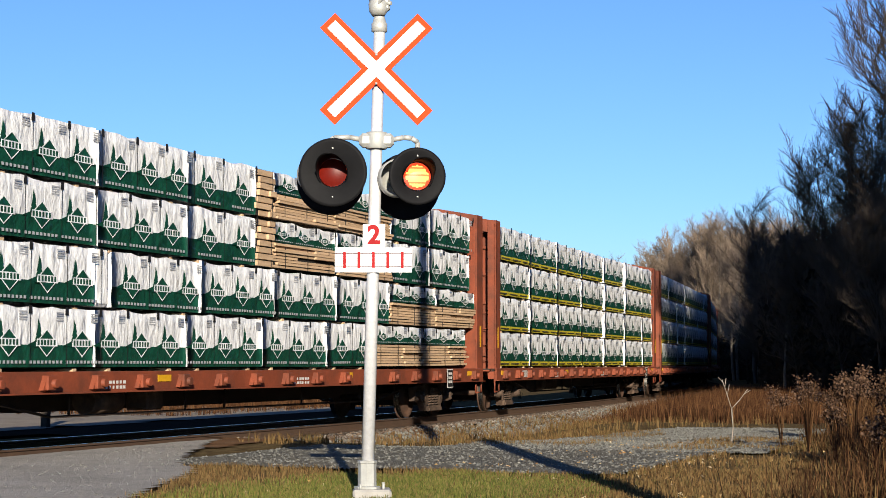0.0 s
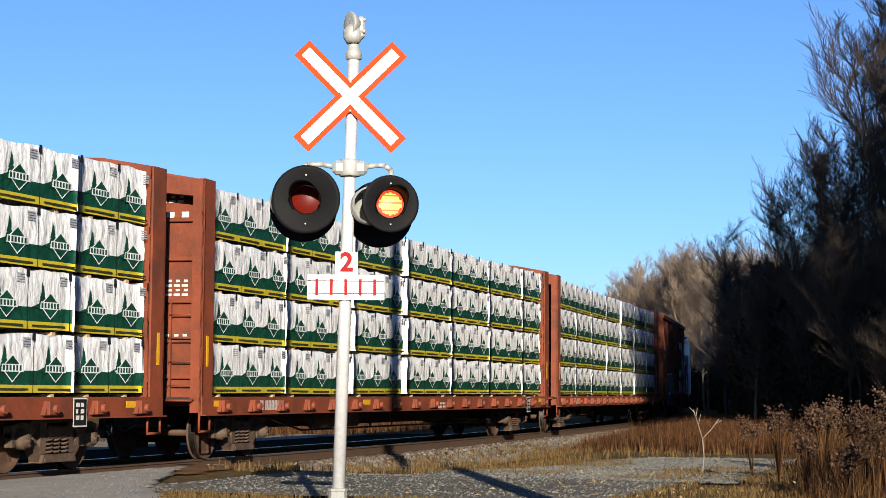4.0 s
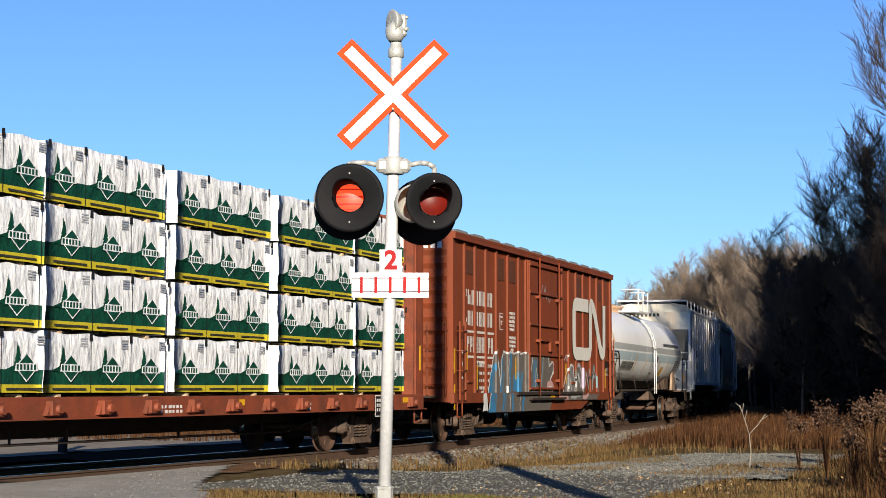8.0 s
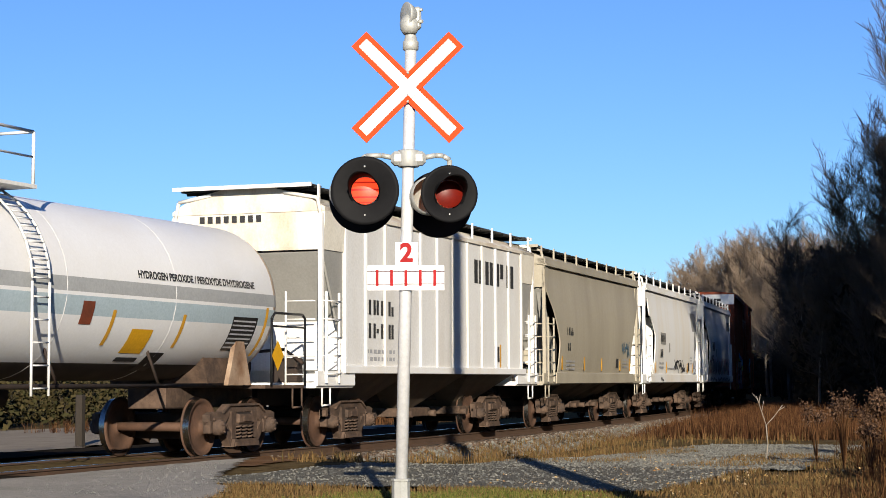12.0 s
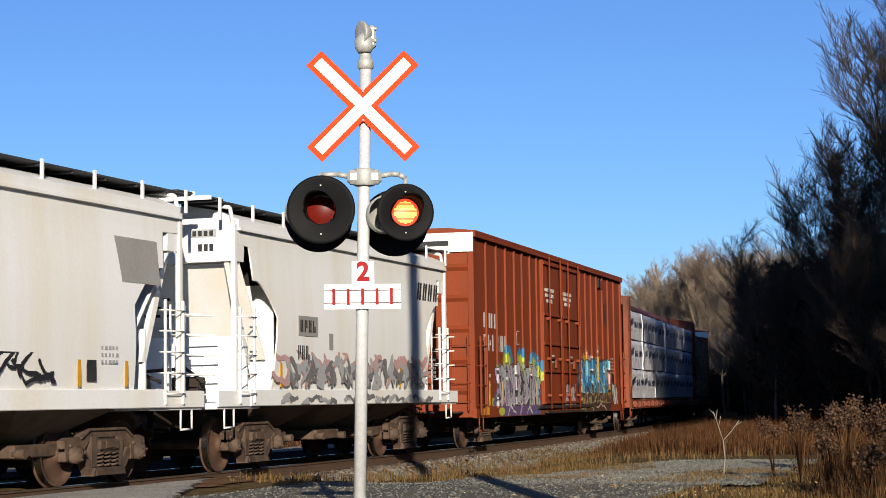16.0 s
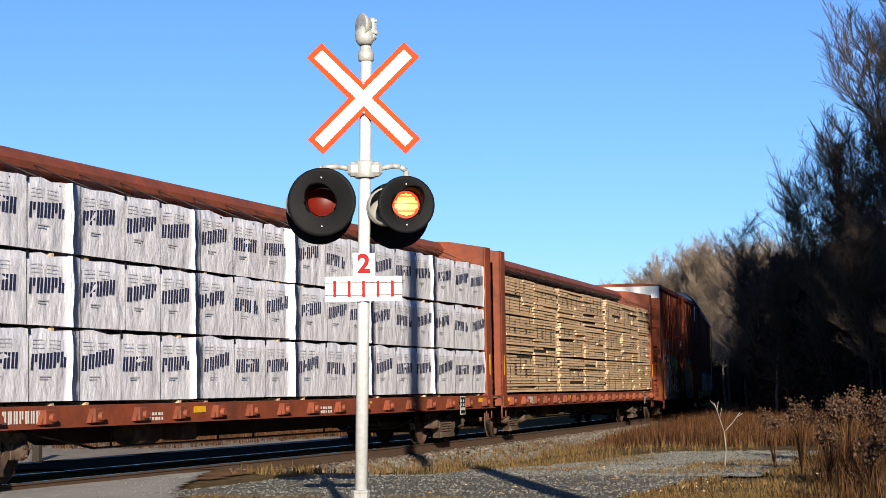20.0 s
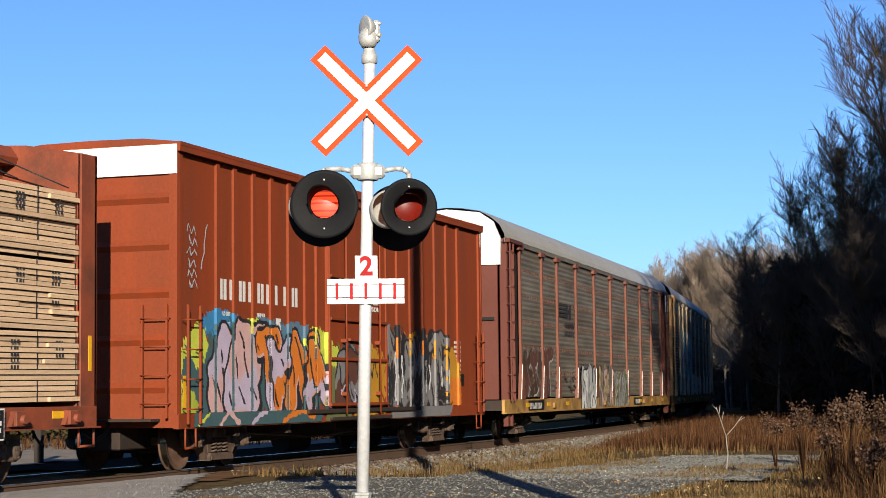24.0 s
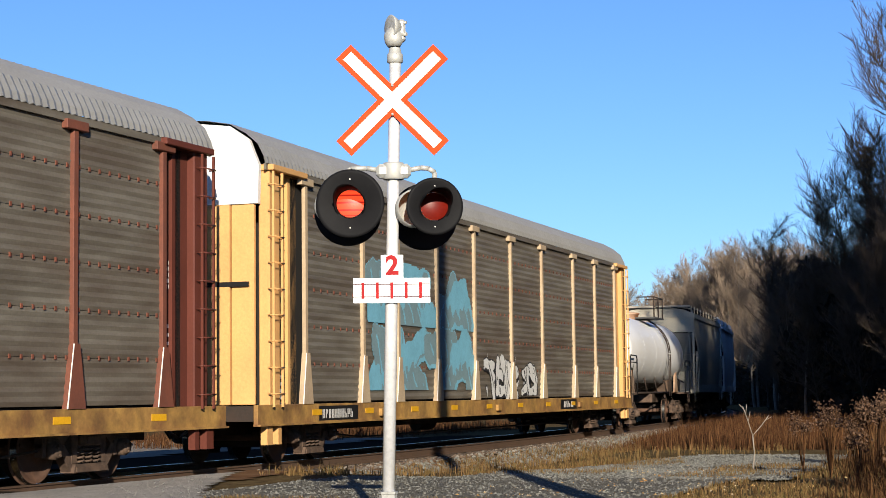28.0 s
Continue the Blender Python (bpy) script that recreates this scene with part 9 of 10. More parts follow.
def build_curved_hopper(label, u0, u1, paint, cream, marks, hooded=False):
    c, L = new_car("covered_hopper", label, u0, u1, 2.3)
    h = L / 2
    H, zb = 4.08, 1.36

    def extent(z):
        """How far the side reaches at a height: full under the roof, cut back round the end openings."""
        if hooded:
            if z > 3.80:
                return h - 0.80
            if z > 3.22:
                return h - 1.28 - 0.12 * (3.80 - z)
            if z > 2.62:
                return h - 1.50 - 0.78 * ((3.22 - z) / 0.60) ** 0.7
            return h - 2.28 + 0.13 * (2.62 - z) / 1.26
        if z > 3.55:
            return h - 0.22
        if z > 2.9:
            return h - 0.22 - 0.75 * (3.55 - z) / 0.65
        return h - 0.97 - 0.55 * min(1, (2.9 - z) / 0.7)

    def bulge(z):
        t = (z - zb) / (H - zb)
        return 1.46 + 0.09 * math.sin(math.pi * min(1, t * 1.15) ** 0.9)

    zs = [zb, 1.8, 2.2, 2.62, 2.75, 2.9, 3.05, 3.15, 3.22, 3.225, 3.5, 3.79, 3.805, 3.95, H] if hooded else [zb + (H - zb) * i / 14 for i in range(15)]
    for s in (-1, 1):
        bm = B()
        rows = []
        for z in zs:
            e = extent(z)
            xs = [-e, -e + 0.02] + [(e - 0.02) * (i / 8 - 1) for i in range(1, 16)] + [e - 0.02, e]
            rows.append([bm.verts.new((x, s * bulge(z), z)) for x in xs])
        for p, q in zip(rows[:-1], rows[1:]):
            for i in range(18):
                f = bm.faces.new((p[i], p[i + 1], q[i + 1], q[i]) if s < 0 else (p[i + 1], p[i], q[i], q[i + 1]))
                f.smooth = True
        for e in bm.edges:
            e.smooth = not e.is_boundary
        ob = part("side_sheet", bm, paint, c, "smooth rounded side sheet")
        so = ob.modifiers.new("thick", "SOLIDIFY")
        so.thickness = 0.03
        bm = B()
        k = h - (0.78 if hooded else 0.2)
        extrude_y(bm, [(-k, H - 0.02), (k, H - 0.02), (k, H + 0.14), (-k, H + 0.14)], s * 1.50, s * 1.30)
        box(bm, -k, k, min(s * 1.44, s * 1.53), max(s * 1.44, s * 1.53), H - 0.05, H + 0.0)
        part("top_sill", bm, paint, c)
        boxpart("side_sill", c, paint, -h + 1.2, h - 1.2, s * 1.44, s * 1.52, zb - 0.26, zb + 0.02, 0.012)
    prof = [(-1.46, H), (-1.46, H + 0.15), (-1.1, H + 0.30), (-0.55, H + 0.40), (0, H + 0.43), (0.55, H + 0.40), (1.1, H + 0.30), (1.46, H + 0.15), (1.46, H)]
    bm = B()
    extrude_x(bm, prof, -h + (1.1 if hooded else 0.2), h - (1.1 if hooded else 0.2), smooth=False)
    part("roof", bm, paint, c)
    for s in (-1, 1):
        bm = B()
        if hooded:
            extrude_x(bm, [(-1.44, 3.52), (1.44, 3.52)] + prof[::-1], s * (h - 1.10), s * (h - 0.76))
        else:
            extrude_x(bm, [(-1.46, 3.5), (1.46, 3.5), (1.48, H), (-1.48, H)], s * (h - 0.6), s * (h - 0.24))
        part("end_bulkhead", bm, cream, c, "upper end panel")
        for y in (-1, 1):
            bm = B()
            k = 0.5 if hooded else 0.0
            extrude_y(bm, [(s * (h - 0.3 - k), 3.5), (s * (h - 0.45 - k), 3.5), (s * (h - 1.5 - k * 0.3), 1.3 + k), (s * (h - 1.35 - k * 0.3), 1.3 + k)], y * 1.30, y * 1.22)
            part("end_strut", bm, paint if hooded else M_hop_grey, c)
    bm = B()
    q = 2.4 if hooded else 1.9
    box(bm, -h + q, h - q, -1.35, 1.35, zb, H - 0.05)
    part("inner_hold", bm, M_gap, c)
    end_gear(c, L, paint, H + 0.05, cream, 0.72 if hooded else 0.28, hooded)
    if hooded:
        for s in (-1, 1):
            bm = B()
            rnd = random.Random(5)
            for i in range(6):
                f = 0.08 + i * 0.085
                y = -1.05
                while y < -0.2:
                    w = rnd.uniform(0.05, 0.16)
                    bm.faces.new([bm.verts.new((s * (h - 0.992 - 1.2 * g + 0.012), s * v, 3.5 - 1.6 * g + 0.012)) for v, g in ((y, f), (y + w, f), (y + w, f + 0.03), (y, f + 0.03))])
                    y += w + 0.07
            part("marking", bm, M_mark_dark, c)
            bars_on_hood(c, s * (h - 0.755), s)
            for y in (-1, 1):
                boxpart("end_partition", c, paint, s * (h - 2.30), s * (h - 2.34), y * 0.4, y * 1.44, zb - 0.2, 3.2, 0.005)
    hopper_under(c, L, 3, zb - 0.2, M_hop_dirt, -h + 2.3, h - 2.3)
    roof_walk(c, L, H + 0.34, paint)
    marks(c, h, lambda z: -bulge(z) - 0.006)


def build_hoppers():
    build_rib_hopper()

    def m86(c, h, y):
        bars(c, -h + 2.2, 2.35, 0.7, 0.2, 4, M_mark_dark, y(2.45), seed=1)
        bars(c, -h + 2.3, 1.95, 0.35, 0.2, 2, M_mark_dark, y(2.0), seed=2)
        bars(c, -h + 2.2, 1.65, 1.0, 0.05, 8, M_mark_grey, y(1.65), rows=3, gap=0.9)
        for x in (-h + 1.75, -h + 4.2, -h + 6.3, h - 3.1, h - 1.75):
            boxpart("reflector", c, M_amber_strip, x, x + 0.09, y(1.7) - 0.004, y(1.7) + 0.006, 1.45, 2.05)
        graffiti(c, h - 3.0, h - 1.8, 1.85, 2.45, "s", 41, lambda x: y(2.25), 6, "", "s", shine="s", label="thin blue-green sprayed tag", cell=0.012, thin=0.018)
        bars(c, h - 2.7, 1.75, 0.7, 0.05, 6, M_mark_grey, y(1.7), rows=3, gap=1.0)
        boxpart("data_plate", c, M_mark_dark, h - 3.6, h - 3.3, y(1.7) - 0.004, y(1.7) + 0.006, 1.55, 1.9)

    def m160(c, h, y):
        boxpart("mark_patch", c, M_hop_grey, -h + 3.25, -h + 4.3, y(2.5) - 0.003, y(2.5) + 0.004, 2.36, 2.74)
        bars(c, -h + 3.33, 2.44, 0.9, 0.23, 4, M_mark_dark, y(2.5) - 0.004, seed=1)
        bars(c, -h + 3.25, 1.93, 0.55, 0.27, 3, M_mark_dark, y(2.05), seed=2)
        bars(c, -h + 3.15, 1.70, 0.9, 0.07, 7, M_mark_grey, y(1.7), rows=2, gap=1.0)
        bars(c, -h + 4.9, 1.55, 1.6, 0.05, 14, M_mark_grey, y(1.58))
        boxpart("plate_mark", c, M_hop_grey, -h + 5.0, -h + 5.22, y(2.3), y(2.3) + 0.006, 2.12, 2.42)
        bm = B()
        rows = [[bm.verts.new((x, y(z), z)) for x in (h - 2.75 + 0.2 * (3.6 - z), h - 1.5)] for z in (2.95, 3.05, 3.15, 3.25, 3.35, 3.45, 3.55, 3.62)]
        for p, q in zip(rows[:-1], rows[1:]):
            bm.faces.new((p[0], p[1], q[1], q[0]))
        part("grey_patch", bm, M_hop_grey, c, "grey patch painted over")
        for x in (-h + 2.42, -h + 4.6, h - 3.8, h - 2.5):
            boxpart("reflector", c, M_amber_strip, x, x + 0.09, y(1.7) - 0.004, y(1.7) + 0.006, 1.42, 1.98)
        graffiti(c, -h + 6.2, h - 4.2, 1.40, 2.1, "k", 43, lambda x: y(1.75), 5, "", "k", shine="k", label="black sprayed scrawl", cell=0.015, thin=0.03)
        graffiti(c, -h + 3.3, -h + 4.0, 1.12, 1.32, "k", 44, lambda x: -1.525, 3, "", "k", shine="k", label="black sprayed scrawl", cell=0.015, thin=0.02)
        boxpart("data_plate", c, M_mark_dark, h - 3.55, h - 3.3, y(1.7) - 0.004, y(1.7) + 0.006, 1.5, 1.8)
        bars(c, h - 3.2, 1.95, 0.5, 0.05, 5, M_mark_grey, y(1.9), rows=3, gap=1.0)

    def m551(c, h, y):
        boxpart("mark_patch", c, M_hop_grey, -h + 3.15, -h + 4.05, y(2.5) - 0.003, y(2.5) + 0.004, 2.34, 2.70)
        bars(c, -h + 3.22, 2.41, 0.76, 0.22, 4, M_mark_dark, y(2.5) - 0.004, seed=1)
        bars(c, -h + 3.15, 1.92, 0.52, 0.25, 3, M_mark_dark, y(2.05), seed=2)
        boxpart("plate_mark", c, M_hop_grey, -h + 4.6, -h + 4.8, y(2.3), y(2.3) + 0.006, 2.12, 2.42)
        bars(c, h - 2.75, 3.22, 1.4, 0.45, 4, M_mark_dark, y(3.4), seed=4, slant=0.12, label="dark slanting logo bars")
        graffiti(c, -h + 2.0, h - 2.0, 1.38, 2.3, "p", 45, lambda x: y(1.9), 9, "", "p", shine="p", cell=0.018, thin=0.05, label="pink-orange sprayed edge")
        graffiti(c, -h + 2.6, h - 2.4, 1.38, 2.12, "gl", 47, lambda x: y(1.9), 16, "", "g", shine="l", cell=0.016, thin=0.06, label="dense grey sprayed scrawl")
        graffiti(c, -h + 2.6, h - 2.4, 1.38, 2.05, "lg", 48, lambda x: y(1.9), 20, "", "g", shine="l", cell=0.016, thin=0.03, label="dense grey sprayed scrawl")
        graffiti(c, -h + 2.4, h - 1.8, 1.12, 1.36, "lg", 46, lambda x: -1.525, 18, "", "g", shine="w", cell=0.016, thin=0.03, label="grey scrawl along the sill")
        for x in (-h + 2.42, -h + 4.3, -h + 6.3, h - 3.9):
            boxpart("reflector", c, M_amber_strip, x, x + 0.09, y(1.7) - 0.008, y(1.7) + 0.004, 1.42, 1.95)
        bars(c, h - 2.1, 2.0, 0.5, 0.05, 5, M_mark_grey, y(1.9), rows=5, gap=0.8)

    build_curved_hopper("beige round-sided covered hopper streaked with dust", 161.95, 173.75, M_hop_b, M_hop_b, m86)
    build_curved_hopper("white round-sided covered hopper with rusty streaks", 174.0, 187.1, M_hop_c, M_hop_c, m160, True)
    build_curved_hopper("white round-sided covered hopper with grey graffiti", 187.55, 199.95, M_hop_c, M_hop_c, m551, True)
    build_curved_hopper("grey round-sided covered hopper in the shade", 360.9, 373.0, M_hop_b, M_hop_b, lambda c, h, y: None)
    build_curved_hopper("pale round-sided covered hopper in the shade", 373.4, 385.5, M_hop_c, M_hop_c, lambda c, h, y: None)


# ---- covered auto racks
def autorack(label, u0, u1, trim, post_m, marks, seed, posts):
    c, L = new_car("auto_rack", label, u0, u1, 3.3)
    h = L / 2
    zs, zt, eave = 0.68, 1.0, 5.02
    rnd = random.Random(seed)
    bm = B()
    box(bm, -h, h, -1.45, 1.45, 0.75, zt)
    box(bm, -h + 0.5, h - 0.5, -0.35, 0.35, 0.5, 0.75)
    part("flat_deck", bm, M_frame, c)
    for s in (-1, 1):
        bm = B()
        box(bm, -h, h, min(s * 1.45, s * 1.53), max(s * 1.45, s * 1.53), zs, zt + 0.02, 0.008)
        box(bm, -h, h, min(s * 1.45, s * 1.58), max(s * 1.45, s * 1.58), zs - 0.01, zs + 0.02)
        part("side_sill", bm, M_sill_y, c, "grimy yellow side sill")
    box_in = boxpart("inner_dark", c, M_gap, -h + 1.2, h - 1.2, -1.38, 1.38, zt, eave - 0.02)
    # side panels: overlapping pressed sheets, bay by bay
    def panel(bw):
        bm = B()
        last = None
        rows = 6
        hh = (eave - zt - 0.10) / rows
        for r in range(rows):
            z0 = zt + 0.06 + r * hh
            prev = None
            k = 10
            for i in range(k + 1):
                z = z0 + hh * i / k
                y = -0.016 * (0.5 - 0.5 * math.cos(i * math.tau * 2.5 / 5)) - 0.012 * (1 - i / k)
                cur = [bm.verts.new((x, y, z)) for x in (0.05, bw - 0.05)]
                if prev or last:
                    p = prev or last
                    bm.faces.new((p[0], p[1], cur[1], cur[0]))
                prev = last = cur
        return bm, [M_rack]

    def panel_rivets(bw):
        bm = B()
        rows = 6
        hh = (eave - zt - 0.10) / rows
        for r in range(1, rows):
            for i in range(9):
                x = 0.15 + (bw - 0.3) * i / 8
                z = zt + 0.06 + r * hh
                box(bm, x - 0.02, x + 0.02, -0.035, -0.02, z - 0.03, z + 0.03)
        return bm, [M_rack_post]

    def post():
        bm = B()
        box(bm, -0.06, 0.06, -0.07, 0.0, zt, eave - 0.1, 0.008)
        box(bm, -0.27, 0.27, -0.10, 0.0, eave - 0.20, eave - 0.07, 0.008)
        v = [(-0.07, zt + 0.9), (0.07, zt + 0.9), (0.22, zt + 0.02), (-0.22, zt + 0.02)]
        extrude_y(bm, [(v[3][0], v[3][1]), (v[2][0], v[2][1]), (v[1][0], v[1][1]), (v[0][0], v[0][1])], -0.10, 0.0)
        # a pale line down the leading edge of the foot
        extrude_y(bm, [(-0.228, zt + 0.02), (-0.221, zt + 0.02), (-0.071, zt + 0.9), (-0.078, zt + 0.9)], -0.103, -0.085, mi=1)
        return bm, [post_m, M_mark]

    ok = shared(("rack_post", label), post)
    for a, b in zip(posts[:-1], posts[1:]):
        bw = round(b - a, 3)
        pk, vk = shared(("side_panel", bw), lambda: panel(bw)), shared(("rivet_strip", bw), lambda: panel_rivets(bw))
        for s in (-1, 1):
            at = pose(-h + a, -1.44, 0) if s < 0 else pose(-h + b, 1.44, 0, 0, 0, 180)
            p = sub("side_panel", pk, c, at, "perforated grey steel side panel")
            tagged(sub("rivet_strip", vk, p), kind="stuff")
    for a in posts:
        sub("rack_post", ok, c, pose(-h + a, -1.45, 0))
        sub("rack_post", ok, c, pose(-h + a, 1.45, 0, 0, 0, 180))
    # ends: coloured post box, ladder, folding door of narrow leaves, white top
    for s in (-1, 1):
        for y in (-1, 1):
            boxpart("end_post", c, trim, s * (h - 0.55), s * (h - 0.98), y * 1.30, y * 1.50, zt, eave - 0.02, 0.02, "coloured end post")
            boxpart("end_sheet", c, trim, s * (h - 0.98), s * (h - 1.95), y * 1.34, y * 1.38, zt, eave - 0.05)
            boxpart("end_header", c, trim, s * (h - 0.50), s * (h - 1.98), y * 1.36, y * 1.60, eave - 0.10, eave + 0.0, 0.01)
            boxpart("end_channel", c, trim, s * (h - 1.45), s * (h - 1.55), y * 1.38, y * 1.44, zt, eave - 0.1)
            ladder(c, s * (h - 0.70), y * 1.50, zt - 0.02, eave - 0.12, trim, 0.36, 9, "x", y)
            boxpart("foot", c, trim, s * (h - 0.4), s * (h - 0.62), y * 1.40, y * 1.52, zs - 0.32, zs)
            boxpart("foot", c, trim, s * (h - 0.85), s * (h - 0.98), y * 1.40, y * 1.52, zs - 0.32, zs)
        for k in range(6):
            y0 = -1.28 + k * 0.427
            boxpart("door_leaf", c, trim, s * (h - 0.42 + 0.05 * (k % 2)), s * (h - 0.5), y0, y0 + 0.41, zt + 0.02, 4.35, 0.01)
        boxpart("end_stripe", c, M_black, s * (h - 0.36), s * (h - 0.41), -1.2, 1.2, 2.98, 3.06)
        bm = B()
        extrude_x(bm, [(-1.36, 4.36), (1.36, 4.36), (1.38, 5.0), (1.2, 5.44), (0.85, 5.68), (0.0, 5.78), (-0.85, 5.68), (-1.2, 5.44), (-1.38, 5.0)], s * (h - 0.50), s * (h - 0.40))
        part("white_end_top", bm, M_white, c, "white painted end panel")
    # corrugated roof
    prof = [(-1.50, eave), (-1.47, eave + 0.12), (-1.36, eave + 0.34), (-1.15, eave + 0.52), (-0.85, eave + 0.69), (-0.4, eave + 0.77), (0, eave + 0.80)]
    prof = prof + [(-y, z) for y, z in prof[-2::-1]]
    vs, fs = [], []
    n = int((L - 0.8) / 0.085)
    for i in range(n + 1):
        x = -h + 0.4 + (L - 0.8) * i / n
        o = 0.016 * (i % 2)
        for y, z in prof:
            vs.append((x, y * (1 + o * 0.8), z + o))
    m = len(prof)
    fs = [(i * m + j, (i + 1) * m + j, (i + 1) * m + j + 1, i * m + j + 1) for i in range(n) for j in range(m - 1)]
    raw("roof", vs, fs, M_roof, c, label="corrugated galvanised roof")
    bm = B()
    for s in (-1, 1):
        box(bm, -h + 0.42, h - 0.42, min(s * 1.46, s * 1.50), max(s * 1.46, s * 1.50), eave - 0.10, eave + 0.01)
    part("eave_rail", bm, M_rack, c)
    for i in range(10):
        x = -h + 2.3 + (L - 4.6) * i / 9
        boxpart("reflector", c, M_reflect, x, x + 0.42, -1.538, -1.531, 0.82, 0.92)
        if i % 3 == 1:
            boxpart("sill_pocket", c, M_sill_y, x + 0.7, x + 1.0, -1.60, -1.53, 0.76, 0.9, 0.01)
    bm = B()
    pipe(bm, [(-h + 3, -1.0, 0.55), (-h + 6, -1.0, 0.35), (h - 6, -1.0, 0.35), (h - 3, -1.0, 0.55)], 0.02, 6)
    rod(bm, (-1, 0.3, 0.5), (0, 0.3, 0.5), 0.18, 12)
    part("brake_gear", bm, M_frame, c)
    bars(c, -h + 2.75, 0.76, 1.5, 0.16, 10, M_mark, -1.533, seed=1)
    boxpart("name_strip", c, M_black, -h + 2.6, -h + 4.5, -1.5325, -1.5305, 0.72, 0.98)
    boxpart("name_strip", c, M_black, h - 8.6, h - 6.9, -1.5325, -1.5305, 0.72, 0.98)
    bars(c, h - 8.3, 0.77, 1.1, 0.16, 3, M_mark, -1.533, seed=2, slant=0.04)
    marks(c, h)
    bars(c, -h + 1.1, 1.45, 0.3, 0.06, 4, M_mark, -1.382, rows=5, gap=0.9)
    bars(c, h - 1.7, 2.2, 0.32, 0.05, 4, M_mark, -1.382, rows=8, gap=1.6)
    bars(c, h - 1.75, 3.15, 0.36, 0.06, 4, M_mark, -1.382, rows=5, gap=0.5)
    return c, L


def build_racks():
    yp = lambda x: -1.478

    def ns(c, h):
        # dark logo: four long stripes and a slanting block, two rows of bars below
        for k in range(4):
            boxpart("logo_stripe", c, M_mark_dark, -h + 6.8, -h + 7.75 + 0.06 * k, -1.484, -1.474, 3.64 - k * 0.105, 3.70 - k * 0.105)
        bars(c, -h + 7.75, 3.27, 0.85, 0.45, 3, M_mark_dark, -1.478, seed=1, slant=0.06, label="dark logo shape")
        bars(c, -h + 7.66, 3.02, 1.35, 0.15, 8, M_mark_dark, -1.478, seed=2, rows=2, gap=0.5)
        graffiti(c, -h + 2.3, -h + 6.0, 1.08, 2.45, "zr", 61, yp, 4, "", "e", shine="l", weight=1.3, edge=0.02, flares=0, label="faded brown letters with thin pale edges")
        graffiti(c, -h + 6.0, -h + 9.2, 1.1, 2.1, "z", 71, yp, 5, "", "z", shine="z", thin=0.018, label="thin dark sprayed scrawl")
        graffiti(c, -h + 9.45, -h + 12.0, 0.70, 2.05, "lwl", 62, lambda x: -1.535, 4, "", "k", shine="w", weight=1.7, edge=0.05, label="silver sprayed lettering")
        graffiti(c, -h + 12.4, -h + 14.8, 0.72, 2.1, "tep", 63, lambda x: -1.535, 5, "", "e", shine="t", weight=1.2, label="faded tan sprayed lettering")
        graffiti(c, -h + 15.0, -h + 17.8, 0.72, 1.95, "gne", 64, lambda x: -1.535, 5, "", "l", shine="n", edge=0.025, label="white-edged sprayed lettering")

    def tan(c, h):
        graffiti(c, -h + 5.0, -h + 12.3, 2.55, 3.85, "dc", 66, yp, 4, "", "c", shine="c", weight=2.2, edge=0.02, flares=0, cell=0.03, label="large pale blue block lettering")
        graffiti(c, -h + 5.0, -h + 12.3, 1.25, 2.6, "dc", 69, yp, 4, "", "c", shine="d", weight=2.2, edge=0.02, flares=0, cell=0.03, label="large pale blue block lettering")
        graffiti(c, -h + 12.6, -h + 15.5, 1.02, 2.1, "www", 67, yp, 3, "w", "k", shine="w", label="white bubble graffiti with black edge")
        graffiti(c, -h + 15.7, -h + 17.2, 1.1, 1.95, "w", 68, yp, 2, "", "k", shine="w", label="white bubble graffiti with black edge")

    autorack("grey-panelled covered auto rack with brown ends", 288.9, 316.5, M_rack_end, M_rack_post, ns, 1, (2.0, 4.6, 6.6, 9.3, 12.15, 15.0, 17.95, 20.9, 23.3, 25.7))
    autorack("grey-panelled covered auto rack with tan-yellow ends", 317.4, 345.3, M_rack_tan, M_rack_post_tan, tan, 2, (2.1, 4.9, 6.85, 9.3, 11.95, 14.9, 17.75, 21.0, 23.5, 26.0))


build_lumber()
build_cn()
build_tanks()
build_hoppers()
build_aok()
build_ykr()
build_racks()
# the ties come last: one mesh shared by all
def tie_build():
    bm = B()
    box(bm, -0.115, 0.115, -1.3, 1.3, -0.36, -0.178, 0.008)
    return bm, [M_tie]


s_tie = 19.9
while s_tie < 160:
    tx, ty, ta = on_track(s_tie)
    sub("tie", shared("tie", tie_build), track, pose(tx, ty, 0, 0, 0, math.degrees(ta)))
    s_tie += 0.55


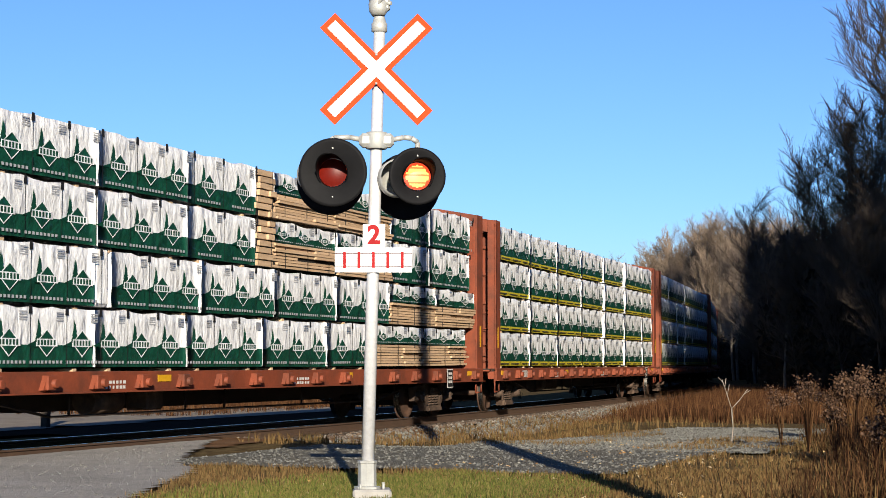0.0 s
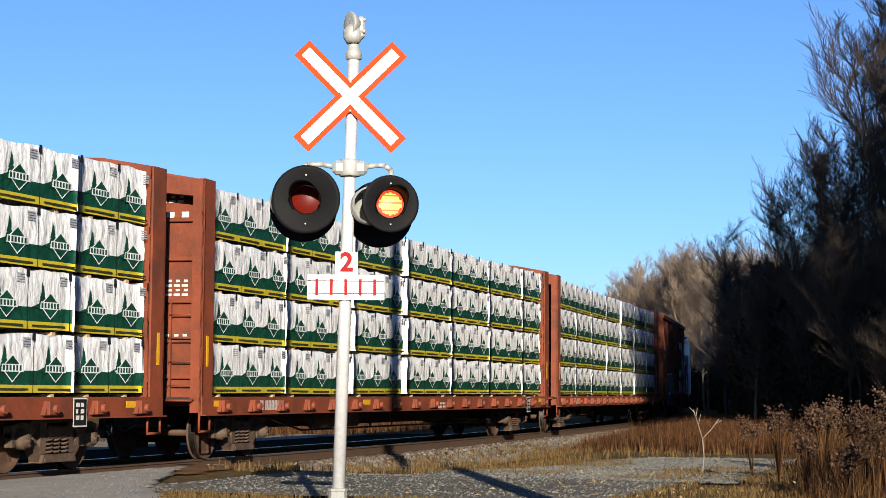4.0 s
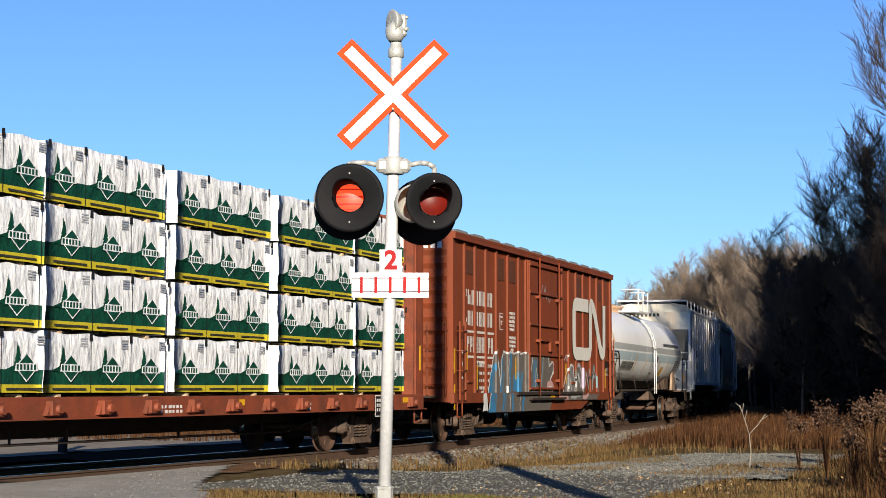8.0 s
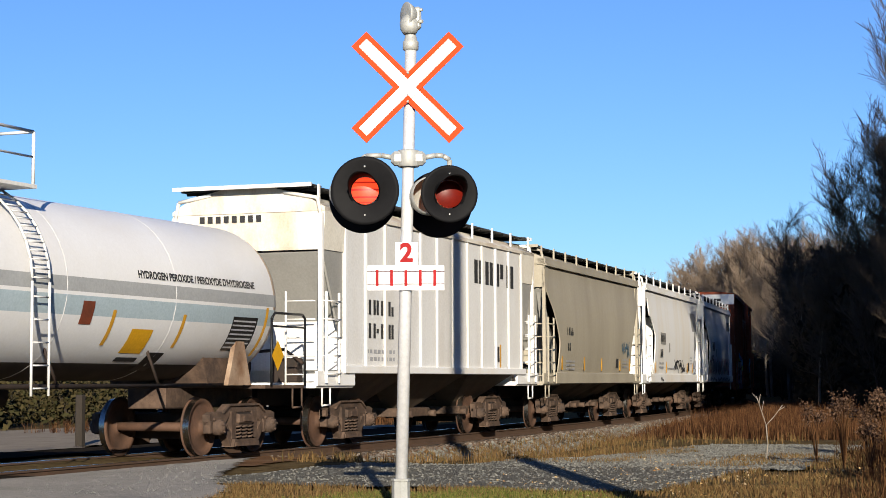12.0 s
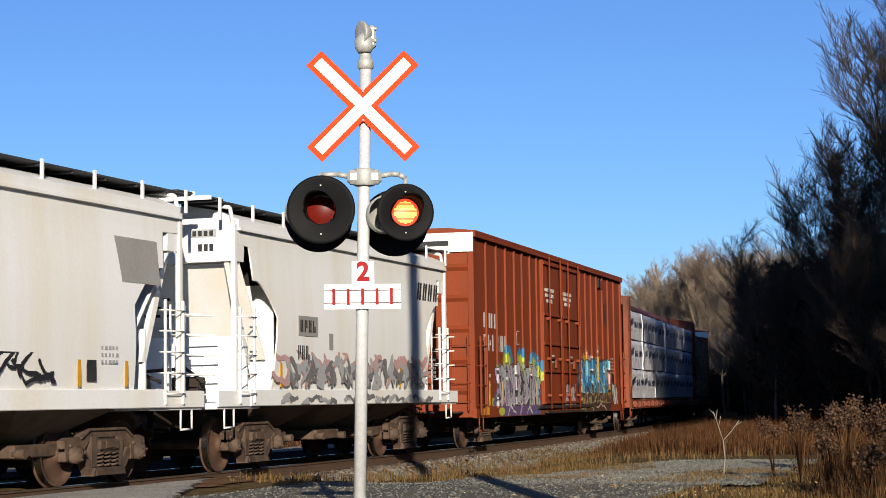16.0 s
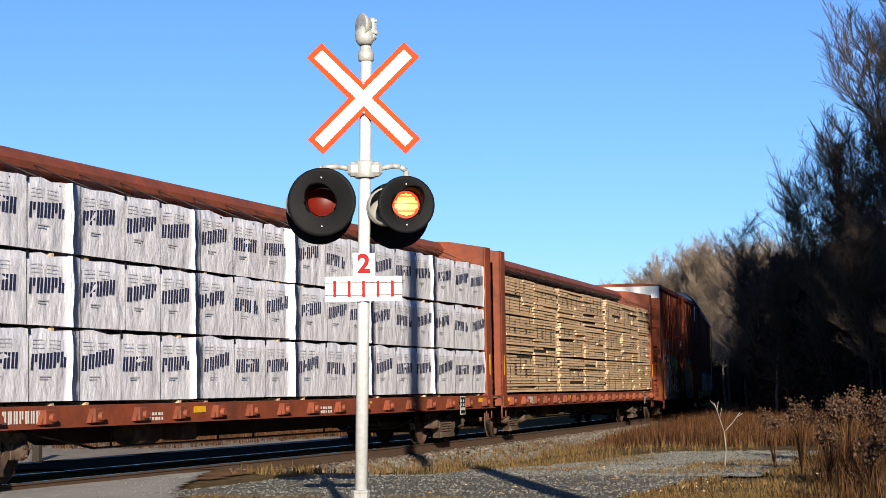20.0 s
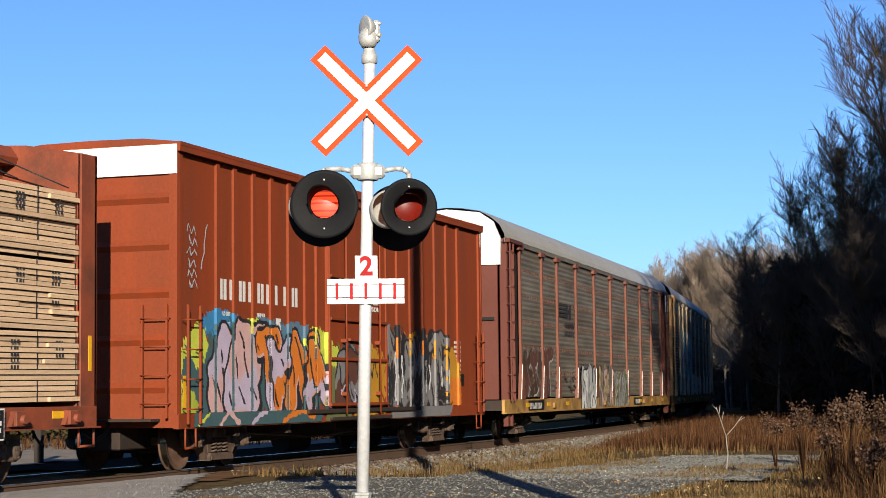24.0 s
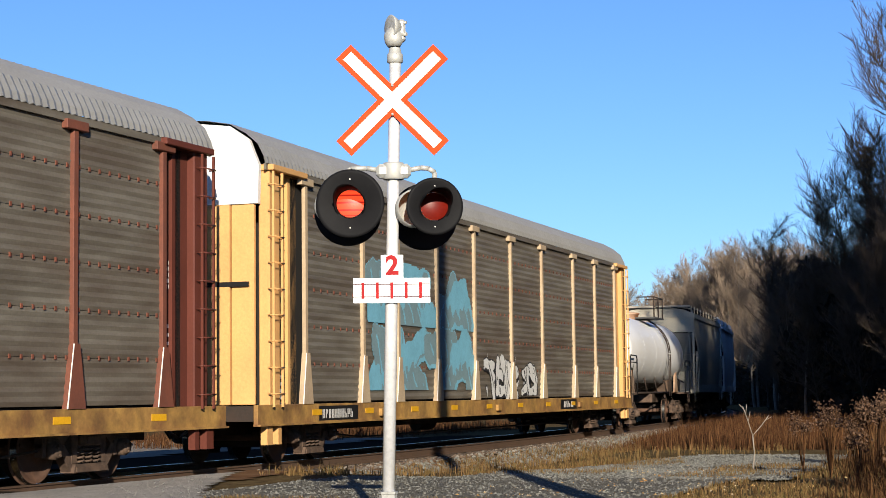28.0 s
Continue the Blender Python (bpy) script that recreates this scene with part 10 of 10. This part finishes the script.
# ---------------------------------------------------------------- what moves
def car_pose(u, half, t):
    """A car whose middle lies u metres down the train, on its two trucks, at t seconds."""
    s = u - run(t)
    x0, y0, _ = on_track(s - half)
    x1, y1, _ = on_track(s + half)
    return Matrix.Translation(((x0 + x1) / 2, (y0 + y1) / 2, 0)) @ Matrix.Rotation(math.atan2(y1 - y0, x1 - x0), 4, "Z")


def flash():
    """The lamps flash in turn, 1.238 s a cycle: each lens swings its lit face to the front and away again."""
    for lens, right in lenses:
        rows, angle = [], 0.0
        place = lens.location.copy()

        def row(t, a):
            rows.append((t, Matrix.Translation(place) @ Matrix.Rotation(radians(a), 4, "Z")))

        lit0 = right
        angle = 0.0 if lit0 else 180.0
        row(0, angle)
        for k in range(-5, 19):
            for edge_t in (6.25 + 1.2382 * k - 0.31, 6.25 + 1.2382 * k + 0.31):
                if 0.1 < edge_t < 27.8:
                    t0 = edge_t - 0.02
                    full = round(t0 + 0.05)
                    if t0 < full < t0 + 0.1:
                        t0 = full if full - t0 < 0.05 else full - 0.11
                    row(t0, angle)
                    for j in (1, 2, 3):
                        row(t0 + j / FPS, angle + 60 * j)
                    angle += 180.0
        row(28, angle)
        walk(lens, rows)


def turn_wheels():
    """Each wheelset rolls while its car is within sight; 0.458 m tread radius."""
    place = {car: (u, half) for car, u, half in cars}
    for w, car, dx in wheelsets:
        u = place[car][0] + dx
        m0 = w.matrix_basis.copy()
        base = Matrix.Translation(m0.translation)
        seen = [f / FPS for f in range(0, 28 * FPS + 1, 2) if 12.0 < u - run(f / FPS) < 64.0]
        rows = [(t, base @ Matrix.Rotation(-(run(t) / 0.458) % math.tau, 4, "Y")) for t in seen]
        if not rows:
            continue
        if rows[0][0] > 0:
            rows.insert(0, (0, rows[0][1]))
        if rows[-1][0] < 28:
            rows.append((28, rows[-1][1]))
        walk(w, rows)


def motions():
    times = [0, 0.1] + [i * 0.5 for i in range(1, 56)] + [27.9, 28]
    for ob, u, half in cars:
        walk(ob, [(t, car_pose(u, half, t)) for t in times])
    turn_wheels()
    flash()


motions()
